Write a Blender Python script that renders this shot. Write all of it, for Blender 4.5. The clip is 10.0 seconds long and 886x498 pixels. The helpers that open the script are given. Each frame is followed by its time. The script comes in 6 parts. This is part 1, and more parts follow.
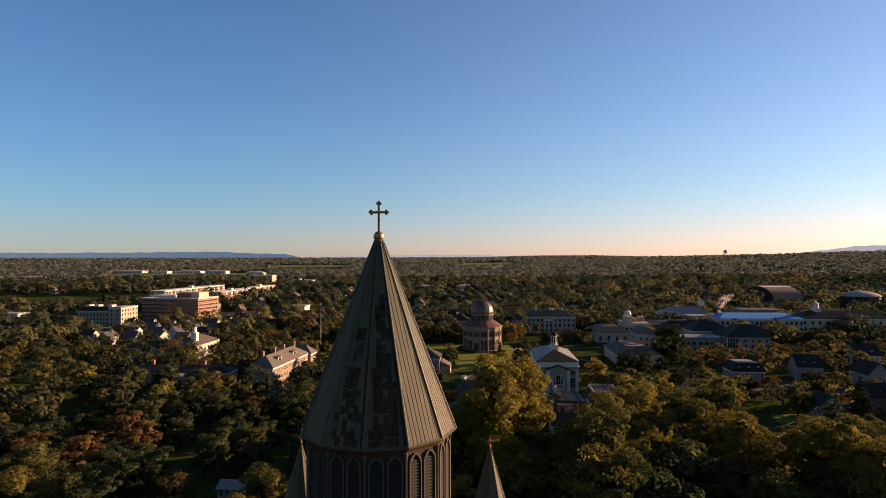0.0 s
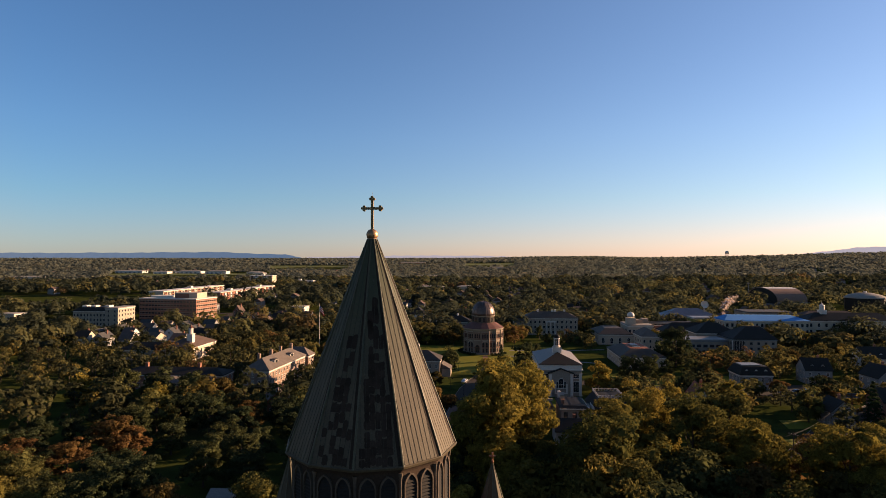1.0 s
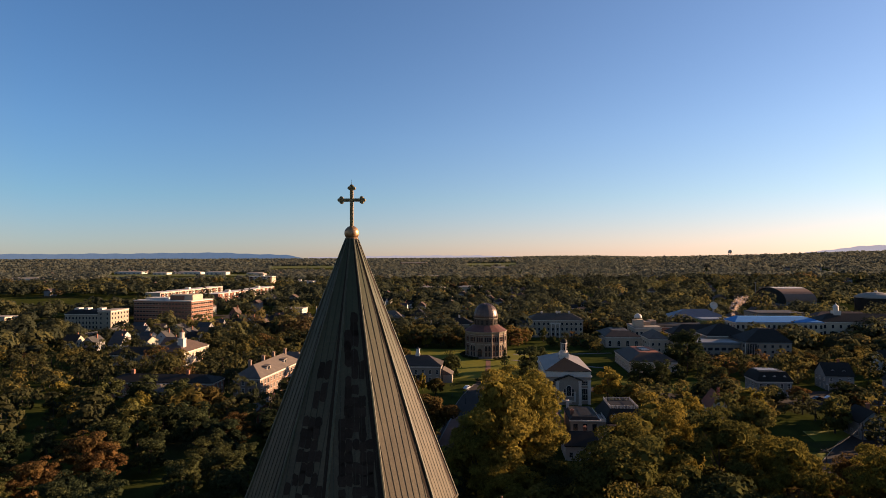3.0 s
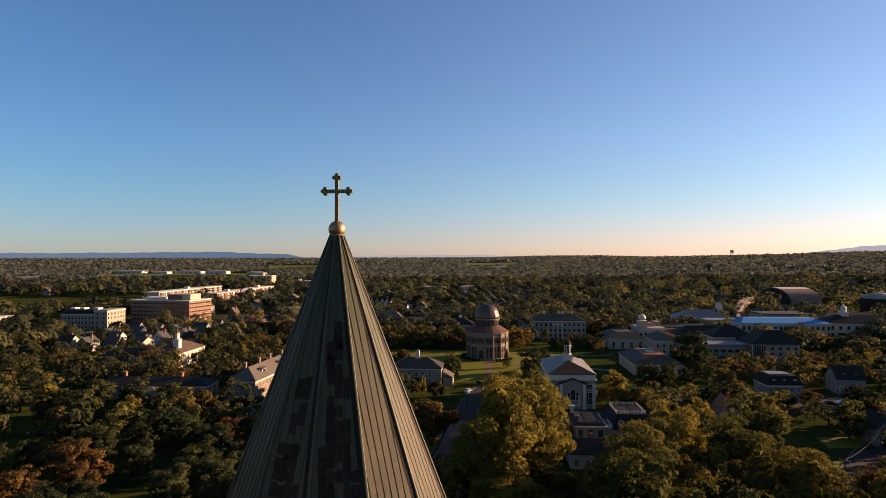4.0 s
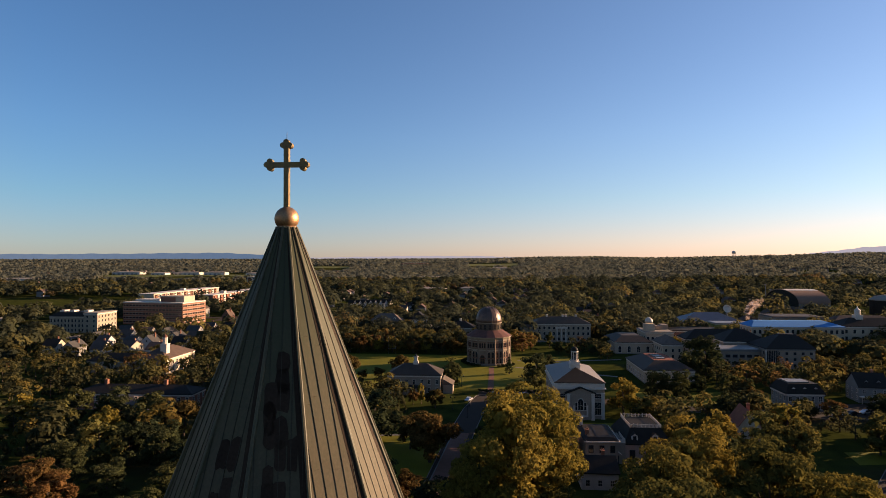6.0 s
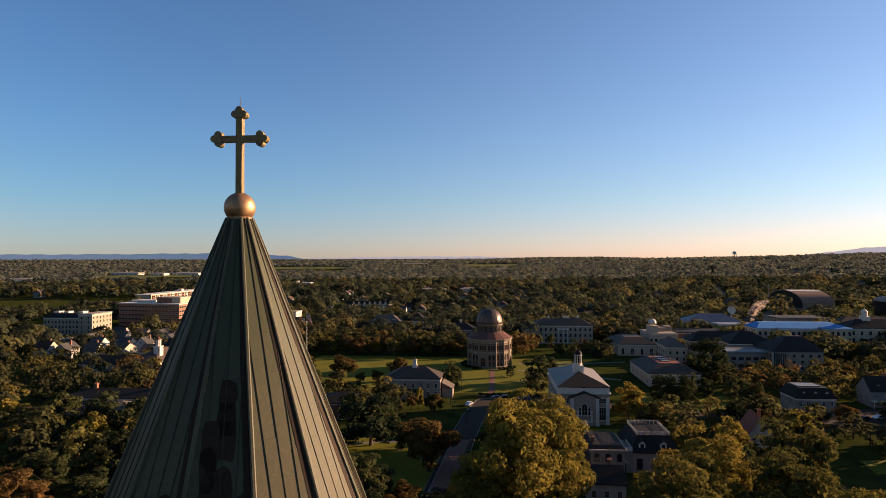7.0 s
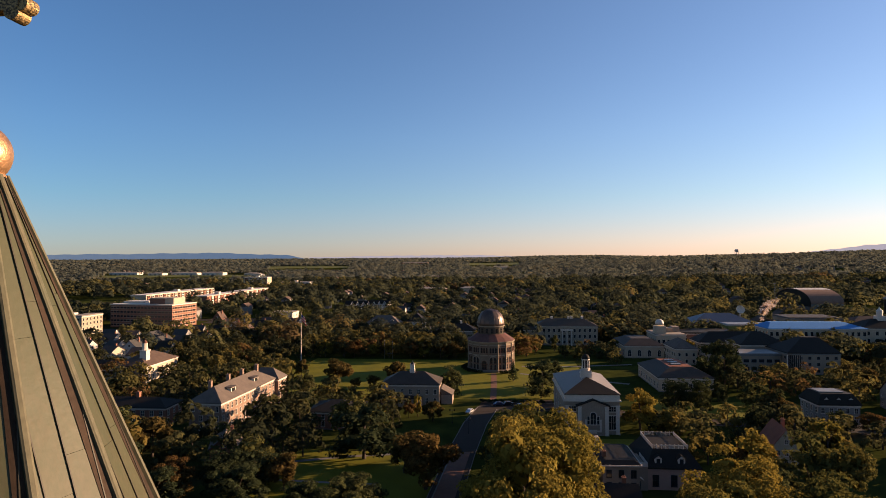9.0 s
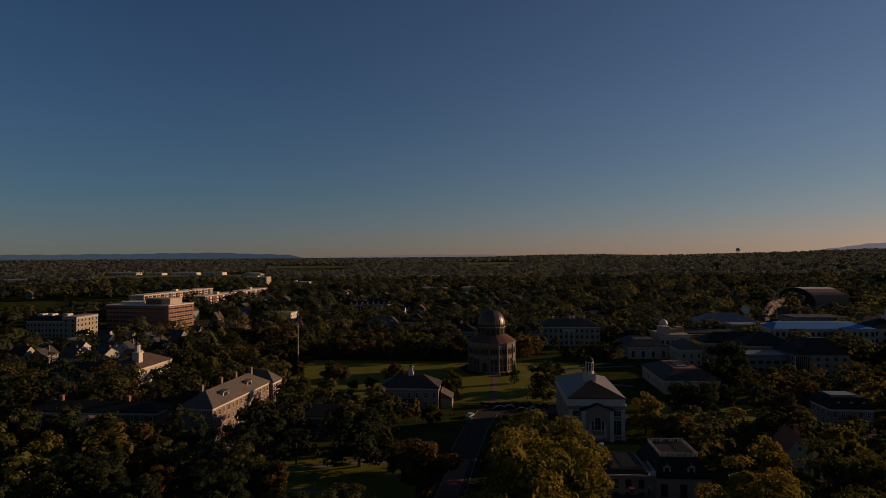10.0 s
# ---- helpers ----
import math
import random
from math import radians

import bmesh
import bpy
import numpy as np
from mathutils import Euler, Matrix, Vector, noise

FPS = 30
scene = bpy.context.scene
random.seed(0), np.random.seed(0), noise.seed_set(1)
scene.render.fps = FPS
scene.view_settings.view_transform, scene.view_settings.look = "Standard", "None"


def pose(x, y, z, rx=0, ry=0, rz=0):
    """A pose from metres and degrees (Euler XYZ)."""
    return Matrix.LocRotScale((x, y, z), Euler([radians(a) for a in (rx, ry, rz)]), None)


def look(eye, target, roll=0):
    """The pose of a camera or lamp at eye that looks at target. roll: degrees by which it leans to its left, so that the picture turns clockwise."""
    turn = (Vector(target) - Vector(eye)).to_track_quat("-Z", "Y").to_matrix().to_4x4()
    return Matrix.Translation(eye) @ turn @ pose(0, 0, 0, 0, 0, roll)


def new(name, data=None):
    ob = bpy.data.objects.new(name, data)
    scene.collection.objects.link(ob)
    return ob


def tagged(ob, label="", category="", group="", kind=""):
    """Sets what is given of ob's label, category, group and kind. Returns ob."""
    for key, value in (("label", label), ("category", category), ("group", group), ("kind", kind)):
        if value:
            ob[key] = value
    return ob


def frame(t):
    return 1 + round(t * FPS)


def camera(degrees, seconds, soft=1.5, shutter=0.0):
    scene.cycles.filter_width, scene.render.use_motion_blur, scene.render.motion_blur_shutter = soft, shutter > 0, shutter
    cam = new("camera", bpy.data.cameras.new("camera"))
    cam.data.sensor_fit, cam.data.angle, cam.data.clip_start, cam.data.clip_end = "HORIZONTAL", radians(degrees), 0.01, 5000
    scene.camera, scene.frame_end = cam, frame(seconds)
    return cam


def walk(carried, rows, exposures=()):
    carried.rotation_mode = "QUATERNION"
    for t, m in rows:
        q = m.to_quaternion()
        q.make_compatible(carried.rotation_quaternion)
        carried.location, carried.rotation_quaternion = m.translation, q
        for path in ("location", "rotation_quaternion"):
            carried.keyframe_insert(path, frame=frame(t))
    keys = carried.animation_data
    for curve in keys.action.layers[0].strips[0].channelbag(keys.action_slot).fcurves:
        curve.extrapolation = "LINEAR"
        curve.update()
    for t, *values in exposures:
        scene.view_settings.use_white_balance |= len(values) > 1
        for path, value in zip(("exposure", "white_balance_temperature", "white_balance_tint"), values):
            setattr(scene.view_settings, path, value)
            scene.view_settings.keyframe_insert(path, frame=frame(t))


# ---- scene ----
import collections

cam = camera(73.7, 10.0, soft=0.8)
PATH = [
    (0, (1.252, -2.391, 56.675), (1.113, -0.396, 56.707), -0.1),
    (0.5, (1.137, 0.417, 56.653), (0.997, 2.412, 56.686), -0.1),
    (1, (1.065, 3.337, 56.645), (0.923, 5.331, 56.679), -0.0),
    (1.5, (0.97, 6.456, 56.716), (0.827, 8.451, 56.75), -0.1),
    (2, (0.821, 9.684, 56.796), (0.677, 11.679, 56.829), -0.1),
    (2.5, (0.628, 13.032, 56.941), (0.483, 15.027, 56.975), -0.2),
    (4, (0.152, 23.013, 57.069), (0.002, 25.007, 57.101), -0.1),
    (4.5, (-0.05, 26.339, 57.1), (-0.2, 28.333, 57.133), -0.1),
    (5, (-0.187, 29.623, 57.109), (-0.339, 31.617, 57.142), -0.1),
    (5.5, (-0.365, 32.947, 57.115), (-0.516, 34.941, 57.149), -0.1),
    (7, (-0.858, 42.979, 57.089), (-1.009, 44.973, 57.126), -0.1),
    (7.5, (-0.991, 46.334, 57.079), (-1.144, 48.328, 57.115), -0.1),
    (8, (-1.125, 49.635, 57.053), (-1.278, 51.629, 57.088), -0.2),
    (8.5, (-1.211, 52.88, 57.097), (-1.364, 54.874, 57.131), -0.2),
    (9, (-1.116, 56.093, 57.153), (-1.269, 58.087, 57.186), -0.3),
    (9.5, (-0.878, 59.364, 57.169), (-1.032, 61.358, 57.2), -0.3),
    (10, (-1.049, 62.676, 57.197), (-1.204, 64.67, 57.228), -0.4),
]
WB = (6060, 22)
EXPOSURES = [(0, 1.56, *WB), (9.3, 1.56, *WB), (9.5, 1.06, *WB), (10, -0.34, *WB)]
walk(cam, [(t, look(eye, to, lean)) for t, eye, to, lean in PATH], EXPOSURES)

# ---- world and sun ----
SUN_ELEV, SUN_AZ = 12.0, 68.0          # degrees up; degrees clockwise from +y
world = bpy.data.worlds.new("sky")
scene.world = world
world.use_nodes = True
wn = world.node_tree
sky = wn.nodes.new("ShaderNodeTexSky")
sky.sky_type = "NISHITA"
sky.sun_disc = False
sky.sun_elevation = radians(SUN_ELEV)
sky.sun_rotation = radians(SUN_AZ)
sky.altitude = 100
sky.air_density, sky.dust_density, sky.ozone_density = 1.0, 0.2, 3.0
wn.nodes["Background"].inputs["Strength"].default_value = 0.052
# the low sky is dusty and rosy, and the sky away from the sun a purer blue
wtc, wsep, wdot = wn.nodes.new("ShaderNodeTexCoord"), wn.nodes.new("ShaderNodeSeparateXYZ"), wn.nodes.new("ShaderNodeVectorMath")
wn.links.new(wtc.outputs["Generated"], wsep.inputs[0])
wdot.operation = "DOT_PRODUCT"
wdot.inputs[1].default_value = (math.sin(radians(SUN_AZ)), math.cos(radians(SUN_AZ)), 0)
wn.links.new(wtc.outputs["Generated"], wdot.inputs[0])


def sky_ramp(value, low, high, stops):
    rng_, ramp_ = wn.nodes.new("ShaderNodeMapRange"), wn.nodes.new("ShaderNodeValToRGB")
    rng_.inputs["From Min"].default_value, rng_.inputs["From Max"].default_value = low, high
    wn.links.new(value, rng_.inputs["Value"])
    while len(ramp_.color_ramp.elements) < len(stops):
        ramp_.color_ramp.elements.new(0.5)
    for e_, (p_, c_) in zip(ramp_.color_ramp.elements, stops):
        e_.position, e_.color = p_, (*c_, 1)
    wn.links.new(rng_.outputs["Result"], ramp_.inputs["Fac"])
    return ramp_.outputs["Color"]


def sky_product(a, b):
    mix_ = wn.nodes.new("ShaderNodeMix")
    mix_.data_type, mix_.blend_type = "RGBA", "MULTIPLY"
    mix_.inputs["Factor"].default_value = 1.0
    wn.links.new(a, mix_.inputs["A"])
    wn.links.new(b, mix_.inputs["B"])
    return mix_.outputs["Result"]


by_height = sky_ramp(wsep.outputs["Z"], 0.0, 0.20, [(0.0, (0.98, 0.86, 0.98)), (0.22, (0.97, 0.88, 0.95)), (0.5, (0.93, 0.95, 0.94)), (1.0, (0.97, 1.0, 1.0))])
by_side = sky_ramp(wdot.outputs["Value"], -1.0, 1.0, [(0.0, (0.90, 0.74, 0.66)), (0.25, (0.80, 0.86, 0.86)), (0.36, (0.76, 0.93, 1.0)), (0.475, (0.84, 0.96, 1.0)), (0.685, (1.05, 1.01, 0.98)), (1.0, (1.25, 1.07, 0.98))])
wn.links.new(sky_product(sky_product(sky.outputs[0], by_height), by_side), wn.nodes["Background"].inputs["Color"])
sun = new("sun", bpy.data.lights.new("sun", "SUN"))
sun.data.energy, sun.data.angle, sun.data.color = 5.0, radians(0.6), (1.0, 0.68, 0.37)
az, el = radians(SUN_AZ), radians(SUN_ELEV)
TO_SUN = Vector((math.sin(az) * math.cos(el), math.cos(az) * math.cos(el), math.sin(el)))
sun.matrix_world = Matrix.Translation((300, 100, 200)) @ TO_SUN.to_track_quat("Z", "Y").to_matrix().to_4x4()


# ---- materials ----
def material(name, colour, colour2=None, rough=0.7, metal=0.0, scale=1.0, fine=12.0, bump=0.15, spread=0.25, per_object=0.0, coords="Object"):
    """A surface with coarse stains between two colours, fine grain and relief."""
    m = bpy.data.materials.new(name)
    m.use_nodes = True
    t = m.node_tree
    n, li = t.nodes, t.links
    b = n["Principled BSDF"]
    c2 = colour2 or tuple(v * 0.62 for v in colour)
    tc = n.new("ShaderNodeTexCoord")
    big = n.new("ShaderNodeTexNoise")
    big.inputs["Scale"].default_value, big.inputs["Detail"].default_value = scale, 6
    small = n.new("ShaderNodeTexNoise")
    small.inputs["Scale"].default_value, small.inputs["Detail"].default_value = fine, 4
    ramp = n.new("ShaderNodeValToRGB")
    ramp.color_ramp.elements[0].position, ramp.color_ramp.elements[1].position = 0.5 - spread, 0.5 + spread
    ramp.color_ramp.elements[0].color, ramp.color_ramp.elements[1].color = (*c2, 1), (*colour, 1)
    mix = n.new("ShaderNodeMix")
    mix.data_type, mix.blend_type = "RGBA", "MULTIPLY"
    mix.inputs["Factor"].default_value = 0.55
    grain = n.new("ShaderNodeMapRange")
    grain.inputs["From Min"].default_value, grain.inputs["From Max"].default_value = 0.3, 0.7
    grain.inputs["To Min"].default_value, grain.inputs["To Max"].default_value = 0.6, 1.15
    for k in (big, small):
        li.new(tc.outputs[coords], k.inputs["Vector"])
    li.new(big.outputs["Fac"], ramp.inputs["Fac"])
    li.new(small.outputs["Fac"], grain.inputs["Value"])
    li.new(ramp.outputs["Color"], mix.inputs["A"])
    li.new(grain.outputs["Result"], mix.inputs["B"])
    out = mix.outputs["Result"]
    if per_object:
        info = n.new("ShaderNodeObjectInfo")
        hsv = n.new("ShaderNodeHueSaturation")
        rng = n.new("ShaderNodeMapRange")
        rng.inputs["To Min"].default_value, rng.inputs["To Max"].default_value = 1 - per_object, 1 + per_object
        li.new(info.outputs["Random"], rng.inputs["Value"])
        li.new(rng.outputs["Result"], hsv.inputs["Value"])
        li.new(out, hsv.inputs["Color"])
        out = hsv.outputs["Color"]
    li.new(out, b.inputs["Base Color"])
    rr = n.new("ShaderNodeMapRange")
    rr.inputs["To Min"].default_value, rr.inputs["To Max"].default_value = max(rough - 0.12, 0.03), min(rough + 0.12, 1)
    li.new(big.outputs["Fac"], rr.inputs["Value"])
    li.new(rr.outputs["Result"], b.inputs["Roughness"])
    b.inputs["Metallic"].default_value = metal
    b.inputs["Specular IOR Level"].default_value = 0.5 if rough < 0.4 else (0.22 if rough < 0.6 else 0.06)
    if bump:
        bp = n.new("ShaderNodeBump")
        bp.inputs["Strength"].default_value, bp.inputs["Distance"].default_value = bump, 0.05
        li.new(small.outputs["Fac"], bp.inputs["Height"])
        li.new(bp.outputs["Normal"], b.inputs["Normal"])
    return m


def leaf_material(name, stops, hue_scale=0.05, shade=(0.72, 1.25), by_tree=False, through_light=0.34):
    """Leaves in autumn: each tree its own tint, each spray a shade of it; light passes through."""
    m = bpy.data.materials.new(name)
    m.use_nodes = True
    t = m.node_tree
    n, li = t.nodes, t.links
    n.remove(n["Principled BSDF"])
    geo, info = n.new("ShaderNodeNewGeometry"), n.new("ShaderNodeObjectInfo")
    no = n.new("ShaderNodeTexNoise")
    no.inputs["Scale"].default_value, no.inputs["Detail"].default_value = hue_scale, 2
    li.new(geo.outputs["Position"], no.inputs["Vector"])
    add = n.new("ShaderNodeMath")
    add.operation = "MULTIPLY_ADD"
    add.inputs[1].default_value = 0.55
    if by_tree:
        own = n.new("ShaderNodeAttribute")
        own.attribute_name = "tint"
        li.new(own.outputs["Fac"], add.inputs[0])
    else:
        li.new(info.outputs["Random"], add.inputs[0])
    li.new(no.outputs["Fac"], add.inputs[2])
    add2 = n.new("ShaderNodeMath")
    add2.operation = "MULTIPLY_ADD"
    add2.inputs[1].default_value = 0.05 if by_tree else 0.18
    li.new(geo.outputs["Random Per Island"], add2.inputs[0])
    li.new(add.outputs[0], add2.inputs[2])
    rng = n.new("ShaderNodeMapRange")
    rng.inputs["From Min"].default_value, rng.inputs["From Max"].default_value = 0.42, 1.2
    li.new(add2.outputs[0], rng.inputs["Value"])
    ramp = n.new("ShaderNodeValToRGB")
    els = ramp.color_ramp.elements
    while len(els) < len(stops):
        els.new(0.5)
    for e, (p, c) in zip(els, stops):
        e.position, e.color = p, (c[0] * 1.04, c[1] * 0.98, c[2] * 1.1, 1)
    li.new(rng.outputs["Result"], ramp.inputs["Fac"])
    val = n.new("ShaderNodeHueSaturation")
    vr = n.new("ShaderNodeMapRange")
    vr.inputs["To Min"].default_value, vr.inputs["To Max"].default_value = shade
    li.new(geo.outputs["Random Per Island"], vr.inputs["Value"])
    li.new(vr.outputs["Result"], val.inputs["Value"])
    li.new(ramp.outputs["Color"], val.inputs["Color"])
    d, tr, mx = n.new("ShaderNodeBsdfDiffuse"), n.new("ShaderNodeBsdfTranslucent"), n.new("ShaderNodeMixShader")
    mx.inputs[0].default_value = through_light
    for s in (d, tr):
        li.new(val.outputs["Color"], s.inputs["Color"])
    li.new(d.outputs[0], mx.inputs[1])
    li.new(tr.outputs[0], mx.inputs[2])
    li.new(mx.outputs[0], n["Material Output"].inputs["Surface"])
    return m


M = {}
M["stone"] = material("brown_sandstone", (0.060, 0.040, 0.027), (0.036, 0.025, 0.018), 0.85, 0, 0.5, 6, 0.3)
M["palestone"] = material("pale_limestone", (0.36, 0.29, 0.21), (0.25, 0.205, 0.15), 0.8, 0, 0.6, 8, 0.25)
M["nottstone"] = material("grey_bluestone", (0.235, 0.182, 0.130), (0.155, 0.120, 0.085), 0.85, 0, 0.4, 5, 0.3)
M["redstone"] = material("red_sandstone", (0.16, 0.075, 0.05), (0.11, 0.055, 0.04), 0.85, 0, 0.5, 6, 0.25)
M["stucco"] = material("grey_stucco", (0.30, 0.238, 0.178), (0.245, 0.193, 0.145), 0.85, 0, 0.3, 6, 0.15)
M["cream"] = material("cream_stucco", (0.46, 0.37, 0.265), (0.38, 0.305, 0.215), 0.85, 0, 0.2, 5, 0.15)
M["white"] = material("white_paint", (0.60, 0.515, 0.42), (0.50, 0.43, 0.355), 0.55, 0, 0.6, 8, 0.08)
M["brick"] = material("red_brick", (0.27, 0.128, 0.0788), (0.188, 0.09, 0.06), 0.85, 0, 0.35, 14, 0.25)
M["tanbrick"] = material("pinkish_brick", (0.25, 0.17, 0.12), (0.195, 0.13, 0.095), 0.85, 0, 0.35, 14, 0.25)
M["slate"] = material("dark_slate", (0.030, 0.026, 0.021), (0.021, 0.018, 0.015), 0.65, 0, 0.5, 5, 0.3)
M["roofgrey"] = material("weathered_grey_shingle", (0.145, 0.115, 0.093), (0.10, 0.081, 0.067), 0.8, 0, 0.4, 6, 0.3)
M["roofbrown"] = material("brown_shingle", (0.12, 0.0825, 0.0638), (0.075, 0.0525, 0.0413), 0.85, 0, 0.4, 6, 0.3)
M["roofmetal"] = material("pale_metal_roof", (0.20, 0.185, 0.165), (0.16, 0.148, 0.132), 0.45, 0.3, 0.2, 4, 0.1)
M["blueroof"] = material("blue_membrane_roof", (0.085, 0.25, 0.50), (0.07, 0.21, 0.43), 0.8, 0, 0.1, 3, 0.05)
M["brownmetal"] = material("brown_standing_seam", (0.24, 0.145, 0.10), (0.19, 0.115, 0.08), 0.8, 0.0, 0.1, 3, 0.1)
M["flatroof"] = material("pale_gravel_roof", (0.30, 0.26, 0.21), (0.24, 0.205, 0.165), 0.9, 0, 0.1, 3, 0.1)
M["greenwall"] = material("yellow_green_cladding", (0.252, 0.24, 0.06), (0.21, 0.198, 0.054), 0.6, 0, 0.3, 4, 0.05)
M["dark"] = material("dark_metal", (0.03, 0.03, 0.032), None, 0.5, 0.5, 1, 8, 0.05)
M["steel"] = material("painted_steel", (0.21, 0.21, 0.216), None, 0.45, 0.6, 1, 10, 0.05)
M["bark"] = material("bark", (0.085, 0.065, 0.05), (0.05, 0.038, 0.03), 0.95, 0, 1.0, 9, 0.6)
M["gold"] = material("gilded_copper", (0.50, 0.29, 0.135), (0.25, 0.14, 0.08), 0.46, 0.75, 2.6, 18, 0.3, 0.22)
M["asphalt"] = material("asphalt", (0.052, 0.040, 0.031), (0.038, 0.030, 0.024), 0.9, 0, 0.15, 6, 0.2, coords="Object")
M["pathbrick"] = material("brick_paving", (0.20, 0.105, 0.072), (0.14, 0.074, 0.053), 0.85, 0, 0.5, 10, 0.2)
M["concrete"] = material("concrete_paving", (0.19, 0.175, 0.155), (0.14, 0.13, 0.115), 0.85, 0, 0.3, 6, 0.15)
M["rubber"] = material("tyre_rubber", (0.02, 0.02, 0.02), None, 0.8, 0, 4, 30, 0.05)
M["redcloth"] = material("red_cloth", (0.45, 0.05, 0.05), None, 0.8, 0, 1, 10, 0.05)
M["bluecloth"] = material("blue_cloth", (0.04, 0.06, 0.22), None, 0.8, 0, 1, 10, 0.05)
for k, c in (("silver", (0.5, 0.5, 0.52)), ("black", (0.02, 0.02, 0.022)), ("navy", (0.03, 0.05, 0.12)), ("carwhite", (0.75, 0.75, 0.74)), ("maroon", (0.2, 0.03, 0.03))):
    M[k] = material("car_paint_" + k, c, tuple(v * 0.9 for v in c), 0.25, 0.3, 0.5, 6, 0.0)
HOUSE_WALLS = [material("clapboard_" + n, c, tuple(v * 0.82 for v in c), 0.7, 0, 0.4, 6, 0.15) for n, c in
               (("white", (0.52, 0.47, 0.41)), ("grey", (0.24, 0.222, 0.20)), ("cream", (0.40, 0.35, 0.255)), ("blue", (0.20, 0.208, 0.222)), ("tan", (0.293, 0.234, 0.176)))]
HOUSE_ROOFS = [M["slate"], M["roofbrown"], M["roofgrey"], material("charcoal_shingle", (0.07, 0.0665, 0.063), (0.049, 0.0455, 0.042), 0.85, 0, 0.4, 6, 0.3)]


def glass_material():
    m = bpy.data.materials.new("window_glass")
    m.use_nodes = True
    b = m.node_tree.nodes["Principled BSDF"]
    no = m.node_tree.nodes.new("ShaderNodeTexNoise")
    no.inputs["Scale"].default_value = 0.7
    ramp = m.node_tree.nodes.new("ShaderNodeValToRGB")
    ramp.color_ramp.elements[0].color, ramp.color_ramp.elements[1].color = (0.006, 0.007, 0.009, 1), (0.035, 0.037, 0.04, 1)
    m.node_tree.links.new(no.outputs["Fac"], ramp.inputs["Fac"])
    m.node_tree.links.new(ramp.outputs["Color"], b.inputs["Base Color"])
    b.inputs["Roughness"].default_value, b.inputs["IOR"].default_value = 0.12, 1.5
    return m


M["glass"] = glass_material()


def spire_material(name, base, aged, metal, drip=(0.045, 0.06, 0.036)):
    """Standing-seam copper, brown-olive with green patina and long dark drips down the fall of the roof."""
    m = material(name, base, aged, 0.5, metal, 0.35, 7, 0.12, 0.3, per_object=0.10)
    n, li = m.node_tree.nodes, m.node_tree.links
    b = n["Principled BSDF"]
    b.inputs["Specular IOR Level"].default_value = 0.12
    tc, mp = n.new("ShaderNodeTexCoord"), n.new("ShaderNodeMapping")
    mp.inputs["Scale"].default_value = (1.6, 1.6, 0.12)
    li.new(tc.outputs["Object"], mp.inputs["Vector"])
    no = n.new("ShaderNodeTexNoise")
    no.inputs["Scale"].default_value, no.inputs["Detail"].default_value = 1.0, 5
    li.new(mp.outputs[0], no.inputs["Vector"])
    r = n.new("ShaderNodeMapRange")
    r.inputs["From Min"].default_value, r.inputs["From Max"].default_value, r.inputs["To Max"].default_value = 0.52, 0.72, 0.55
    li.new(no.outputs["Fac"], r.inputs["Value"])
    mix = n.new("ShaderNodeMix")
    mix.data_type = "RGBA"
    old = b.inputs["Base Color"].links[0].from_socket
    li.new(r.outputs["Result"], mix.inputs["Factor"])
    li.new(old, mix.inputs["A"])
    mix.inputs["B"].default_value = (*drip, 1)
    li.new(mix.outputs["Result"], b.inputs["Base Color"])
    return m


M["copper"] = spire_material("aged_copper_sheet", (0.100, 0.077, 0.044), (0.070, 0.054, 0.032), 0.0, (0.056, 0.044, 0.027))


def green_towards_tip(m, low, high, tint):
    """Verdigris that has run down from the gilded ball, in streaks that thin out below."""
    n, li = m.node_tree.nodes, m.node_tree.links
    b = n["Principled BSDF"]
    tc, sep, mp, no = n.new("ShaderNodeTexCoord"), n.new("ShaderNodeSeparateXYZ"), n.new("ShaderNodeMapping"), n.new("ShaderNodeTexNoise")
    mp.inputs["Scale"].default_value = (2.2, 2.2, 0.10)
    no.inputs["Detail"].default_value = 4
    li.new(tc.outputs["Object"], sep.inputs[0])
    li.new(tc.outputs["Object"], mp.inputs["Vector"])
    li.new(mp.outputs[0], no.inputs["Vector"])
    shift, rng, mix = n.new("ShaderNodeMath"), n.new("ShaderNodeMapRange"), n.new("ShaderNodeMix")
    shift.operation = "MULTIPLY_ADD"
    shift.inputs[1].default_value = 14.0
    li.new(no.outputs["Fac"], shift.inputs[0])
    li.new(sep.outputs["Z"], shift.inputs[2])
    rng.inputs["From Min"].default_value, rng.inputs["From Max"].default_value, rng.inputs["To Max"].default_value = low + 7, high + 7, 0.85
    li.new(shift.outputs[0], rng.inputs["Value"])
    mix.data_type = "RGBA"
    li.new(rng.outputs["Result"], mix.inputs["Factor"])
    li.new(b.inputs["Base Color"].links[0].from_socket, mix.inputs["A"])
    mix.inputs["B"].default_value = (*tint, 1)
    li.new(mix.outputs["Result"], b.inputs["Base Color"])


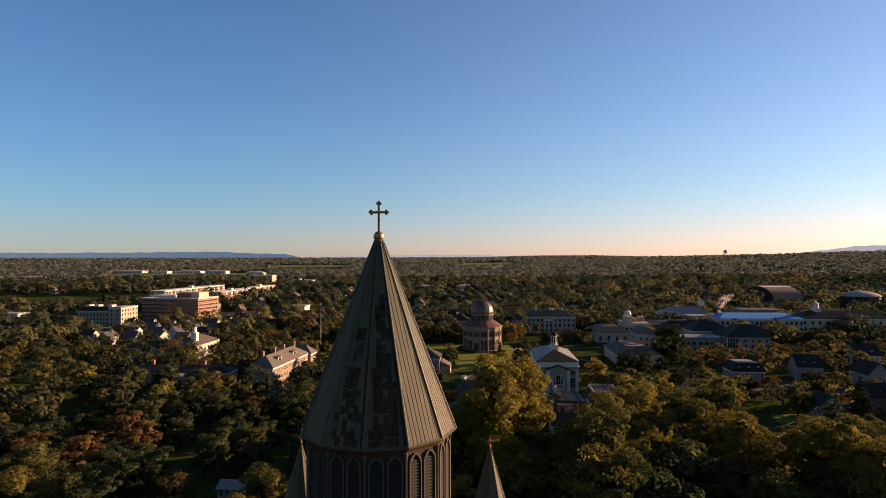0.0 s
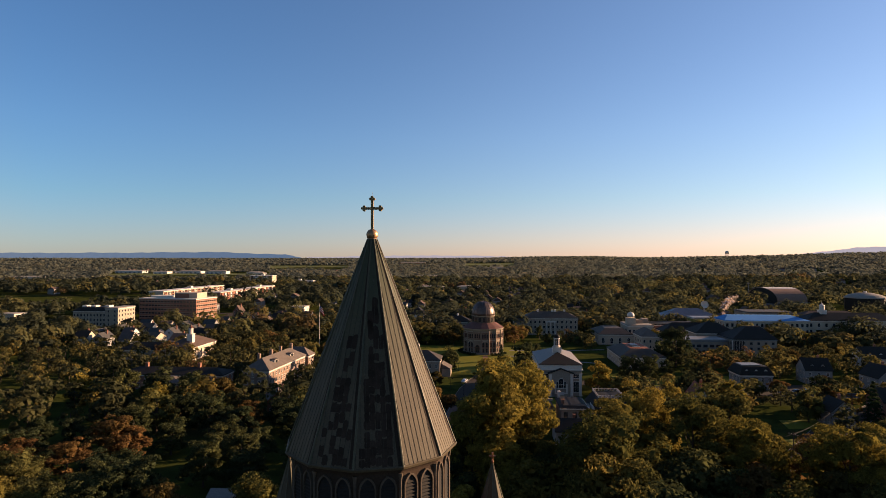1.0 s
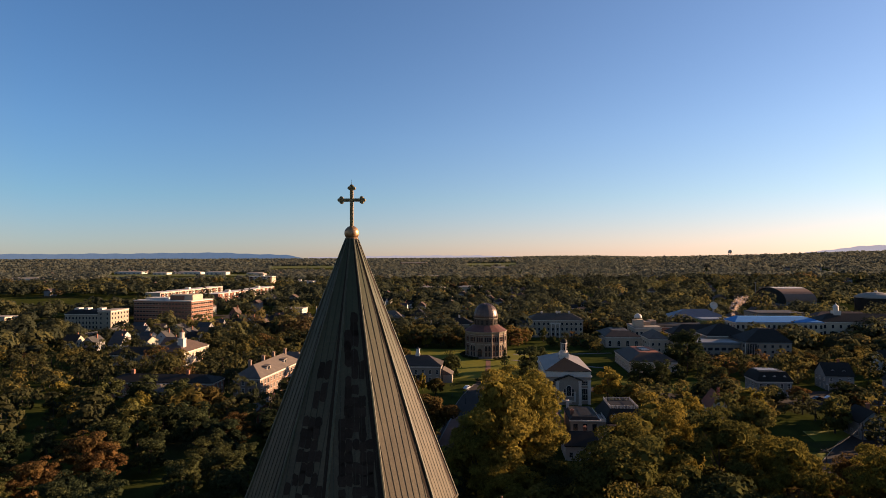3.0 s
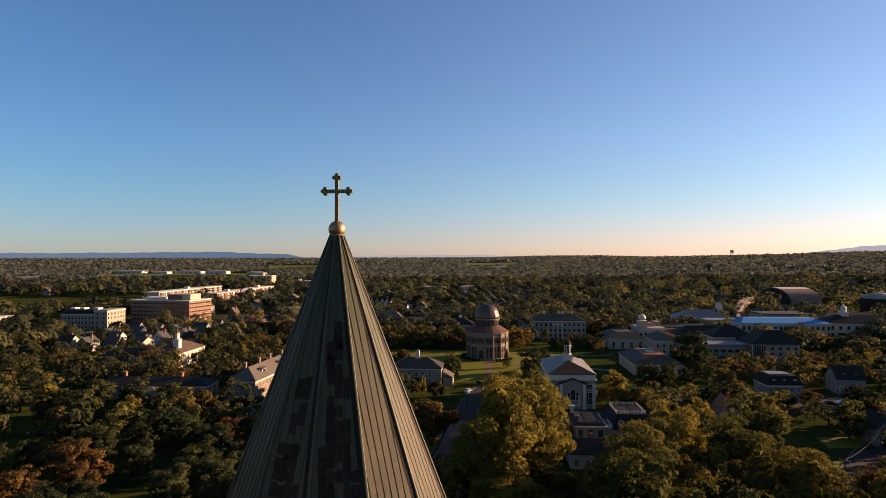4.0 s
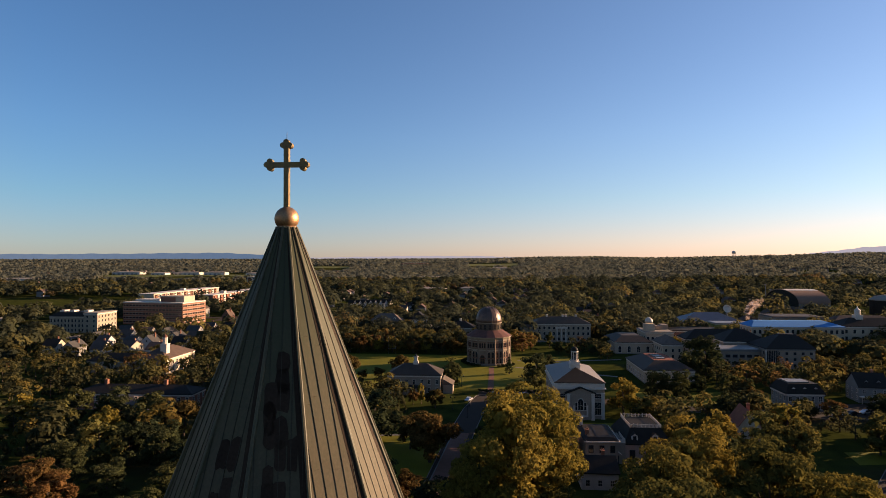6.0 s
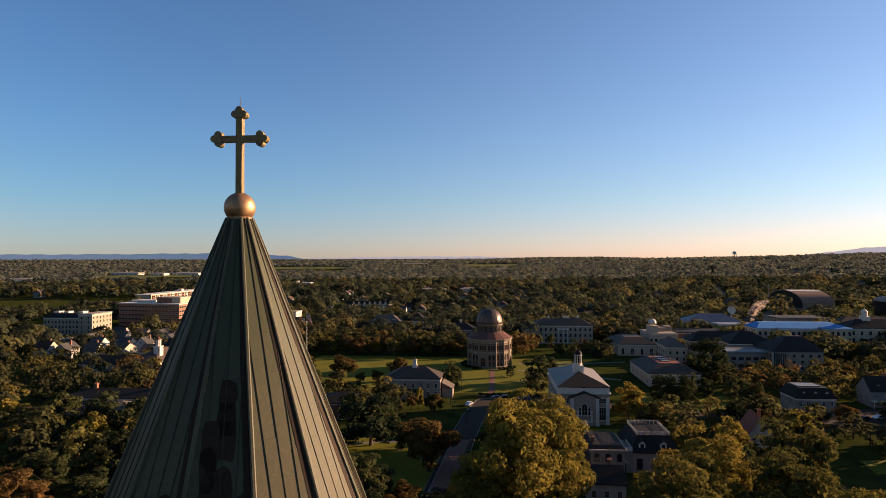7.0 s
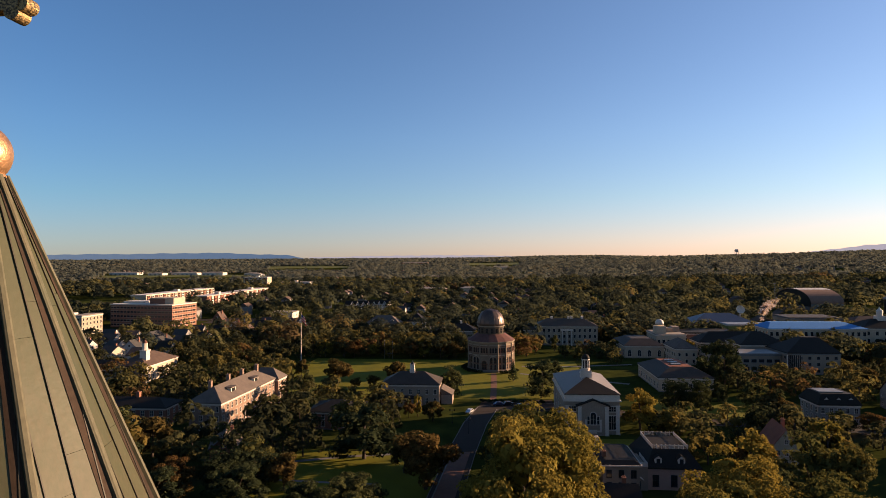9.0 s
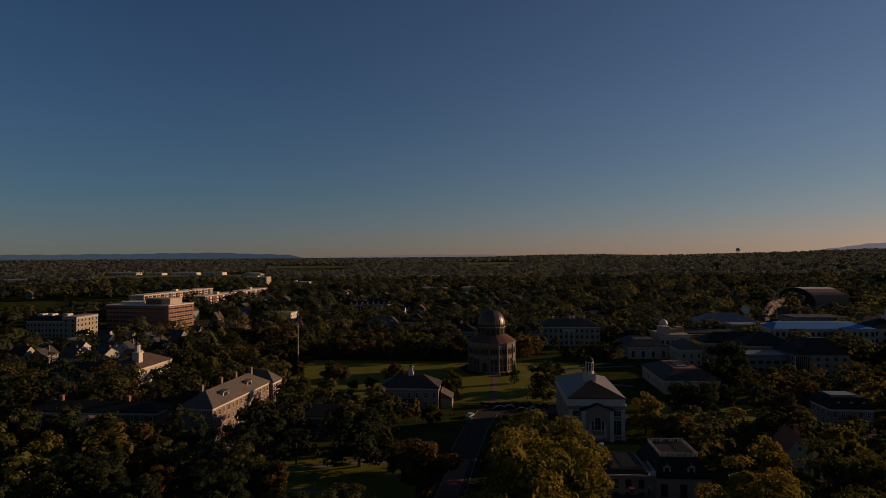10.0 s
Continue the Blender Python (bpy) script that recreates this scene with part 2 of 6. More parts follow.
green_towards_tip(M["copper"], 44.0, 56.0, (0.046, 0.052, 0.026))
M["coppertar"] = material("tar_patched_copper", (0.042, 0.028, 0.019), (0.028, 0.019, 0.013), 0.75, 0.0, 0.9, 8, 0.25, per_object=0.25)
M["copperroll"] = spire_material("green_copper_roll", (0.110, 0.098, 0.058), (0.070, 0.066, 0.040), 0.0)
M["copperseam"] = spire_material("dark_copper_seam", (0.050, 0.042, 0.027), (0.032, 0.028, 0.019), 0.0)
M["crossgold"] = material("weathered_gilding", (0.37, 0.25, 0.10), (0.055, 0.042, 0.026), 0.5, 0.45, 24, 40, 0.35, 0.10)
M["redgold"] = material("coppery_gilding", (0.44, 0.2, 0.096), (0.24, 0.096, 0.048), 0.45, 0.7, 3, 16, 0.2)
M["domemetal"] = material("brown_dome_metal", (0.15, 0.098, 0.074), (0.09, 0.064, 0.052), 0.4, 0.55, 0.4, 5, 0.15)
M["roofgrey2"] = material("pale_grey_slate", (0.205, 0.176, 0.155), (0.155, 0.134, 0.118), 0.55, 0.0, 0.4, 5, 0.2)
M["roofsplit"] = material("grey_brown_slate", (0.075, 0.058, 0.045), (0.05, 0.04, 0.032), 0.6, 0.0, 0.4, 5, 0.25)
M["roofslate"] = material("grey_slate", (0.085, 0.07, 0.055), (0.06, 0.05, 0.04), 0.65, 0.0, 0.4, 5, 0.25)
M["bluegrey"] = material("blue_grey_metal_roof", (0.09, 0.105, 0.14), (0.06, 0.075, 0.1), 0.45, 0.2, 0.2, 4, 0.1)
M["pinkstucco"] = material("pink_stucco", (0.40, 0.27, 0.215), (0.34, 0.23, 0.18), 0.85, 0, 0.3, 6, 0.15)
M["roofred"] = material("red_brown_shingle", (0.26, 0.10, 0.06), (0.18, 0.07, 0.045), 0.8, 0, 0.4, 6, 0.3)
M["darkstone"] = material("dark_limestone", (0.120, 0.092, 0.066), (0.066, 0.052, 0.038), 0.85, 0, 0.8, 8, 0.25)
M["leafolive"] = leaf_material("olive_leaves", [(0.0, (0.052, 0.056, 0.016)), (0.5, (0.085, 0.083, 0.019)), (1.0, (0.13, 0.108, 0.021))])
M["halltin"] = material("red_brown_tin_roof", (0.15, 0.072, 0.056), (0.095, 0.05, 0.042), 0.7, 0.0, 0.4, 5, 0.15)

GREENS = [(0.0, (0.033, 0.041, 0.017)), (0.45, (0.060, 0.067, 0.021)), (0.8, (0.108, 0.101, 0.024)), (1.0, (0.17, 0.13, 0.026))]
M["leaf"] = leaf_material("autumn_green_leaves", GREENS)
M["leafdark"] = leaf_material("dark_green_leaves", [(0.0, (0.022, 0.031, 0.015)), (0.6, (0.038, 0.049, 0.019)), (1.0, (0.064, 0.070, 0.022))])
M["leafgold"] = leaf_material("golden_green_leaves", [(0.0, (0.090, 0.082, 0.017)), (0.5, (0.158, 0.134, 0.022)), (1.0, (0.208, 0.160, 0.026))])
M["leafrust"] = leaf_material("rusty_orange_leaves", [(0.0, (0.058, 0.052, 0.016)), (0.5, (0.084, 0.063, 0.018)), (1.0, (0.118, 0.068, 0.021))])
M["leafpine"] = leaf_material("pine_needles", [(0.0, (0.016, 0.028, 0.012)), (1.0, (0.035, 0.05, 0.018))])
# Bluer and less saturated than near leaves, with some distance haze mixed in.
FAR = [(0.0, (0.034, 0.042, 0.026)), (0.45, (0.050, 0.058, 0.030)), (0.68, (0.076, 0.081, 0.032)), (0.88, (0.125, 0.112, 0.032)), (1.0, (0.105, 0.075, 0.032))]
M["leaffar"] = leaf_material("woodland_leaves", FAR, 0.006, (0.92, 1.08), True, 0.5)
# Paler and greyer than near leaves: distance haze put into the leaf colour.
M["leafridge"] = leaf_material("haze_paled_leaves", [(0.0, (0.078, 0.092, 0.066)), (0.5, (0.094, 0.106, 0.074)), (0.8, (0.110, 0.118, 0.074)), (1.0, (0.125, 0.120, 0.070))], 0.004, (0.95, 1.05), True, 0.5)
M["leafhouse"] = leaf_material("garden_leaves", [(0.0, (0.032, 0.038, 0.018)), (0.4, (0.056, 0.058, 0.022)), (0.7, (0.088, 0.082, 0.024)), (0.88, (0.135, 0.108, 0.024)), (1.0, (0.120, 0.072, 0.025))], 0.02, (0.85, 1.15), True, 0.45)


def ground_material():
    m = bpy.data.materials.new("grass_and_earth")
    m.use_nodes = True
    n, li = m.node_tree.nodes, m.node_tree.links
    b = n["Principled BSDF"]
    geo = n.new("ShaderNodeNewGeometry")
    def noise_at(s, d=5):
        k = n.new("ShaderNodeTexNoise")
        k.inputs["Scale"].default_value, k.inputs["Detail"].default_value = s, d
        li.new(geo.outputs["Position"], k.inputs["Vector"])
        return k
    big, mid, fine = noise_at(0.012), noise_at(0.12), noise_at(2.5, 3)
    ramp = n.new("ShaderNodeValToRGB")
    e = ramp.color_ramp.elements
    e[0].position, e[0].color = 0.3, (0.034, 0.042, 0.012, 1)
    e[1].position, e[1].color = 0.7, (0.07, 0.078, 0.016, 1)
    li.new(mid.outputs["Fac"], ramp.inputs["Fac"])
    r2 = n.new("ShaderNodeMapRange")
    r2.inputs["From Min"].default_value, r2.inputs["From Max"].default_value = 0.56, 0.66
    li.new(big.outputs["Fac"], r2.inputs["Value"])
    mix = n.new("ShaderNodeMix")
    mix.data_type = "RGBA"
    li.new(r2.outputs["Result"], mix.inputs["Factor"])
    li.new(ramp.outputs["Color"], mix.inputs["A"])
    mix.inputs["B"].default_value = (0.05, 0.042, 0.026, 1)
    mul = n.new("ShaderNodeMix")
    mul.data_type, mul.blend_type = "RGBA", "MULTIPLY"
    mul.inputs["Factor"].default_value = 0.6
    li.new(mix.outputs["Result"], mul.inputs["A"])
    li.new(fine.outputs["Fac"], mul.inputs["B"])
    li.new(mul.outputs["Result"], b.inputs["Base Color"])
    b.inputs["Roughness"].default_value, b.inputs["Specular IOR Level"].default_value = 0.95, 0.0
    bp = n.new("ShaderNodeBump")
    bp.inputs["Strength"].default_value, bp.inputs["Distance"].default_value = 0.4, 0.1
    li.new(fine.outputs["Fac"], bp.inputs["Height"])
    li.new(bp.outputs["Normal"], b.inputs["Normal"])
    return m


M["ground"] = ground_material()
M["lawn"] = material("mown_lawn", (0.150, 0.136, 0.012), (0.100, 0.098, 0.011), 0.95, 0, 0.12, 3, 0.3, coords="Object")
M["field"] = material("meadow", (0.12, 0.12, 0.03), (0.084, 0.09, 0.024), 0.95, 0, 0.02, 0.4, 0.1, coords="Object")


# ---- mesh helpers ----
def finish(bm, name):
    me = bpy.data.meshes.new(name)
    bmesh.ops.recalc_face_normals(bm, faces=bm.faces)
    bm.to_mesh(me)
    bm.free()
    return me


def part(name, bm, mat, parent=None, label="", smooth=False):
    me = finish(bm, name) if isinstance(bm, bmesh.types.BMesh) else bm
    if mat is not None and not me.materials:
        me.materials.append(mat)
    if smooth:
        me.shade_smooth()
    ob = new(name, me)
    if parent is not None:
        ob.parent = parent
    if label:
        tagged(ob, label)
    return ob


def thing(name, label, category, m=None, group="", kind=""):
    e = new(name)
    e.matrix_basis = m or Matrix()
    return tagged(e, label, category, group, kind)


def box(bm, x0, x1, y0, y1, z0, z1):
    v = [bm.verts.new(p) for p in ((x0, y0, z0), (x1, y0, z0), (x1, y1, z0), (x0, y1, z0), (x0, y0, z1), (x1, y0, z1), (x1, y1, z1), (x0, y1, z1))]
    for f in ((3, 2, 1, 0), (4, 5, 6, 7), (0, 1, 5, 4), (1, 2, 6, 5), (2, 3, 7, 6), (3, 0, 4, 7)):
        bm.faces.new([v[i] for i in f])
    return bm


def boxes(*rows):
    bm = bmesh.new()
    for r in rows:
        box(bm, *r)
    return bm


def loft(bm, rings, cap=True):
    """Join rings of points, one above another."""
    vs = [[bm.verts.new(p) for p in r] for r in rings]
    n = len(rings[0])
    for a, b in zip(vs, vs[1:]):
        for i in range(n):
            bm.faces.new((a[i], a[(i + 1) % n], b[(i + 1) % n], b[i]))
    if cap:
        bm.faces.new(vs[0][::-1])
        bm.faces.new(vs[-1])
    return bm


def ring(r, z, n, turn=0.0, cx=0.0, cy=0.0):
    return [(cx + r * math.cos(radians(turn) + 2 * math.pi * i / n), cy + r * math.sin(radians(turn) + 2 * math.pi * i / n), z) for i in range(n)]


def turned(profile, n=16, turn=0.0, cx=0.0, cy=0.0, bm=None):
    """A solid of revolution with n sides from (radius, height) pairs."""
    return loft(bm or bmesh.new(), [ring(max(r, 0.005), z, n, turn, cx, cy) for r, z in profile])


def tube(bm, a, b, r0, r1, n=6):
    a, b = Vector(a), Vector(b)
    q = (b - a).to_track_quat("Z", "Y")
    rings = []
    for p, r in ((a, r0), (b, r1)):
        rings.append([p + q @ Vector((r * math.cos(2 * math.pi * i / n), r * math.sin(2 * math.pi * i / n), 0)) for i in range(n)])
    return loft(bm, rings)


def rect_roof(x0, x1, y0, y1, z, rise, over=0.5, top=None, thick=0.28):
    """A hipped roof; top = (x0, x1, y0, y1) of its flat or ridge."""
    if top is None:
        w = min(x1 - x0, y1 - y0) / 2
        top = (x0 + w, x1 - w, y0 + w, y1 - w)
    e = (x0 - over, x1 + over, y0 - over, y1 + over)
    r = lambda b, zz: [(b[0], b[2], zz), (b[1], b[2], zz), (b[1], b[3], zz), (b[0], b[3], zz)]
    t = (top[0] - 0.01, top[1] + 0.01, top[2] - 0.01, top[3] + 0.01)
    return loft(bmesh.new(), [r(e, z), r(e, z + thick), r(t, z + rise)])


def gable_roof(x0, x1, y0, y1, z, rise, axis="y", over=0.4, thick=0.22):
    """Two sloping slabs whose ridge runs along axis."""
    bm = bmesh.new()
    if axis == "y":
        mid, a0, a1 = (x0 + x1) / 2, y0 - over, y1 + over
        half, put = (x1 - x0) / 2, lambda s, a, h: (mid + s, a, h)
    else:
        mid, a0, a1 = (y0 + y1) / 2, x0 - over, x1 + over
        half, put = (y1 - y0) / 2, lambda s, a, h: (a, mid + s, h)
    slope = rise / half
    for sgn in (-1, 1):
        o = half + over
        sec = [(0.0, rise + thick), (sgn * o, rise - slope * o + thick), (sgn * o, rise - slope * o), (0.0, rise)]
        loft(bm, [[put(s, a, z + h) for s, h in sec] for a in (a0, a1)])
    return bm


def gable_wall(x0, x1, y0, y1, z, h, rise, axis="y"):
    """Four walls with two gables, one solid."""
    bm = bmesh.new()
    if axis == "y":
        mid = (x0 + x1) / 2
        sec = lambda a: [(x0, a, z), (x1, a, z), (x1, a, h), (mid, a, h + rise), (x0, a, h)]
        return loft(bm, [sec(y0), sec(y1)])
    mid = (y0 + y1) / 2
    sec = lambda a: [(a, y0, z), (a, y1, z), (a, y1, h), (a, mid, h + rise), (a, y0, h)]
    return loft(bm, [sec(x0), sec(x1)])


MESHES = {}


def window_mesh(w, h, frame_mat, arched=False, bars=1):
    """A window unit seen from -y: proud frame with a sill, glass set back, glazing bars."""
    key = ("win", w, h, frame_mat.name, arched, bars)
    if key in MESHES:
        return MESHES[key]
    fr = bmesh.new()
    b, d = max(0.09, min(w, h) * 0.1), 0.09
    # one lattice of jambs, rails and glazing bars
    xs = [-w / 2 - b, -w / 2]
    for i in range(bars):
        x = w * ((i + 1) / (bars + 1) - 0.5)
        xs += [x - 0.03, x + 0.03]
    xs += [w / 2, w / 2 + b]
    zs = [-b, 0, h * 0.5 - 0.035, h * 0.5 + 0.035, h] + ([] if arched else [h + b])
    solid = {(i, k) for i in range(len(xs) - 1) for k in range(len(zs) - 1) if i % 2 == 0 or k % 2 == 0}
    vs = {}
    def corner(i, k, y):
        if (i, k, y) not in vs:
            vs[i, k, y] = fr.verts.new((xs[i], 0.02 if y else -d, zs[k]))
        return vs[i, k, y]
    for i, k in solid:
        fr.faces.new([corner(*q, 0) for q in ((i, k), (i + 1, k), (i + 1, k + 1), (i, k + 1))])
        fr.faces.new([corner(*q, 1) for q in ((i, k), (i, k + 1), (i + 1, k + 1), (i + 1, k))])
        for near, p, q in (((i - 1, k), (i, k), (i, k + 1)), ((i + 1, k), (i + 1, k), (i + 1, k + 1)), ((i, k - 1), (i, k), (i + 1, k)), ((i, k + 1), (i, k + 1), (i + 1, k + 1))):
            if near not in solid:
                fr.faces.new([corner(*p, 0), corner(*q, 0), corner(*q, 1), corner(*p, 1)])
    if arched:
        seg = 6
        for i in range(seg):
            a0, a1 = math.pi * i / seg, math.pi * (i + 1) / seg
            pts = [(w / 2 * math.cos(a), h + w / 2 * math.sin(a)) for a in (a0, a1)] + [((w / 2 + b) * math.cos(a), h + (w / 2 + b) * math.sin(a)) for a in (a1, a0)]
            loft(fr, [[(x, y, z) for x, z in pts] for y in (-d, 0.02)])
        bmesh.ops.remove_doubles(fr, verts=fr.verts, dist=0.0005)
    bmesh.ops.recalc_face_normals(fr, faces=fr.faces)
    sl = bmesh.new()
    box(sl, -w / 2 - b * 1.5, w / 2 + b * 1.5, -d * 1.9, 0.02, -b - 0.06, -b - 0.002)
    si = finish(sl, "sill")
    si.materials.append(frame_mat)
    me = finish(fr, "window")
    me.materials.append(frame_mat)
    gl = bmesh.new()
    if arched:
        pts = [(-w / 2, 0)] + [(w / 2, 0)] + [(w / 2 * math.cos(math.pi * i / 6), h + w / 2 * math.sin(math.pi * i / 6)) for i in range(7)]
        loft(gl, [[(x, y, z) for x, z in pts] for y in (-0.03, 0.015)])
    else:
        box(gl, -w / 2, w / 2, -0.03, 0.015, 0, h)
    ga = finish(gl, "pane")
    ga.materials.append(M["glass"])
    MESHES[key] = (me, ga, si)
    return MESHES[key]


FAR_OFF = [False]     # far buildings have their panes joined to the frames


def put_window(parent, x, y, z, facing, w, h, frame_mat, arched=False, bars=1):
    """facing: degrees to which the outside normal points (0 = -y, 90 = +x)."""
    if FAR_OFF[0]:
        key = ("far", w, h, frame_mat.name)
        if key not in MESHES:
            bm = boxes((-w / 2 - 0.1, w / 2 + 0.1, -0.05, 0.02, -0.1, h + 0.1))
            me = finish(bm, "window")
            bm = bmesh.new()
            bm.from_mesh(me)
            box(bm, -w / 2, w / 2, -0.075, 0.01, 0, h)
            me = finish(bm, "window")
            me.materials.append(frame_mat), me.materials.append(M["glass"])
            for p in me.polygons[6:]:
                p.material_index = 1
            MESHES[key] = me
        o = new("window", MESHES[key])
        o.parent = parent
        o.matrix_basis = pose(x, y, z, 0, 0, facing)
        return o
    me, ga, si = window_mesh(w, h, frame_mat, arched, bars)
    o = new("window", me)
    o.parent = parent
    o.matrix_basis = pose(x, y, z, 0, 0, facing)
    for nm, piece in (("pane", ga), ("sill", si)):
        p = new(nm, piece)
        p.parent = o
    return o


def facade(parent, p0, p1, zs, n, w, h, frame_mat, arched=False, bars=1, skip=()):
    """Rows of windows on the wall from p0 to p1, whose outside lies to the right of that way."""
    a, b = Vector(p0), Vector(p1)
    way = (b - a).normalized()
    facing = math.degrees(math.atan2(way.y, way.x))
    off = Vector((way.y, -way.x)) * 0.004
    for z in zs:
        for i in range(n):
            if i not in skip:
                c = a + (b - a) * ((i + 0.5) / n) + off
                put_window(parent, c.x, c.y, z, facing, w, h, frame_mat, arched, bars)


def all_round(parent, x0, x1, y0, y1, zs, nx, ny, w, h, frame_mat, sides="SENW", arched=False, bars=1):
    for s, p, q, n in (("S", (x0, y0), (x1, y0), nx), ("E", (x1, y0), (x1, y1), ny), ("N", (x1, y1), (x0, y1), nx), ("W", (x0, y1), (x0, y0), ny)):
        if s in sides:
            facade(parent, p, q, zs, n, w, h, frame_mat, arched, bars)


def chimney(parent, x, y, z0, z1, s=0.9, mat=None):
    bm = boxes((x - s / 2, x + s / 2, y - s / 2, y + s / 2, z0, z1), (x - s / 2 - 0.1, x + s / 2 + 0.1, y - s / 2 - 0.1, y + s / 2 + 0.1, z1 + 0.002, z1 + 0.22))
    for dx in (-s / 4, s / 4):
        turned([(0.14, z1 + 0.222), (0.11, z1 + 0.6)], 8, 0, x + dx, y, bm)
    return part("chimney", bm, mat or M["brick"], parent)


def dormer(parent, x, y, z, facing, w=1.6, h=1.7, wall=None, roof=None):
    d = part("dormer", gable_wall(-w / 2, w / 2, 0, 3.0, 0, h, 0.7), wall or M["white"], parent)
    d.matrix_basis = pose(x, y, z, 0, 0, facing)
    part("dormer_roof", gable_roof(-w / 2, w / 2, 0.05, 3.0, h + 0.004, 0.7, "y", 0.2, 0.1), roof or M["slate"], d)
    part("dormer_window", boxes((-w * 0.27, w * 0.27, -0.03, 0.02, 0.4, h * 0.95)), M["glass"], d)
    return d


# ---- ground ----
SKY_AZ = [-180, -60, -41, -19, -0.5, 4.9, 10.2, 15.2, 22.2, 26.4, 30.3, 33, 60, 180]
SKY_DY = [2, 2, 1.5, 1.5, 2.0, 4.5, 5.0, 2.5, 5.0, 6.5, 9.0, 10.0, 9, 2]


def height(x, y):
    """The lie of the land: level round the college, rising to wooded ridges at the horizon."""
    x, y = np.asarray(x, float), np.asarray(y, float)
    r = np.hypot(x, y)
    a = np.degrees(np.arctan2(x, y))
    dy = np.interp(a, SKY_AZ, SKY_DY)
    far = np.interp(a, [-180, 6, 20, 180], [4300, 4300, 2700, 2700])
    top = 57 + dy / 1046 * far - 14
    t = np.clip((r - 750) / (far - 750), 0, 1)
    wave = 4 * np.sin(x / 310 + 1) * np.sin(y / 270) * np.clip((r - 900) / 900, 0, 1) * (1 - t)
    return top * t * t * (3 - 2 * t) * (0.75 + 0.25 * t) + wave * (r > 750)


def grid_mesh(name, radii, n):
    ang = np.linspace(0, 2 * np.pi, n, endpoint=False)
    rr, aa = np.meshgrid(radii, ang, indexing="ij")
    x, y = rr * np.sin(aa), rr * np.cos(aa)
    v = np.stack([x, y, height(x, y)], -1).reshape(-1, 3)
    i = np.arange((len(radii) - 1) * n).reshape(-1, n)
    j = np.roll(i, -1, 1)
    f = np.stack([i, j, j + n, i + n], -1).reshape(-1, 4)[:, ::-1]
    me = bpy.data.meshes.new(name)
    me.from_pydata(v.tolist(), [], f.tolist())
    me.shade_smooth()
    return me


ground = part("ground", grid_mesh("ground", np.r_[0.5, 100:800:100, 800:4950:110, 4950], 160), M["ground"])
tagged(ground, "grassy ground rising to wooded ridges at the horizon", "ground", kind="structure")


def strip(name, points, width, mat, z, label, kerb=False):
    """A ribbon of paving along points."""
    p = [Vector(q) for q in points]
    bm = bmesh.new()
    rows = []
    for i, q in enumerate(p):
        d = (p[min(i + 1, len(p) - 1)] - p[max(i - 1, 0)]).normalized()
        s = Vector((d.y, -d.x)) * width / 2
        rows.append((q - s, q + s, s.normalized()))
    lo = -0.05
    def ribbon(e0, e1, z1):
        r = [[(*e0(k), lo), (*e1(k), lo), (*e1(k), z1), (*e0(k), z1)] for k in rows]
        loft(bm, r)
    ribbon(lambda k: k[0], lambda k: k[1], z)
    ob = tagged(part(name, bm, mat), label, name, kind="structure")
    if kerb:
        bm = bmesh.new()
        ribbon(lambda k: k[0] - k[2] * 0.2, lambda k: k[0] - k[2] * 0.004, z + 0.12)
        ribbon(lambda k: k[1] + k[2] * 0.004, lambda k: k[1] + k[2] * 0.2, z + 0.12)
        part("kerb", bm, M["concrete"], ob)
    return ob


def sheet(name, points, z, mat, label):
    bm = loft(bmesh.new(), [[(x, y, -0.05) for x, y in points], [(x, y, z) for x, y in points]])
    return tagged(part(name, bm, mat), label, name, kind="structure")


sheet("lawn", [(-104, 306), (-60, 300), (-16, 297), (36, 300), (44, 332), (46, 388), (-100, 392)], 0.03, M["lawn"], "mown green lawn round the domed stone hall")
sheet("lawn", [(-62, 190), (-15, 190), (-12.5, 231), (-60, 232)], 0.03, M["lawn"], "mown lawn with long tree shadows")
sheet("lawn", [(28, 228), (44, 228), (44, 247), (26, 247)], 0.03, M["lawn"], "small lawn before the chapel")
sheet("lawn", [(60, 272), (118, 280), (118, 300), (62, 296)], 0.03, M["lawn"], "grass strip beside a drive")
sheet("lawn", [(89, 188), (103, 187), (106, 197), (92, 198)], 0.03, M["lawn"], "small lit lawn at a street corner")
sheet("lawn", [(102, 209), (122, 212), (124, 222), (104, 220)], 0.03, M["lawn"], "small lit lawn along a street")
sheet("field", [(-760, 745), (-520, 735), (-440, 745), (-448, 800), (-560, 835), (-900, 860)], 0.05, M["field"], "open grassy field before the woods")
strip("road", [(-16, 100), (-15, 160), (-9.4, 231), (-6, 262), (-2, 283), (8, 288), (30, 287), (62, 270), (120, 262), (200, 258)], 8, M["asphalt"], 0.06, "dark asphalt campus road with kerbs", True)
strip("path", [(-13.6, 180), (-11.6, 204), (-9.4, 231.5)], 5.2, M["pathbrick"], 0.10, "reddish brick-paved walk")
strip("path", [(-16.4, 180), (-14.4, 203.5), (-12.15, 231.5)], 0.35, M["concrete"], 0.14, "pale stone edging of the brick walk")
strip("path", [(0.4, 296), (1, 325), (1.2, 352)], 2.6, M["pathbrick"], 0.06, "brown brick walk leading to the hall's door")
strip("path", [(-75, 219), (-58, 220), (-43, 225.5), (-27, 229), (-13, 232)], 1.8, M["concrete"], 0.06, "narrow concrete footpath across the lawn")
strip("path", [(-62, 207), (-48, 206), (-30, 205)], 1.2, M["concrete"], 0.06, "narrow concrete footpath across the lawn")
strip("path", [(16, 372), (40, 372), (75, 380)], 2.2, M["concrete"], 0.06, "pale footpath across the lawn")
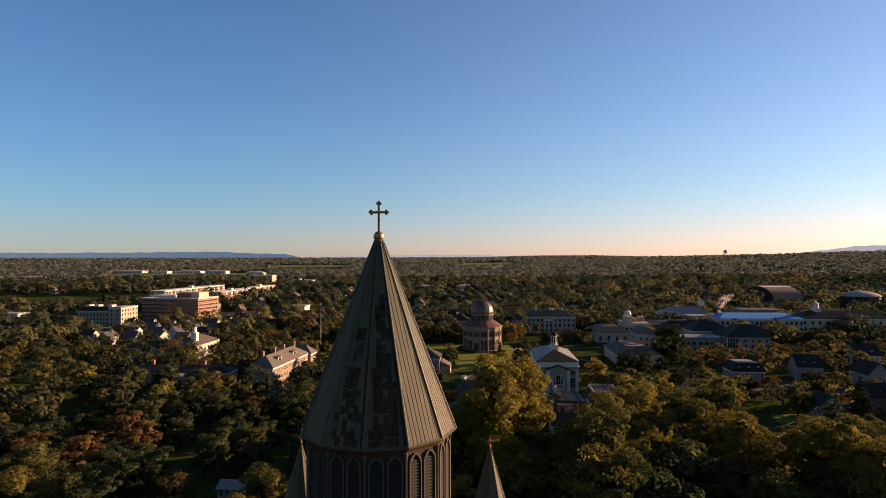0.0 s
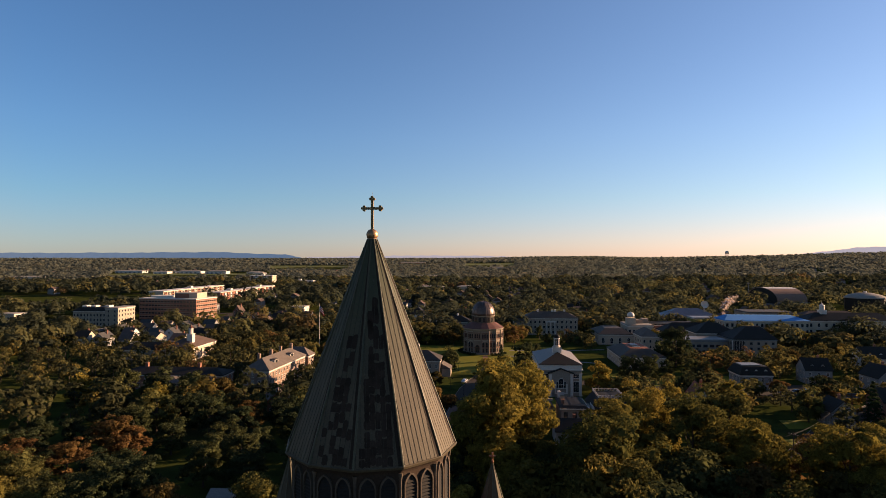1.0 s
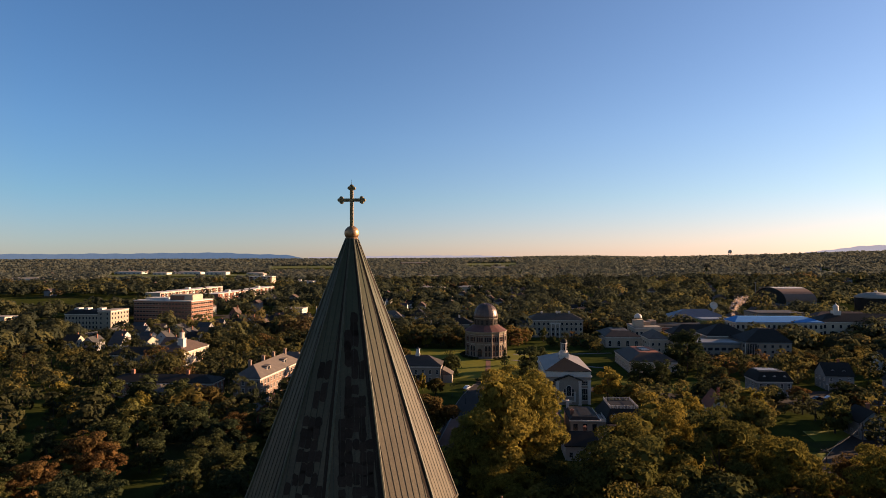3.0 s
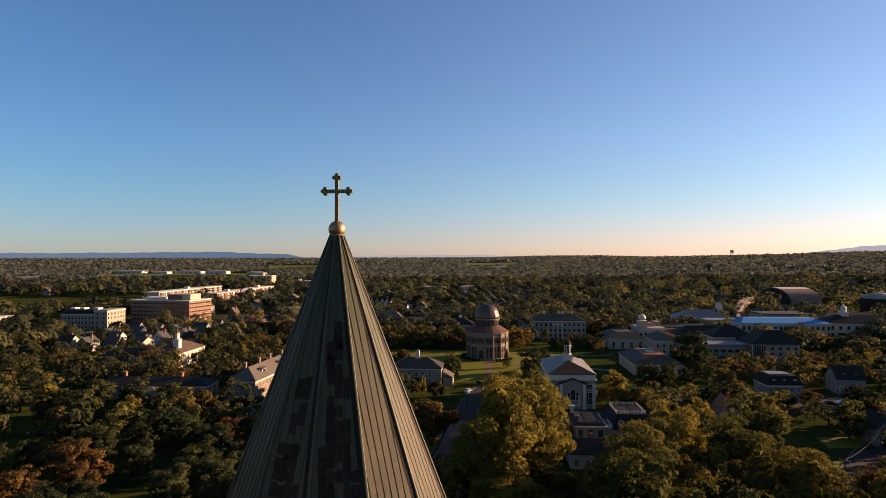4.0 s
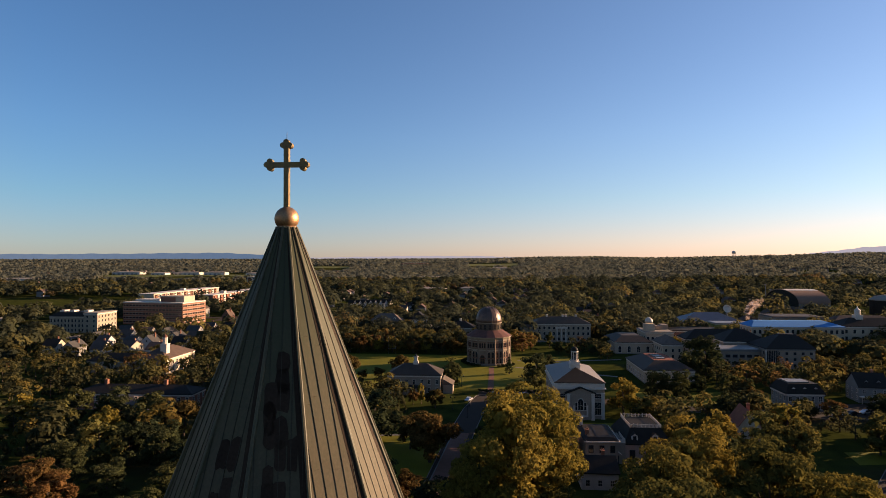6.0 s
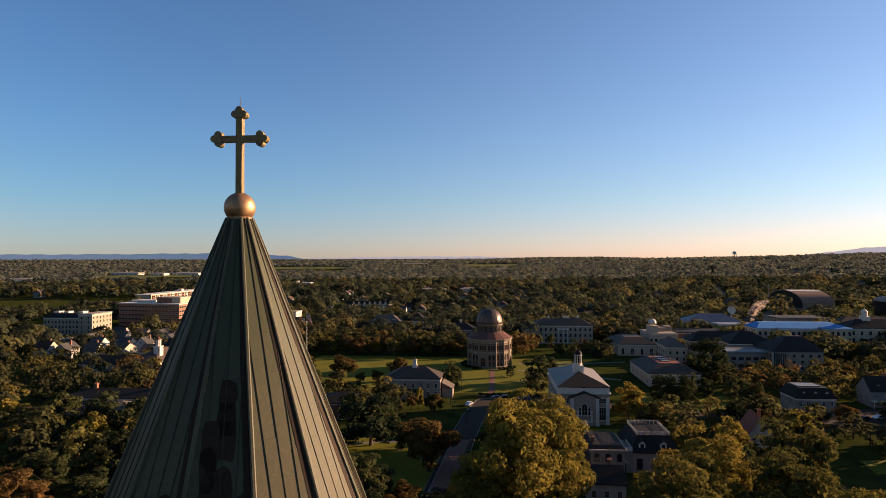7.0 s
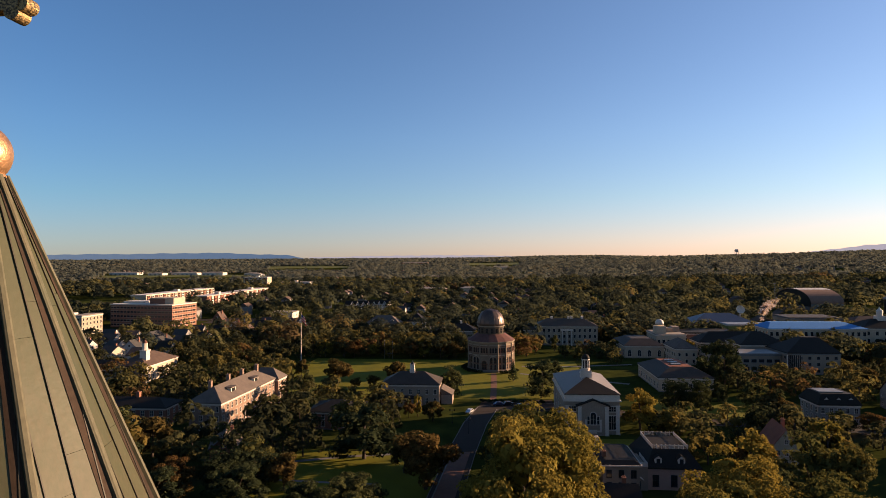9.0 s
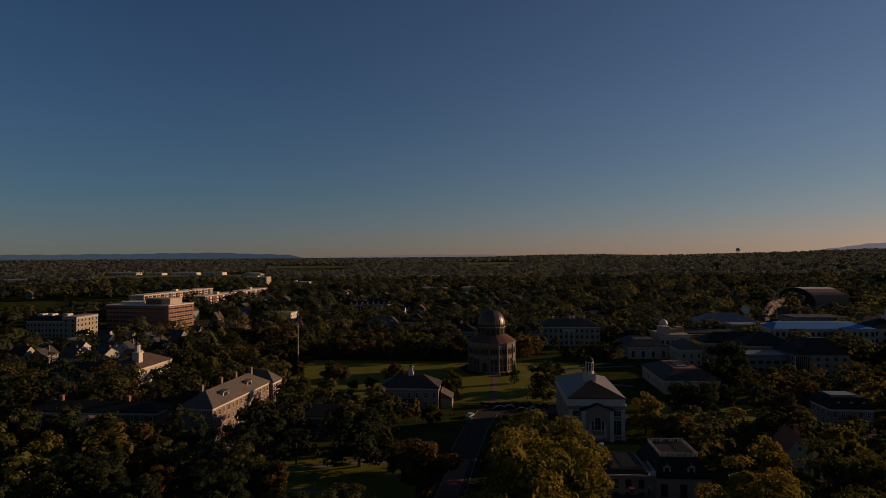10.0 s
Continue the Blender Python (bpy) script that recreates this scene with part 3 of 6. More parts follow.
strip("path", [(14, 352), (40, 340), (62, 330)], 2.2, M["concrete"], 0.06, "pale footpath across the lawn")
strip("road", [(35, 120), (62, 160), (90, 178), (112, 205), (150, 240), (230, 268)], 9, M["asphalt"], 0.055, "dark asphalt street with kerbs", True)
strip("road", [(-420, 600), (-300, 602), (-230, 600), (-150, 580)], 10, M["asphalt"], 0.06, "far asphalt street", True)
sheet("car_park", [(-6, 278), (24, 280), (24, 298), (-4, 296)], 0.07, M["asphalt"], "asphalt turning circle and car park")
sheet("car_park", [(118, 256), (150, 262), (150, 282), (116, 276)], 0.07, M["asphalt"], "asphalt car park behind houses")
sheet("car_park", [(-260, 572), (-190, 575), (-190, 620), (-262, 620)], 0.075, M["asphalt"], "asphalt car park beside a brick block")


def draped(name, az0, az1, r0, r1, mat, label):
    """A stretch of open land that follows the lie of the ground."""
    aa, rr = np.meshgrid(np.radians(np.linspace(az0, az1, 26)), np.linspace(r0, r1, 10), indexing="ij")
    rr = rr + 60 * np.sin(aa * 23 + rr / 300)
    x, y = rr * np.sin(aa), rr * np.cos(aa)
    v = np.stack([x, y, height(x, y) + 1.0], -1).reshape(-1, 3)
    f = [(10 * i + k, 10 * i + k + 1, 10 * i + k + 11, 10 * i + k + 10) for i in range(25) for k in range(9)]
    me = bpy.data.meshes.new(name)
    me.from_pydata(v.tolist(), [], f)
    OPEN_LAND.append((az0, az1, r0 - 0.17 * r0, r1))
    return tagged(part(name, me, mat), label, "field", kind="structure")


OPEN_LAND = [(-45.0, -30.5, 760, 960)]     # sectors with no trees: bearings and distances
draped("field", -20.5, -13.0, 2480, 2720, M["field"], "pale meadow among far woods")
draped("field", -33.5, -20.0, 1800, 2020, M["field"], "open land round far warehouses")
draped("field", -2.0, 3.0, 2700, 3100, M["field"], "pale clearing among far woods")


# distant hills beyond the woods
def hills(name, az0, az1, r, profile, mat, label):
    a = np.linspace(az0, az1, 60)
    t = np.linspace(0, 1, 60)
    zt = np.interp(t, [p for p, _ in profile], [q for _, q in profile])
    v, f = [], []
    for i in range(60):
        s, c = math.sin(radians(a[i])), math.cos(radians(a[i]))
        v += [(s * r, c * r, 0), (s * (r + 30), c * (r + 30), float(zt[i] + 2 * math.sin(i * 1.7) + 1.3 * math.sin(i * 0.6)))]
    f = [(2 * i, 2 * i + 2, 2 * i + 3, 2 * i + 1) for i in range(59)]
    me = bpy.data.meshes.new(name)
    me.from_pydata(v, [], f)
    return tagged(part(name, me, mat), label, "hills", kind="structure")


# Emission puts the blue and pale haze of distance into the hill colour.
def haze_glow_material(name, colour, glow):
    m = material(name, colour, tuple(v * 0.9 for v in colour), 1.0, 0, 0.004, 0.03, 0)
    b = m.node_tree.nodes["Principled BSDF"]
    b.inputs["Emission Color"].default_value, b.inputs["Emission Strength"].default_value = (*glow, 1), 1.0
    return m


M["bluehill"] = haze_glow_material("blue_distant_hills", (0.03, 0.04, 0.05), (0.034, 0.052, 0.074))
M["palehill"] = haze_glow_material("pale_distant_hills", (0.05, 0.05, 0.055), (0.15, 0.135, 0.135))
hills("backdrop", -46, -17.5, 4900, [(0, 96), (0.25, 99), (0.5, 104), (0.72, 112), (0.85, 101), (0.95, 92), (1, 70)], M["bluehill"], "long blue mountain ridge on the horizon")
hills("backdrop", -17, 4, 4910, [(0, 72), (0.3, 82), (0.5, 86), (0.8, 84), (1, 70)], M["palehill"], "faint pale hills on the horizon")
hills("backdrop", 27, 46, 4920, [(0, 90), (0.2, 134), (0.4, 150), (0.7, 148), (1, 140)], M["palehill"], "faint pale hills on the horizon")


# ---- trees ----
def quads(name, pos, nor, size, mat, aspect=0.7, rng=None, soft=None, tint=None):
    """Many small leaf sprays: one pointed quad each."""
    k = len(pos)
    nor = nor / np.linalg.norm(nor, axis=1, keepdims=True)
    ref = rng.normal(size=(k, 3))
    u = np.cross(nor, ref)
    u /= np.linalg.norm(u, axis=1, keepdims=True) + 1e-9
    w = np.cross(nor, u)
    s = np.asarray(size).reshape(-1, 1) * np.ones((k, 1))
    j = rng.uniform(0.75, 1.25, (k, 4, 1))
    cup = nor * s * 0.18
    v = np.stack([pos + u * s * j[:, 0] - cup, pos + w * s * aspect * j[:, 1] + cup, pos - u * s * j[:, 2] - cup, pos - w * s * aspect * j[:, 3] + cup], 1).reshape(-1, 3)
    me = bpy.data.meshes.new(name)
    me.vertices.add(4 * k)
    me.vertices.foreach_set("co", v.astype(np.float32).ravel())
    me.loops.add(4 * k)
    me.loops.foreach_set("vertex_index", np.arange(4 * k, dtype=np.int32))
    me.polygons.add(k)
    me.polygons.foreach_set("loop_start", np.arange(0, 4 * k, 4, dtype=np.int32))
    me.update(calc_edges=True)
    me.materials.append(mat)
    if tint is not None:
        me.attributes.new("tint", "FLOAT", "FACE").data.foreach_set("value", np.asarray(tint, dtype=np.float32))
    if soft is not None:
        # the sprays of one crown share its rounded shading
        soft = soft / np.linalg.norm(soft, axis=1, keepdims=True)
        me.normals_split_custom_set_from_vertices(np.repeat(soft, 4, 0).astype(np.float32))
    return me


def crown_points(rng, n, h, width, clumps, low=0.28, inner=0.0, loose=False):
    """Leaf places and normals of a broad crown of uneven clumps, for a tree h tall and width across."""
    cz, rz, rx = h * (0.5 + low / 2), h * (0.5 - low / 2), width / 2
    d = rng.normal(size=(clumps, 3))
    d /= np.linalg.norm(d, axis=1, keepdims=True)
    d[:, 2] = np.where(d[:, 2] < -0.8, -d[:, 2], d[:, 2])
    reach = rng.uniform(*((0.52, 1.04) if loose else (0.42, 0.90)), (clumps, 1))
    c = d * reach * (rx, rx, rz)
    rc = rng.uniform(*((0.15, 0.28) if loose else (0.20, 0.36)), clumps) * rx
    w = rc ** 2
    pick = rng.choice(clumps, n, p=w / w.sum())
    e = rng.normal(size=(n, 3))
    e /= np.linalg.norm(e, axis=1, keepdims=True)
    out = c[pick] / np.linalg.norm(c[pick], axis=1, keepdims=True)
    flip = (e * out).sum(1) < -0.25
    e[flip] *= -1
    r = rc[pick][:, None] * rng.uniform(0.72, 1.08, (n, 1))
    r = np.where(rng.uniform(size=(n, 1)) < inner, r * 0.55, r)
    p = c[pick] + e * r * ((1.15, 1.15, 0.58) if loose else (1.08, 1.08, 0.70))
    nrm = e + 0.45 * rng.normal(size=(n, 3)) + (0, 0, 0.25)
    p[:, 2] += cz
    return p, nrm, c + (0, 0, cz), rc


def trunk_mesh(rng, h, width, clump_c, low):
    bm = bmesh.new()
    r = 0.018 * h + 0.06
    fork = h * (max(low, 0.06) + 0.12)
    tube(bm, (0, 0, -0.3), (0, 0, fork * 0.5), r * 1.3, r, 8)
    tube(bm, (0, 0, fork * 0.5), (0.02 * h, 0.01 * h, fork), r, r * 0.8, 8)
    tube(bm, (0.02 * h, 0.01 * h, fork), (0, 0, h * 0.86), r * 0.75, r * 0.12, 6)
    for c in clump_c[:7]:
        z0 = min(max(fork * 0.8, c[2] * 0.6), h * 0.7)
        tube(bm, (0, 0, z0), tuple(Vector((0, 0, z0)).lerp(Vector(c), 0.8)), r * 0.36, r * 0.08, 5)
    me = finish(bm, "trunk")
    me.materials.append(M["bark"])
    return me


TREES = {}


def tree_kind(key, h, width, n, leaf, mat, clumps, seed, low=0.26, label="", cone=False, loose=False):
    rng = np.random.default_rng(seed)
    if cone:
        tz = rng.uniform(0, 1, n) ** 0.7
        layer = np.round(tz * 11) / 11
        z = h * (0.08 + 0.92 * (0.35 * tz + 0.65 * layer))
        r = (1 - z / h) ** 0.9 * width / 2 * rng.uniform(0.5, 1.08, n) + 0.1
        a = rng.uniform(0, 2 * np.pi, n)
        p = np.stack([r * np.cos(a), r * np.sin(a), z - 0.22 * r], 1)
        nrm = np.stack([np.cos(a), np.sin(a), np.full(n, 0.7)], 1) + 0.4 * rng.normal(size=(n, 3))
        cc = np.zeros((0, 3))
    else:
        p, nrm, cc, _ = crown_points(rng, n, h, width, clumps, low, 0.0, loose)
    size = leaf * rng.uniform(0.6, 1.25, n)
    if not cone:
        # larger sprays inside each clump close the crown
        p2, n2, _, _ = crown_points(np.random.default_rng(seed), n // 7, h, width, clumps, low, 0.0, loose)
        heart = np.array((0, 0, h * 0.54))
        p = np.concatenate([p, heart + (p2 - heart) * 0.78])
        nrm = np.concatenate([nrm, n2])
        size = np.concatenate([size, np.full(n // 7, leaf * 3.0)])
    crown = quads("crown", p, nrm, size, mat, 0.62, rng)
    trunk = trunk_mesh(rng, h, width, cc, 0.06 if cone else low)
    TREES[key] = (h, trunk, crown, label)


tree_kind("big", 27, 21, 12500, 0.31, M["leafgold"], 74, 11, 0.0, "tall broad tree with yellow-green autumn leaves", loose=True)
tree_kind("big_b", 25, 19, 9500, 0.32, M["leafolive"], 66, 12, 0.0, "tall broad tree with olive-green leaves", loose=True)
for fine in (True, False):
    k, z = ("", 0.75) if fine else ("_far", 0.36)
    s = 0.33 if fine else 0.45
    tree_kind("mid_a" + k, 16, 13.5, int(3900 * z), s, M["leaf"], 34, 21, -0.1, "round-crowned tree with green and yellowing leaves")
    tree_kind("mid_b" + k, 17, 12.5, int(3900 * z), s, M["leaf"], 30, 22, -0.1, "tall oval tree with green and yellowing leaves")
    tree_kind("mid_c" + k, 15, 14.5, int(3900 * z), s, M["leafdark"], 32, 23, -0.1, "spreading tree with dark green leaves")
    tree_kind("mid_d" + k, 15, 11.5, int(4000 * z), s, M["leafgold"], 28, 24, -0.1, "tree with golden-green autumn leaves")
    tree_kind("rust" + k, 12, 10.5, int(3400 * z), s * 0.9, M["leafrust"], 26, 25, -0.1, "tree with rusty orange autumn leaves")
    tree_kind("small" + k, 9, 8, int(2200 * z), s * 0.85, M["leaf"], 18, 26, -0.1, "small round tree with green leaves")
    tree_kind("pine" + k, 15, 7.5, int(3600 * z), s, M["leafpine"], 0, 28, 0.06, "dark conical evergreen tree", True)
tree_kind("shrub", 4, 5, 700, 0.30, M["leafdark"], 12, 27, 0.02, "rounded dark green shrub")
tree_kind("near_a", 18, 17.5, 5400, 0.29, M["leaf"], 58, 31, 0.0, "tall broad tree with green and yellowing leaves", loose=True)
tree_kind("near_b", 18, 16.0, 5400, 0.29, M["leafdark"], 52, 32, 0.0, "tall dense tree with dark green leaves", loose=True)
tree_kind("near_c", 17, 17.0, 5400, 0.29, M["leafolive"], 56, 33, 0.0, "tall spreading tree with olive-green leaves", loose=True)
tree_kind("near_d", 16, 14.0, 4800, 0.275, M["leafrust"], 44, 34, 0.0, "broad tree with brownish autumn leaves", loose=True)
TREE_RNG = random.Random(7)
TREE_COUNT = collections.Counter()


def plant(kind, x, y, h=None, wide=1.0, group="trees round the college"):
    if math.hypot(x, y - 40) > 175 and kind + "_far" in TREES:
        kind += "_far"
    h0, trunk, crown, label = TREES[kind]
    s = (h or h0) / h0
    e = new("tree")
    tagged(e, label, "tree", group)
    e.matrix_basis = pose(x, y, 0, 0, 0, TREE_RNG.uniform(0, 360)) @ Matrix.Diagonal((s * wide, s * wide, s, 1))
    for nm, me in (("trunk", trunk), ("crown", crown)):
        o = new(nm, me)
        o.parent = e
    TREE_COUNT["n"] += 1
    return e


TAKEN = []     # rectangles where no tree of a wood may stand: x0, x1, y0, y1


def keep_clear(x0, x1, y0, y1):
    TAKEN.append((x0, x1, y0, y1))


def is_free(x, y, m=2.0):
    return all(not (a - m < x < b + m and c - m < y < d + m) for a, b, c, d in TAKEN)


def are_free(x, y, m=2.0):
    """The same for many places at once."""
    ok = np.ones(len(x), bool)
    for a, b, c, d in TAKEN:
        ok &= ~((x > a - m) & (x < b + m) & (y > c - m) & (y < d + m))
    return ok


PLOTS = []     # single trees of the groves: kind, x, y, height, width


def grove(x0, x1, y0, y1, step, h0, h1, kinds):
    """Trees at uneven spacing over a plot."""
    y = y0 + step / 2
    while y < y1:
        x = x0 + step / 2
        while x < x1:
            px, py = x + TREE_RNG.uniform(-0.38, 0.38) * step, y + TREE_RNG.uniform(-0.38, 0.38) * step
            if is_free(px, py):
                PLOTS.append((TREE_RNG.choice(kinds), px, py, TREE_RNG.uniform(h0, h1), TREE_RNG.uniform(0.95, 1.25) if step > 12.9 else TREE_RNG.uniform(1.1, 1.5)))
            x += step
        y += step


# ---- the church ----
CH = pose(-11.194, 66.954, -3.485) @ Matrix.Scale(1.06, 4)
church = thing("church", "brown stone church tower with a twelve-sided copper spire", "church", CH)
EAVE_Z, EAVE_R, TIP_Z, TIP_R = 38.25, 8.5, 58.82, 0.46
SIDES = 12


def spire_r(z):
    return TIP_R + (TIP_Z - z) / (TIP_Z - EAVE_Z) * (EAVE_R - TIP_R)


# under-roof of the spire, a closed form behind the sheets
part("spire_deck", turned([(EAVE_R - 0.12, EAVE_Z), (TIP_R - 0.06, TIP_Z)], SIDES), M["dark"], church)
# sheets: strips down each side between standing seams, each strip in several lengths
APO = math.cos(math.pi / SIDES)
HALF = math.tan(math.pi / SIDES)
rows_z = [EAVE_Z, 40.2, 43.0, 45.7, 48.4, 51.0, 53.6, 56.2, TIP_Z]
STRIP = 0.50
back_sheets = bmesh.new()
prng = random.Random(3)


def sheet_poly(u0, u1, za, zb):
    """Corners (u, z) of a strip between two heights, cut by the hips."""
    la, lb = spire_r(za) * APO * HALF, spire_r(zb) * APO * HALF
    pts = []
    for u, z, lim in ((u0, za, la), (u1, za, la)):
        pts.append((max(-la, min(la, u)), za))
    if pts[1][0] - pts[0][0] < 0.02:
        return None
    right, left = [], []
    for u, side in ((u1, right), (u0, left)):
        if abs(u) <= lb:
            side.append((u, zb))
        elif abs(u) < la:
            z = za + (zb - za) * (la - abs(u)) / (la - lb)
            side.append((u, z))
            side.append((math.copysign(lb, u), zb))
        else:
            side.append((math.copysign(lb, u), zb))
    poly = pts + right + left[::-1]
    out = []
    for p in poly:
        if not out or (abs(p[0] - out[-1][0]) + abs(p[1] - out[-1][1])) > 0.015:
            out.append(p)
    if abs(out[0][0] - out[-1][0]) + abs(out[0][1] - out[-1][1]) < 0.015:
        out.pop()
    return out if len(out) >= 3 else None


for s in range(SIDES):
    mid_a = 15 + 30 * s
    seen = ((mid_a + 180) % 360 - 180) < 20 and ((mid_a + 180) % 360 - 180) > -170
    rot = Matrix.Rotation(radians(mid_a), 3, "Z")
    n_half = int(EAVE_R * APO * HALF / STRIP) + 1
    for k in range(-n_half, n_half):
        u0, u1 = k * STRIP + 0.012, (k + 1) * STRIP - 0.012
        shift = prng.uniform(-0.5, 0.5)
        zz = [rows_z[0]] + [z + shift for z in rows_z[1:-1]] + [rows_z[-1]]
        for za, zb in zip(zz, zz[1:]):
            poly = sheet_poly(u0, u1, za, zb - 0.005)
            if not poly:
                continue
            lift = prng.uniform(0.0, 0.012)
            # strip surface lies on the side's plane; depth inward 3 cm
            pt = lambda u, z, d: rot @ Vector((spire_r(z) * APO + d, u, z))
            bm = back_sheets if not seen else bmesh.new()
            loft(bm, [[pt(u, z, 0.0) for u, z in poly], [pt(u, z, 0.028 + lift) for u, z in poly]])
            if seen:
                part("sheet", bm, M["copper"], church)
part("back_sheets", back_sheets, M["copper"], church)
# standing seams on each side, one mesh a side
for s in range(SIDES):
    rot = Matrix.Rotation(radians(15 + 30 * s), 3, "Z")
    bm = bmesh.new()
    for k in range(-n_half, n_half + 1):
        u = k * STRIP
        zt = TIP_Z - (max(abs(u), 0.001) / (APO * HALF) - TIP_R) / (EAVE_R - TIP_R) * (TIP_Z - EAVE_Z)
        zt = min(zt, TIP_Z)
        if zt - EAVE_Z < 0.4:
            continue
        q = lambda uu, z, d: rot @ Vector((spire_r(z) * APO + d, uu, z))
        loft(bm, [[q(u - 0.011, z, 0), q(u + 0.011, z, 0), q(u + 0.011, z, 0.062), q(u - 0.011, z, 0.062)] for z in (EAVE_Z, zt)])
    part("seams", bm, M["copperseam"], church)
# tarred repairs: daubs across the strips, in rows, thinning out to drips higher up
for a, dense, top in ((-75, 0.97, 53.0), (-105, 0.66, 49.5), (-135, 0.05, 42.0)):
    rot = Matrix.Rotation(radians(a), 3, "Z")
    z = EAVE_Z + 0.5
    while z < top:
        up = (z - EAVE_Z) / (top - EAVE_Z)
        reach = 2.7 * (1 - up) + 0.3
        for k in range(-4, 5):
            u = (k + (0.5 if a == -105 else 0.15)) * STRIP
            lim = spire_r(z + 0.5) * APO * HALF - 0.34
            if abs(u) > min(lim, reach * STRIP + 0.1) or prng.random() > dense * (1.0 - 0.35 * up):
                continue
            hw, hh = prng.uniform(0.24, 0.32), prng.uniform(0.32, 0.50) * (1.5 if up > 0.7 else 1.0)
            zc = z + prng.uniform(-0.12, 0.12)
            ring_ = [(u + hw * math.copysign(abs(math.cos(t)) ** 0.5, math.cos(t)) * prng.uniform(0.8, 1.12), zc + hh * math.copysign(abs(math.sin(t)) ** 0.5, math.sin(t)) * prng.uniform(0.8, 1.15)) for t in np.linspace(0, 2 * math.pi, 13)[:-1]]
            out = 0.058 + 0.002 * (k % 3)
            bm = bmesh.new()
            loft(bm, [[rot @ Vector((spire_r(zz) * APO + d, uu, zz)) for uu, zz in ring_] for d in (0.03, out)])
            part("patch", bm, M["coppertar"], church)
        z += 0.72
# hip battens: tall, narrow, rounded on top
for s in range(SIDES):
    rot = Matrix.Rotation(radians(30 * s), 3, "Z")
    bm = bmesh.new()
    loft(bm, [[rot @ Vector((r + h * up, w * side, z)) for up, side in ((-0.3, -1), (0.8, -1), (1.0, -0.5), (1.0, 0.5), (0.8, 1), (-0.3, 1))] for r, z, h, w in ((EAVE_R, EAVE_Z - 0.06, 0.17, 0.10), ((EAVE_R + TIP_R) / 2, (EAVE_Z + TIP_Z) / 2, 0.15, 0.085), (TIP_R, TIP_Z, 0.08, 0.055))])
    part("hip_batten", bm, M["copperroll"], church)
    # dark strip along one side of each batten, in the patches' colour
    rot = Matrix.Rotation(radians(15 + 30 * s), 3, "Z")
    edge = lambda z, inward, d: rot @ Vector((spire_r(z) * APO + d, spire_r(z) * APO * HALF - inward, z))
    bm = bmesh.new()
    loft(bm, [[edge(z, 0.07, 0.0), edge(z, 0.07, 0.052), edge(z, w, 0.048), edge(z, w, 0.0)] for z, w in ((EAVE_Z, 0.42), (EAVE_Z + 8, 0.36), (EAVE_Z + 15, 0.26), (TIP_Z - 0.3, 0.09))])
    part("hip_flashing", bm, M["coppertar"], church)
# eaves gutter and frieze
bm = turned([(EAVE_R - 0.5, EAVE_Z - 0.32), (EAVE_R + 0.12, EAVE_Z - 0.28), (EAVE_R + 0.2, EAVE_Z - 0.06), (EAVE_R + 0.14, EAVE_Z), (EAVE_R - 0.3, EAVE_Z + 0.05)], SIDES)
part("gutter", bm, M["copper"], church)
DR = 7.85
part("drum_wall", turned([(DR, 20), (DR, EAVE_Z - 0.8)], SIDES), M["stone"], church)
part("frieze", turned([(DR + 0.10, EAVE_Z - 0.796), (DR + 0.16, EAVE_Z - 0.6), (DR + 0.34, EAVE_Z - 0.55), (DR + 0.42, EAVE_Z - 0.33)], SIDES), M["stone"], church)


def lancet(w, h, frame, depth=0.22):
    """Pointed belfry opening: moulded stone arch and dark louvres."""
    bm = bmesh.new()
    side = [(-w / 2, 0), (-w / 2, h)] + [(-w / 2 + w * (1 - math.cos(t)) , h + w * math.sin(t) ) for t in np.linspace(0.15, math.pi / 3, 5)]
    arch = side + [(-x, z) for x, z in side[::-1][1:]]
    def off(pts, d):
        return [(x + (d if x > 0 else -d if x < 0 else 0), z + (d if z > h * 0.98 else 0)) for x, z in pts]
    outer = off(arch, frame)
    for (a, b), (c, d) in zip(zip(arch, arch[1:]), zip(outer, outer[1:])):
        loft(bm, [[(p[0], y, p[1]) for p in (a, b, d, c)] for y in (-depth, 0.02)])
    # No hole is cut: this dark sheet stands for the shaded inside.
    ins = bmesh.new()
    loft(ins, [[(x, y, z) for x, z in arch] for y in (-0.02, 0.01)])
    lou = bmesh.new()
    z = 0.15
    while z < h + w * 0.55:
        ww = w / 2 - (max(0, z - h) * 0.55)
        loft(lou, [[(x, -0.13, z - 0.1), (x, -0.125, z - 0.07), (x, -0.03, z + 0.09), (x, -0.03, z + 0.05)] for x in (-ww, ww)])
        z += 0.32
    return finish(bm, "window"), finish(ins, "dark_sheet"), finish(lou, "louvres")


fr, vo, lo_ = lancet(1.3, 6.4, 0.13)
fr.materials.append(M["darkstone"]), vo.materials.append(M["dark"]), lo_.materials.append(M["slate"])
for s in range(SIDES):
    a = 15 + 30 * s
    for u in (-0.93, 0.93):
        c = Matrix.Rotation(radians(a), 3, "Z") @ Vector((DR * APO + 0.004, u, 0))
        w = new("belfry_window", fr)
        w.parent = church
        w.matrix_basis = pose(c.x, c.y, 29.6, 0, 0, a + 90)
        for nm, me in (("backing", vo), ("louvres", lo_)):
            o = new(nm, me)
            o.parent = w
    # slender corner shaft
    r = Matrix.Rotation(radians(30 * s), 3, "Z") @ Vector((DR + 0.02, 0, 0))
    part("corner_shaft", turned([(0.2, 24), (0.2, 24.5), (0.13, 24.7), (0.13, 36.8), (0.2, 37.2), (0.22, 37.43)], 8, 0, r.x, r.y), M["darkstone"], church)
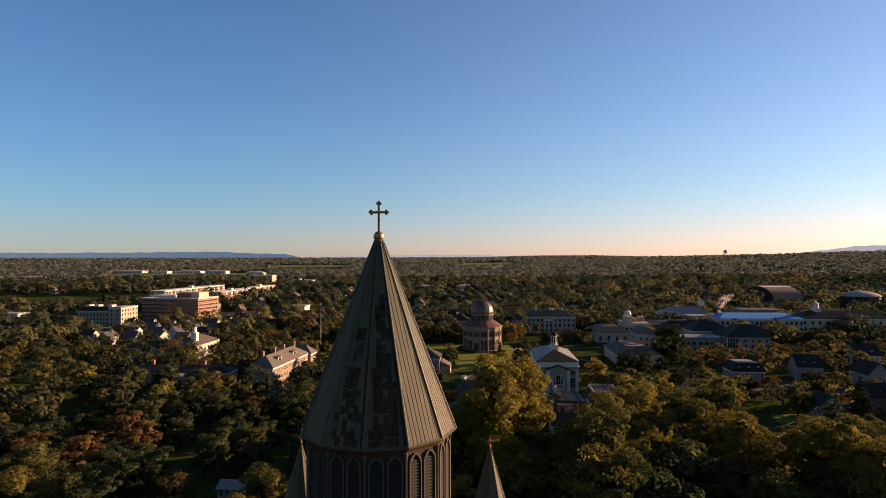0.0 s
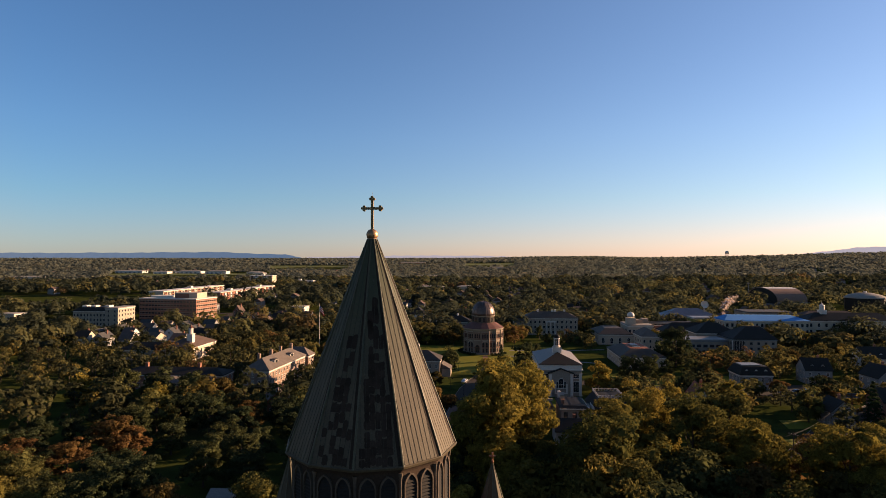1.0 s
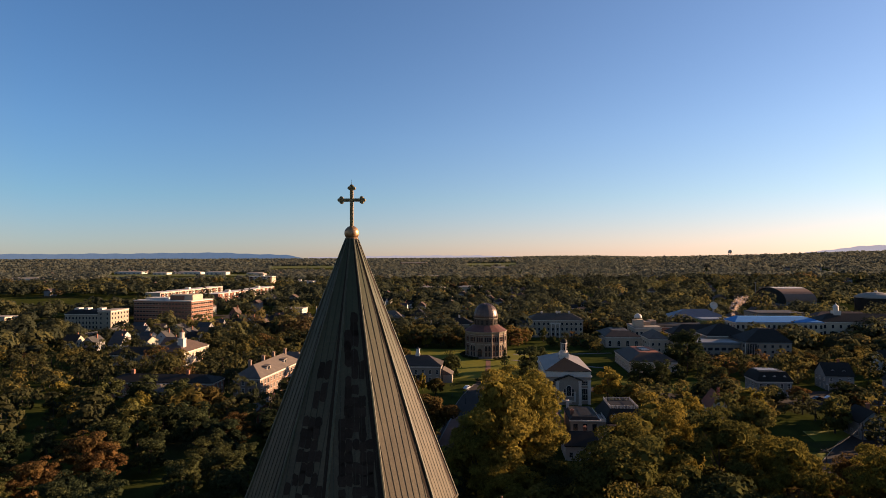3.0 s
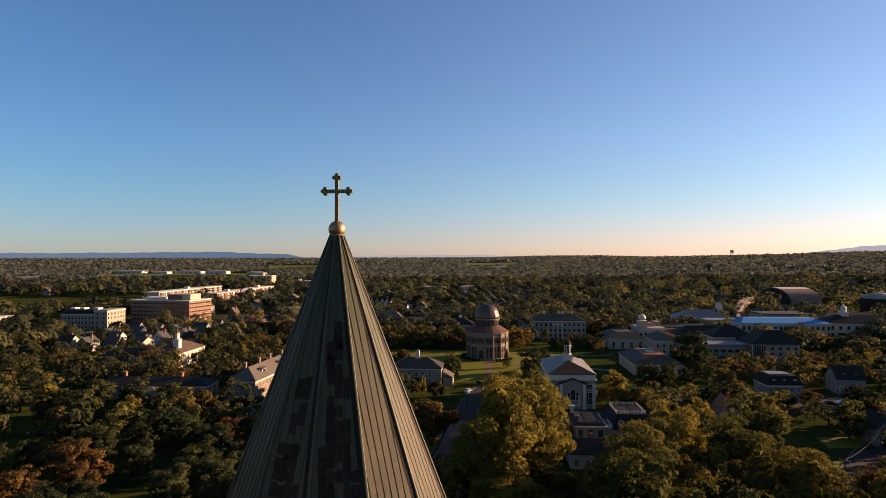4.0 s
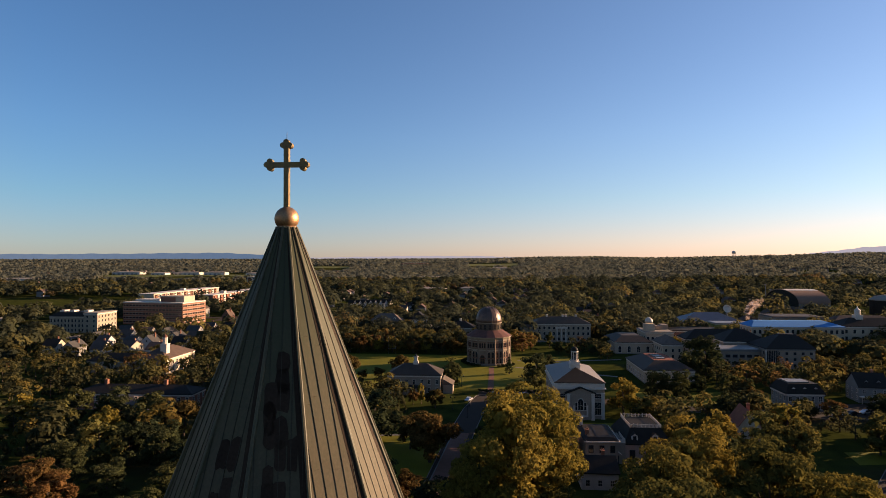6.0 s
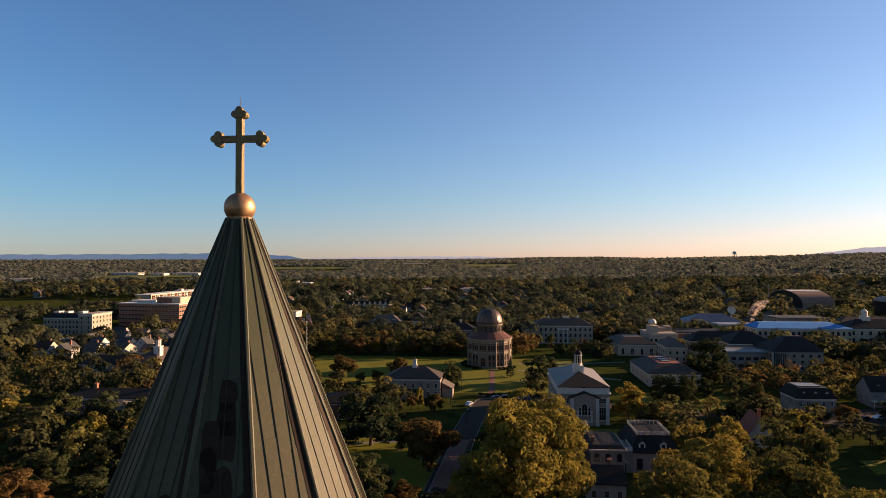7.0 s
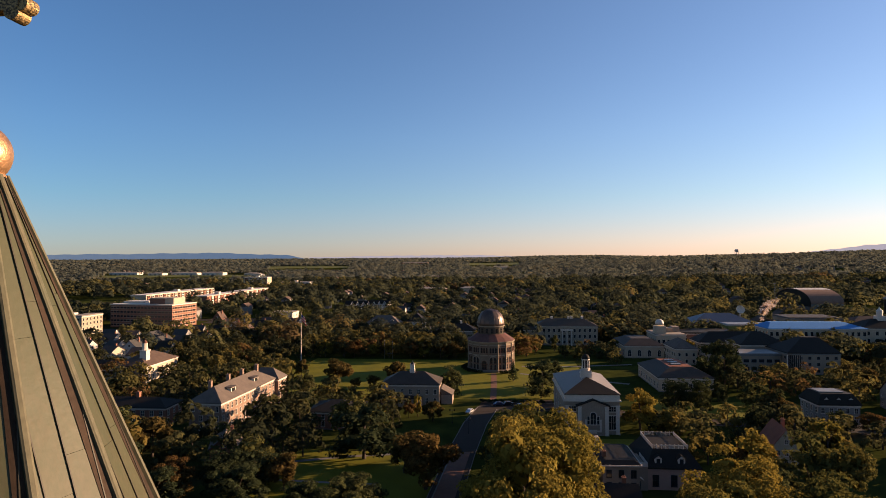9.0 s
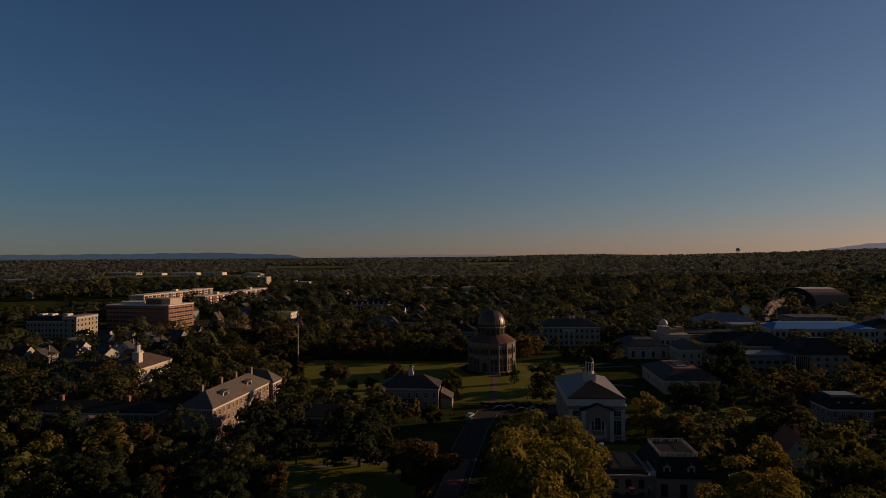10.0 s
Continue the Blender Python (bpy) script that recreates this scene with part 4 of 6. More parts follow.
# ball and cross
bm = bmesh.new()
bmesh.ops.create_uvsphere(bm, u_segments=40, v_segments=24, radius=0.6)
bmesh.ops.translate(bm, verts=bm.verts, vec=(0, 0, 59.22))
part("ball", bm, M["gold"], church, "gilded copper ball", True)
part("ball_collar", turned([(0.48, 58.68), (0.52, 58.8), (0.42, 58.9)], 24), M["gold"], church, smooth=True)


def prism(bm, pts, y0, y1):
    loft(bm, [[(x, y, z) for x, z in pts] for y in (y0, y1)])


CZ = 61.93
bm = bmesh.new()
T = 0.13
for w, z0, z1 in ((0.125, 59.7, 62.88),):
    box(bm, -w, w, -T, T, z0, z1)
box(bm, -0.86, 0.86, -T + 0.003, T - 0.003, CZ - 0.125, CZ + 0.125)
def lobe(x, z, r, proud):
    prism(bm, [(x + r * math.cos(2 * math.pi * i / 18), z + r * math.sin(2 * math.pi * i / 18)) for i in range(18)], -T - proud, T + proud)
for cx, cz, dx, dz in ((-0.84, CZ, -1, 0), (0.84, CZ, 1, 0), (0, 62.90, 0, 1)):
    for i, k in enumerate(((dx, dz), (dz, dx), (-dz, -dx))):
        lobe(cx + k[0] * 0.165, cz + k[1] * 0.165, 0.145, 0.020 + 0.004 * i)
    lobe(cx, cz, 0.15, 0.034)
cross = part("cross", bm, M["crossgold"], church, "weathered gilded cross with trefoil ends")
bm = turned([(0.02, 63.15), (0.012, 63.6)], 6)
part("lightning_rod", bm, M["dark"], church)
# four corner pinnacles and the tower below
for sx, sy in ((1, 1), (-1, 1), (1, -1), (-1, -1)):
    px, py = 12.4 * sx, 11.4 * sy
    p = part("pinnacle", turned([(3.0, 22.4), (0.06, 32.45)], 10, 18, px, py), M["copper"], church)
    part("pinnacle_shaft", turned([(2.6, 0), (2.6, 22.0), (3.2, 22.1), (3.2, 22.39)], 10, 18, px, py), M["stone"], p)
    for i in range(10):
        a = radians(18 + 36 * i)
        b2 = bmesh.new()
        tube(b2, (px + 3.0 * math.cos(a), py + 3.0 * math.sin(a), 22.4), (px + 0.06 * math.cos(a), py + 0.06 * math.sin(a), 32.45), 0.08, 0.04, 6)
        part("hip_roll", b2, M["copperroll"], p)
    fin = turned([(0.12, 32.3), (0.2, 32.55), (0.1, 32.65), (0.09, 32.9), (0.1, 33.6)], 8, 0, px, py)
    box(fin, px - 0.36, px + 0.36, py - 0.08, py + 0.08, 33.06, 33.24)
    part("finial", fin, M["redgold"], p, "small coppery finial cross")
part("tower_wall", boxes((-11.5, 11.5, -10.5, 10.5, 0, 19)), M["stone"], church)
part("tower_roof", rect_roof(-11.5, 11.5, -10.5, 10.5, 19.01, 2.6, 0.3, (-7, 7, -7, 7)), M["slate"], church)
keep_clear(-30, 8, 47, 87)


# ---- the domed sixteen-sided hall ----
def domed_hall(x, y):
    e = thing("domed_hall", "sixteen-sided banded stone hall with a ribbed dome", "building", pose(x, y, 0, 0, 0, -6))
    n, R = 16, 11.85
    ap = math.cos(math.pi / n)
    part("plinth", turned([(R + 0.7, 0), (R + 0.6, 1.0), (R + 0.1, 1.2)], n), M["nottstone"], e)
    part("wall", turned([(R, 1.1), (R, 14.3)], n), M["nottstone"], e)
    for z, hh, mat in ((3.9, 0.3, "redstone"), (8.2, 0.35, "palestone"), (9.0, 0.22, "redstone"), (12.6, 0.3, "redstone"), (13.3, 0.25, "palestone")):
        part("stone_band", turned([(R + 0.07, z), (R + 0.07, z + hh)], n), M[mat], e)
    part("cornice", turned([(R + 0.15, 14.3), (R + 0.55, 14.8), (R + 0.7, 15.1), (R + 0.4, 15.2)], n), M["palestone"], e)
    part("lower_roof", turned([(R + 0.62, 15.21), (7.5, 18.4)], n), M["halltin"], e)
    part("drum", turned([(6.85, 17.6), (6.85, 22.4)], n), M["darkstone"], e)
    part("drum_cornice", turned([(7.05, 22.0), (7.25, 22.3), (7.25, 22.55)], n), M["palestone"], e)
    dome = [(7.0 * math.cos(t) ** 0.82 + 0.1, 22.56 + 8.3 * math.sin(t)) for t in np.linspace(0, math.pi / 2 * 0.985, 12)]
    part("dome", turned(dome, 32), M["domemetal"], e, "brown metal dome with ribs", True)
    for i in range(n):
        a = 2 * math.pi * i / n
        bm = bmesh.new()
        pts = [(r * math.cos(a), r * math.sin(a), z) for r, z in dome]
        for p, q in zip(pts, pts[1:]):
            tube(bm, p, q, 0.13, 0.12, 5)
        part("rib", bm, M["domemetal"], e)
    part("finial", turned([(0.5, 30.7), (0.35, 31.1), (0.12, 31.3), (0.05, 32.2)], 10), M["dark"], e)
    for i in range(n):
        a = 360 * (i + 0.5) / n
        rot = Matrix.Rotation(radians(a), 3, "Z")
        def spot(u, r):
            c = rot @ Vector((r * ap + 0.004, u, 0))
            return c.x, c.y
        for u in (-1.3, 0, 1.3):
            px, py = spot(u, R)
            put_window(e, px, py, 9.7, a + 90, 0.86, 2.0, M["redstone"], True, 0)
        if i % 4 == 3:
            px, py = spot(0, R)
            put_window(e, px, py, 1.3, a + 90, 2.2, 3.2, M["redstone"], True, 1)
        else:
            for u in (-1.0, 1.0):
                px, py = spot(u, R)
                put_window(e, px, py, 4.5, a + 90, 1.1, 2.2, M["redstone"], True, 0)
            for u in (-1.0, 1.0):
                px, py = spot(u, R)
                put_window(e, px, py, 1.5, a + 90, 0.85, 1.8, M["redstone"], True, 0)
        if i % 4 != 3:
            # round traceried arch over the pair
            b2 = bmesh.new()
            for k in range(8):
                t0, t1 = math.pi * k / 8, math.pi * (k + 1) / 8
                pts = [(1.75 * math.cos(t), 6.4 + 1.5 * math.sin(t)) for t in (t0, t1)] + [(2.05 * math.cos(t), 6.4 + 1.8 * math.sin(t)) for t in (t1, t0)]
                loft(b2, [[(u, d, z) for u, z in pts] for d in (-0.16, 0.02)])
            o = part("arch_moulding", b2, M["redstone"] if i % 2 else M["palestone"], e)
            px, py = spot(0, R)
            o.matrix_basis = pose(px, py, 0, 0, 0, a + 90)
        px, py = spot(0, 6.85)
        put_window(e, px, py, 18.9, a + 90, 1.3, 2.4, M["darkstone"], False, 1)
        r = Matrix.Rotation(radians(360 * i / n), 3, "Z") @ Vector((R, 0, 0))
        part("pilaster", turned([(0.34, 1.1), (0.34, 14.2)], 6, 0, r.x, r.y), M["nottstone"], e)
    return e


domed_hall(-0.1, 366)
keep_clear(-14, 17, 350, 382)


# ---- the chapel ----
def chapel():
    e = thing("chapel", "grey stucco chapel with a hipped roof and white cupola", "building", pose(32.2, 251.8, 0))
    w, d = 8.7, 34
    part("wall", boxes((-w, w, 0, d, 0, 11.0)), M["stucco"], e)
    part("frieze", boxes((-w - 0.12, w + 0.12, -0.12, d + 0.12, 11.004, 12.8)), M["white"], e)
    part("cornice", boxes((-w - 0.5, w + 0.5, -0.5, d + 0.5, 10.6, 11.0)), M["white"], e)
    roof = loft(bmesh.new(), [[(-w - 0.4, -0.4, 12.804), (w + 0.4, -0.4, 12.804), (w + 0.4, d + 0.4, 12.804), (-w - 0.4, d + 0.4, 12.804)],
                              [(-w - 0.4, -0.4, 13.0), (w + 0.4, -0.4, 13.0), (w + 0.4, d + 0.4, 13.0), (-w - 0.4, d + 0.4, 13.0)],
                              [(-0.02, 11.0, 16.4), (0.02, 11.0, 16.4), (0.02, d - 9, 16.4), (-0.02, d - 9, 16.4)]])
    # dark colour on the slope facing -y, pale grey on the other slopes
    roof.faces.ensure_lookup_table()
    me = finish(roof, "roof")
    me.materials.append(M["roofgrey2"]), me.materials.append(M["slate"])
    for p in me.polygons:
        if p.normal.y < -0.2 and abs(p.normal.x) < 0.3:
            p.material_index = 1
    part("roof", me, None, e)
    # projecting pedimented bay
    bay = part("bay", gable_wall(-5.0, 5.0, -1.6, 0, 0, 9.4, 1.9), M["stucco"], e)
    part("bay_roof", gable_roof(-5.0, 5.0, -1.7, 0, 9.44, 1.9, "y", 0.4, 0.3), M["slate"], bay)
    for sx in (-4.3, 4.3, -8.1, 8.1):
        y = -1.6 if abs(sx) < 5 else 0
        part("pilaster", boxes((sx - 0.55, sx + 0.55, y - 0.22, y - 0.004, 0, 9.0), (sx - 0.7, sx + 0.7, y - 0.3, y - 0.005, 9.002, 9.35), (sx - 0.65, sx + 0.65, y - 0.28, y - 0.006, 0.0, 0.5)), M["white"], e)
    ar = part("arch_panel", boxes((-2.6, 2.6, -1.85, -1.604, 1.2, 1.7), (-2.6, -2.05, -1.85, -1.605, 1.702, 5.2), (2.05, 2.6, -1.85, -1.605, 1.702, 5.2)), M["white"], e)
    put_window(e, 0, -1.604, 3.6, 0, 1.8, 3.0, M["white"], True, 1)
    for sx in (-1.55, 1.55):
        put_window(e, sx, -1.604, 3.6, 0, 0.7, 2.6, M["white"], False, 0)
    part("panel", boxes((-1.2, 1.2, -1.66, -1.605, 0.7, 1.9)), M["white"], e)
    for sx in (-6.35, 6.35):
        put_window(e, sx, -0.004, 7.4, 0, 2.2, 1.6, M["white"], False, 2)
        put_window(e, sx, -0.004, 1.6, 0, 2.1, 4.4, M["white"], False, 2)
    for sx, f in ((-w, -90), (w, 90)):
        for i in range(5):
            put_window(e, sx + (0.004 if sx > 0 else -0.004), 4 + 7 * i, 2.0, f, 1.8, 4.4, M["white"], True, 1)
    # cupola
    cup = part("cupola", boxes((-1.75, 1.75, 11.0, 14.5, 14.2, 17.2), (-1.95, 1.95, 10.8, 14.7, 17.202, 17.5)), M["white"], e)
    cx, cy = 0, 12.75
    part("balustrade", boxes((-1.75, 1.75, 11.0, 11.1, 17.504, 18.4), (-1.75, 1.75, 14.4, 14.5, 17.504, 18.4), (-1.75, -1.65, 11.102, 14.398, 17.504, 18.4), (1.65, 1.75, 11.102, 14.398, 17.504, 18.4)), M["white"], cup)
    part("lantern_base", turned([(1.45, 17.504), (1.45, 18.8), (1.6, 18.9), (1.6, 19.1)], 8, 22.5, cx, cy), M["white"], cup)
    part("lantern_core", turned([(0.95, 19.1), (0.95, 21.9)], 8, 22.5, cx, cy), M["glass"], cup)
    for i in range(8):
        a = radians(22.5 + 45 * i)
        part("column", turned([(0.17, 19.1), (0.15, 21.9)], 8, 0, cx + 1.2 * math.cos(a), cy + 1.2 * math.sin(a)), M["white"], cup)
    part("lantern_cornice", turned([(1.4, 21.9), (1.55, 22.1), (1.5, 22.3)], 8, 22.5, cx, cy), M["white"], cup)
    part("cupola_dome", turned([(1.4 * math.cos(t), 22.3 + 1.6 * math.sin(t)) for t in np.linspace(0, 1.5, 8)] + [(0.06, 24.0), (0.03, 25.2)], 16, 0, cx, cy), M["slate"], cup, "dark domed cap", True)
    return e


chapel()
keep_clear(20, 46, 244, 292)


# ---- plain building kinds ----
def hall(name, label, x0, x1, y0, y1, h, rise, wall, roof, zs, nx, ny, w=1.1, wh=1.7, over=0.5, top=None, sides="SEW", frame_mat=None, arched=False, category="building", rz=0.0, bars=1, group="", base=0.35):
    cx, cy = (x0 + x1) / 2, (y0 + y1) / 2
    a, b = (x1 - x0) / 2, (y1 - y0) / 2
    e = thing(name, label, category, pose(cx, cy, 0, 0, 0, rz), group)
    part("wall", boxes((-a, a, -b, b, -0.3, h)), wall, e)
    part("plinth", boxes((-a - 0.08, a + 0.08, -b - 0.08, b + 0.08, -0.3, base)), M["concrete"], e)
    t = top and (top[0] - cx, top[1] - cx, top[2] - cy, top[3] - cy)
    part("roof", rect_roof(-a, a, -b, b, h + 0.3, rise, over, t), roof, e)
    part("cornice", boxes((-a - 0.22, a + 0.22, -b - 0.22, b + 0.22, h - 0.35, h + 0.296)), frame_mat or M["white"], e)
    all_round(e, -a, a, -b, b, zs, nx, ny, w, wh, frame_mat or M["white"], sides, arched, bars)
    keep_clear(x0, x1, y0, y1)
    return e


# long residence with chimneys and dormers, ridge running away from the church
lh = hall("residence_hall", "long tan brick residence hall with grey hipped roof", -98.7, -87.3, 244.8, 285.6, 9.7, 4.4, M["tanbrick"], M["roofgrey"], (1.2, 4.2, 7.2), 4, 14, 1.05, 1.7, rz=-4.2)
for y in (-15, -3, 7, 16.5):
    chimney(lh, -1.2 if y < 10 else 0, y, 12.2, 16.0, 1.1, M["tanbrick"])
for y in (-9, 8):
    sd = part("dormer", boxes((0.6, 4.0, y - 1.7, y + 1.7, 10.6, 13.0)), M["white"], lh)
    part("dormer_roof", boxes((0.4, 4.4, y - 2.0, y + 2.0, 13.004, 13.3)), M["roofgrey"], sd)
    part("dormer_window", boxes((4.004, 4.06, y - 1.2, y + 1.2, 11.6, 12.8)), M["glass"], sd)
hall("residence_hall", "short end wing of the tan brick residence", -97.0, -84.2, 285.9, 293.6, 9.3, 4.0, M["tanbrick"], M["roofgrey"], (1.2, 4.2, 7.0), 3, 3, 1.05, 1.7, rz=-4.2)
# small hipped hall with a cupola
hh = hall("hipped_hall", "grey stucco hall with dark hipped roof and cupola", -43.0, -20.6, 286.0, 299, 7.7, 4.2, M["stucco"], M["roofsplit"], (1.0, 4.4), 7, 3, 1.0, 1.9)
cp = part("cupola", boxes((-1.0, 1.0, -1.0, 1.0, 11.6, 13.0), (-0.75, 0.75, -0.75, 0.75, 13.002, 14.8), (-0.95, 0.95, -0.95, 0.95, 14.802, 15.0)), M["white"], hh)
part("cupola_cap", turned([(0.8, 15.01), (0.55, 15.5), (0.08, 15.9), (0.03, 16.6)], 12), M["dark"], cp)
wing = part("side_wing", boxes((11.86, 16.2, -4, 5, 0, 3.6)), M["stucco"], hh)
part("wing_roof", loft(bmesh.new(), [[(11.86, -4.3, 3.7), (16.6, -4.3, 3.7), (16.6, 5.3, 3.7), (11.86, 5.3, 3.7)], [(11.86, -4.3, 6.2), (11.9, -4.3, 6.2), (11.9, 5.3, 6.2), (11.86, 5.3, 6.2)]]), M["roofgrey"], wing)
pr = part("porch", boxes((-4.5, 4.5, -9.4, -6.45, 0, 3.2)), M["stucco"], hh)
part("porch_roof", rect_roof(-4.5, 4.5, -9.4, -6.5, 3.21, 1.0, 0.3), M["slate"], pr)
FAR_OFF[0] = True
# residence behind the domed hall
bh = hall("college_hall", "long cream stone college hall with hipped roof", 30.0, 69.6, 449, 465, 12.2, 4.6, M["palestone"], M["roofslate"], (1.3, 5.0, 8.8), 12, 4, 1.4, 2.0)
hall("college_hall", "lower wing of the cream college hall", 21.8, 29.8, 450, 463, 9.6, 3.4, M["palestone"], M["roofslate"], (1.3, 5.0), 3, 3, 1.2, 1.9)
for x in (-9, 2, 4, 11):
    chimney(bh, x, 0, 15.6, 18.0, 1.4, M["white"])
for x in (-3, 0, 3):
    part("column", turned([(0.4, 0), (0.34, 9.5)], 10, 0, x, -8.5), M["white"], bh)
part("entablature", boxes((-4, 4, -9.1, -8.01, 9.502, 10.6)), M["white"], bh)
# two low houses behind the lawn
g1 = hall("college_house", "cream arched hall with dark hipped roof behind the lawn", -30, -10, 452, 467, 8.6, 4.6, M["stucco"], M["slate"], (1.0,), 5, 4, 1.8, 3.6, arched=True)
part("cupola", boxes((-0.7, 0.7, -0.7, 0.7, 12.4, 15.0)), M["white"], g1)
hall("college_house", "cream flat-roofed hall behind the lawn", -48, -31, 464, 478, 8.0, 0.7, M["cream"], M["flatroof"], (1.2, 4.6), 9, 4, 1.2, 1.9, top=(-47.5, -31.5, 464.5, 477.5))
g2 = hall("college_house", "white house with grey gabled roof and dormers", -94, -68, 497, 512, 8, 6.0, HOUSE_WALLS[0], M["roofgrey"], (1.2, 4.4), 7, 4)
for x in (-7, 0, 7):
    dormer(g2, x, -5.6, 9.4, 0, 2.2, 1.6)
hall("college_house", "white house with slate gabled roof", -63, -50, 505, 522, 9, 6, HOUSE_WALLS[0], M["slate"], (1.2, 4.4), 4, 5)
FAR_OFF[0] = False
# small arched pavilion and low hipped building by the right lawn
hall("arched_pavilion", "cream pavilion with arched windows and flat-topped hipped roof", 76, 98, 401, 431, 6.6, 3.4, M["cream"], M["roofsplit"], (1.0,), 4, 5, 1.7, 2.8, top=(81.5, 92.5, 408, 424), arched=True)
part("roof_deck", boxes((-5.3, 5.3, -7.8, 7.8, 10.004, 10.1)), M["roofred"], bpy.data.objects["arched_pavilion"])
pv = thing("portico", "white columned portico of the pavilion", "portico", pose(101, 409, 0))
part("portico_roof", boxes((-1.9, 3.2, -1.5, 1.5, 3.4, 4.0)), M["white"], pv)
for x in (-1.6, 0.6, 2.9):
    part("column", turned([(0.26, 0), (0.22, 3.396)], 10, 0, x, -1.2), M["white"], pv)
fl = hall("low_hall", "low cream hall with flat-topped hipped roof", 71, 93.5, 315, 350, 5.6, 3.6, M["cream"], M["roofsplit"], (1.2,), 6, 8, 1.4, 2.2, top=(77.5, 87.5, 322, 343))
part("roof_deck", boxes((-4.8, 4.8, -10.3, 10.3, 9.504, 9.56)), M["roofred"], fl)
for y in (-6, -1, 4):
    part("skylight", boxes((-2.5, 1.5, y, y + 2.6, 9.564, 9.95)), M["roofmetal"], fl)

FAR_OFF[0] = True
# observatory block with turret dome
ob_ = hall("science_block", "grey stone block with a small white dome", 100, 117.5, 424, 446, 10, 0.6, M["cream"], M["flatroof"], (1.2, 5.2), 6, 5, 1.5, 2.2, top=(100.5, 117, 424.5, 445.5))
tu = part("turret", boxes((-8.6, -2.5, -9.5, -3.5, 10.3, 15.4)), M["cream"], ob_)
part("turret_dome", turned([(2.5, 16.2), (2.5, 17.0)] + [(2.5 * math.cos(t), 17.0 + 2.5 * math.sin(t)) for t in np.linspace(0.1, 1.5, 7)], 20, 0, -5.5, -6.5), M["white"], tu, "white observatory dome", True)
part("roof_block", boxes((-1, 4, -2, 5, 10.6, 13.4), (4.4, 8.4, 0, 7, 10.6, 14)), M["stucco"], ob_)
hall("long_hall", "long grey hall with dark slate roof", 118.5, 164, 404, 420, 8.4, 5.4, M["stucco"], M["slate"], (1.2, 4.8), 14, 4, 1.3, 2.0)
hall("gabled_hall", "white gable-fronted hall with grey roof", 98, 109, 380, 400, 8.2, 4.4, M["cream"], M["roofgrey"], (1.2, 4.6), 3, 5)
gl = hall("glass_hall", "modern low hall with ribbon windows and pale flat roof", 110, 143.2, 362, 378, 8.4, 0.7, M["stucco"], M["roofmetal"], (1.0, 4.8), 9, 4, 2.4, 1.5, top=(110.4, 142.8, 362.4, 377.6), frame_mat=M["steel"])
g3 = hall("glass_hall", "modern corner wing with dark hipped roof and glazed corner", 143.6, 168, 356, 378, 10.0, 6.6, M["stucco"], M["slate"], (1.2, 4.4, 7.4), 6, 4, 1.3, 1.3, top=(155, 163, 366, 369), frame_mat=M["steel"])
part("curtain_wall", boxes((-12.26, -6.0, -11.12, -11.02, 0.3, 9.4)), M["glass"], g3)
for i in range(8):
    part("mullion", boxes((-12.26 + i * 0.88, -12.18 + i * 0.88, -11.25, -11.124, 0.3, 9.4)), M["white"], g3)
part("corner_pier", boxes((-12.6, -12.28, -11.4, -10.9, 0, 9.6)), M["white"], g3)
hall("pyramid_hall", "dark pyramid-roofed hall behind the glass hall", 131, 153, 379, 399, 10.6, 6.4, M["stucco"], M["slate"], (1.2, 5.0), 6, 4, 1.3, 1.8)
# blue-roofed long hall
hall("blue_roofed_hall", "long cream hall with a bright blue roof", 166.5, 223, 426, 444, 13.7, 3.0, M["cream"], M["blueroof"], (1.3, 5.5, 9.8), 17, 4, 1.6, 2.4, top=(172, 216, 436, 441))
hall("cream_hall", "cream stone hall with small cupola", 223.4, 284, 430, 448, 13.7, 5.0, M["cream"], M["slate"], (1.3, 5.5, 9.8), 12, 4, 1.6, 2.4)
cpb = thing("cupola", "white louvred roof cupola on a stone hall", "cupola", pose(238, 439, 18.4))
part("cupola_base", boxes((-2.2, 2.2, -2.2, 2.2, -2.0, 2.4)), M["white"], cpb)
part("cupola_lantern", turned([(1.7, 2.4), (1.7, 5.2), (2.0, 5.3), (1.5, 5.8), (0.5, 6.7), (0.05, 8)], 8, 22.5), M["white"], cpb)
hall("green_plant_hall", "yellow-green clad plant building", 160, 196, 470, 484, 11, 0.6, M["greenwall"], M["roofmetal"], (6,), 8, 3, 2.0, 1.2, top=(160.5, 195.5, 470.5, 483.5))
hall("dark_glazed_hall", "flat-roofed hall with dark ribbon glazing", 203, 238, 478, 500, 15, 0.6, M["stucco"], M["roofsplit"], (10,), 8, 4, 3.6, 2.4, top=(203.5, 237.5, 478.5, 499.5), frame_mat=M["steel"])
hall("brown_roofed_hall", "hall with a broad brown hipped roof behind the stone halls", 242, 292, 474, 496, 11, 5.0, M["stucco"], M["roofbrown"], (1.2, 5.2), 10, 5, 1.5, 2.0)
hall("blue_grey_hall", "hall with blue-grey metal hipped roof", 150, 192, 505, 529, 9, 6.0, M["brick"], M["bluegrey"], (1.2, 5.2), 14, 6, 1.6, 2.0)
hall("dark_roof_hall", "low hall with dark flat roof", 118, 156, 440, 462, 9, 0.7, M["brick"], M["slate"], (1.2, 5.0), 12, 5, top=(118.5, 155.5, 440.5, 461.5))


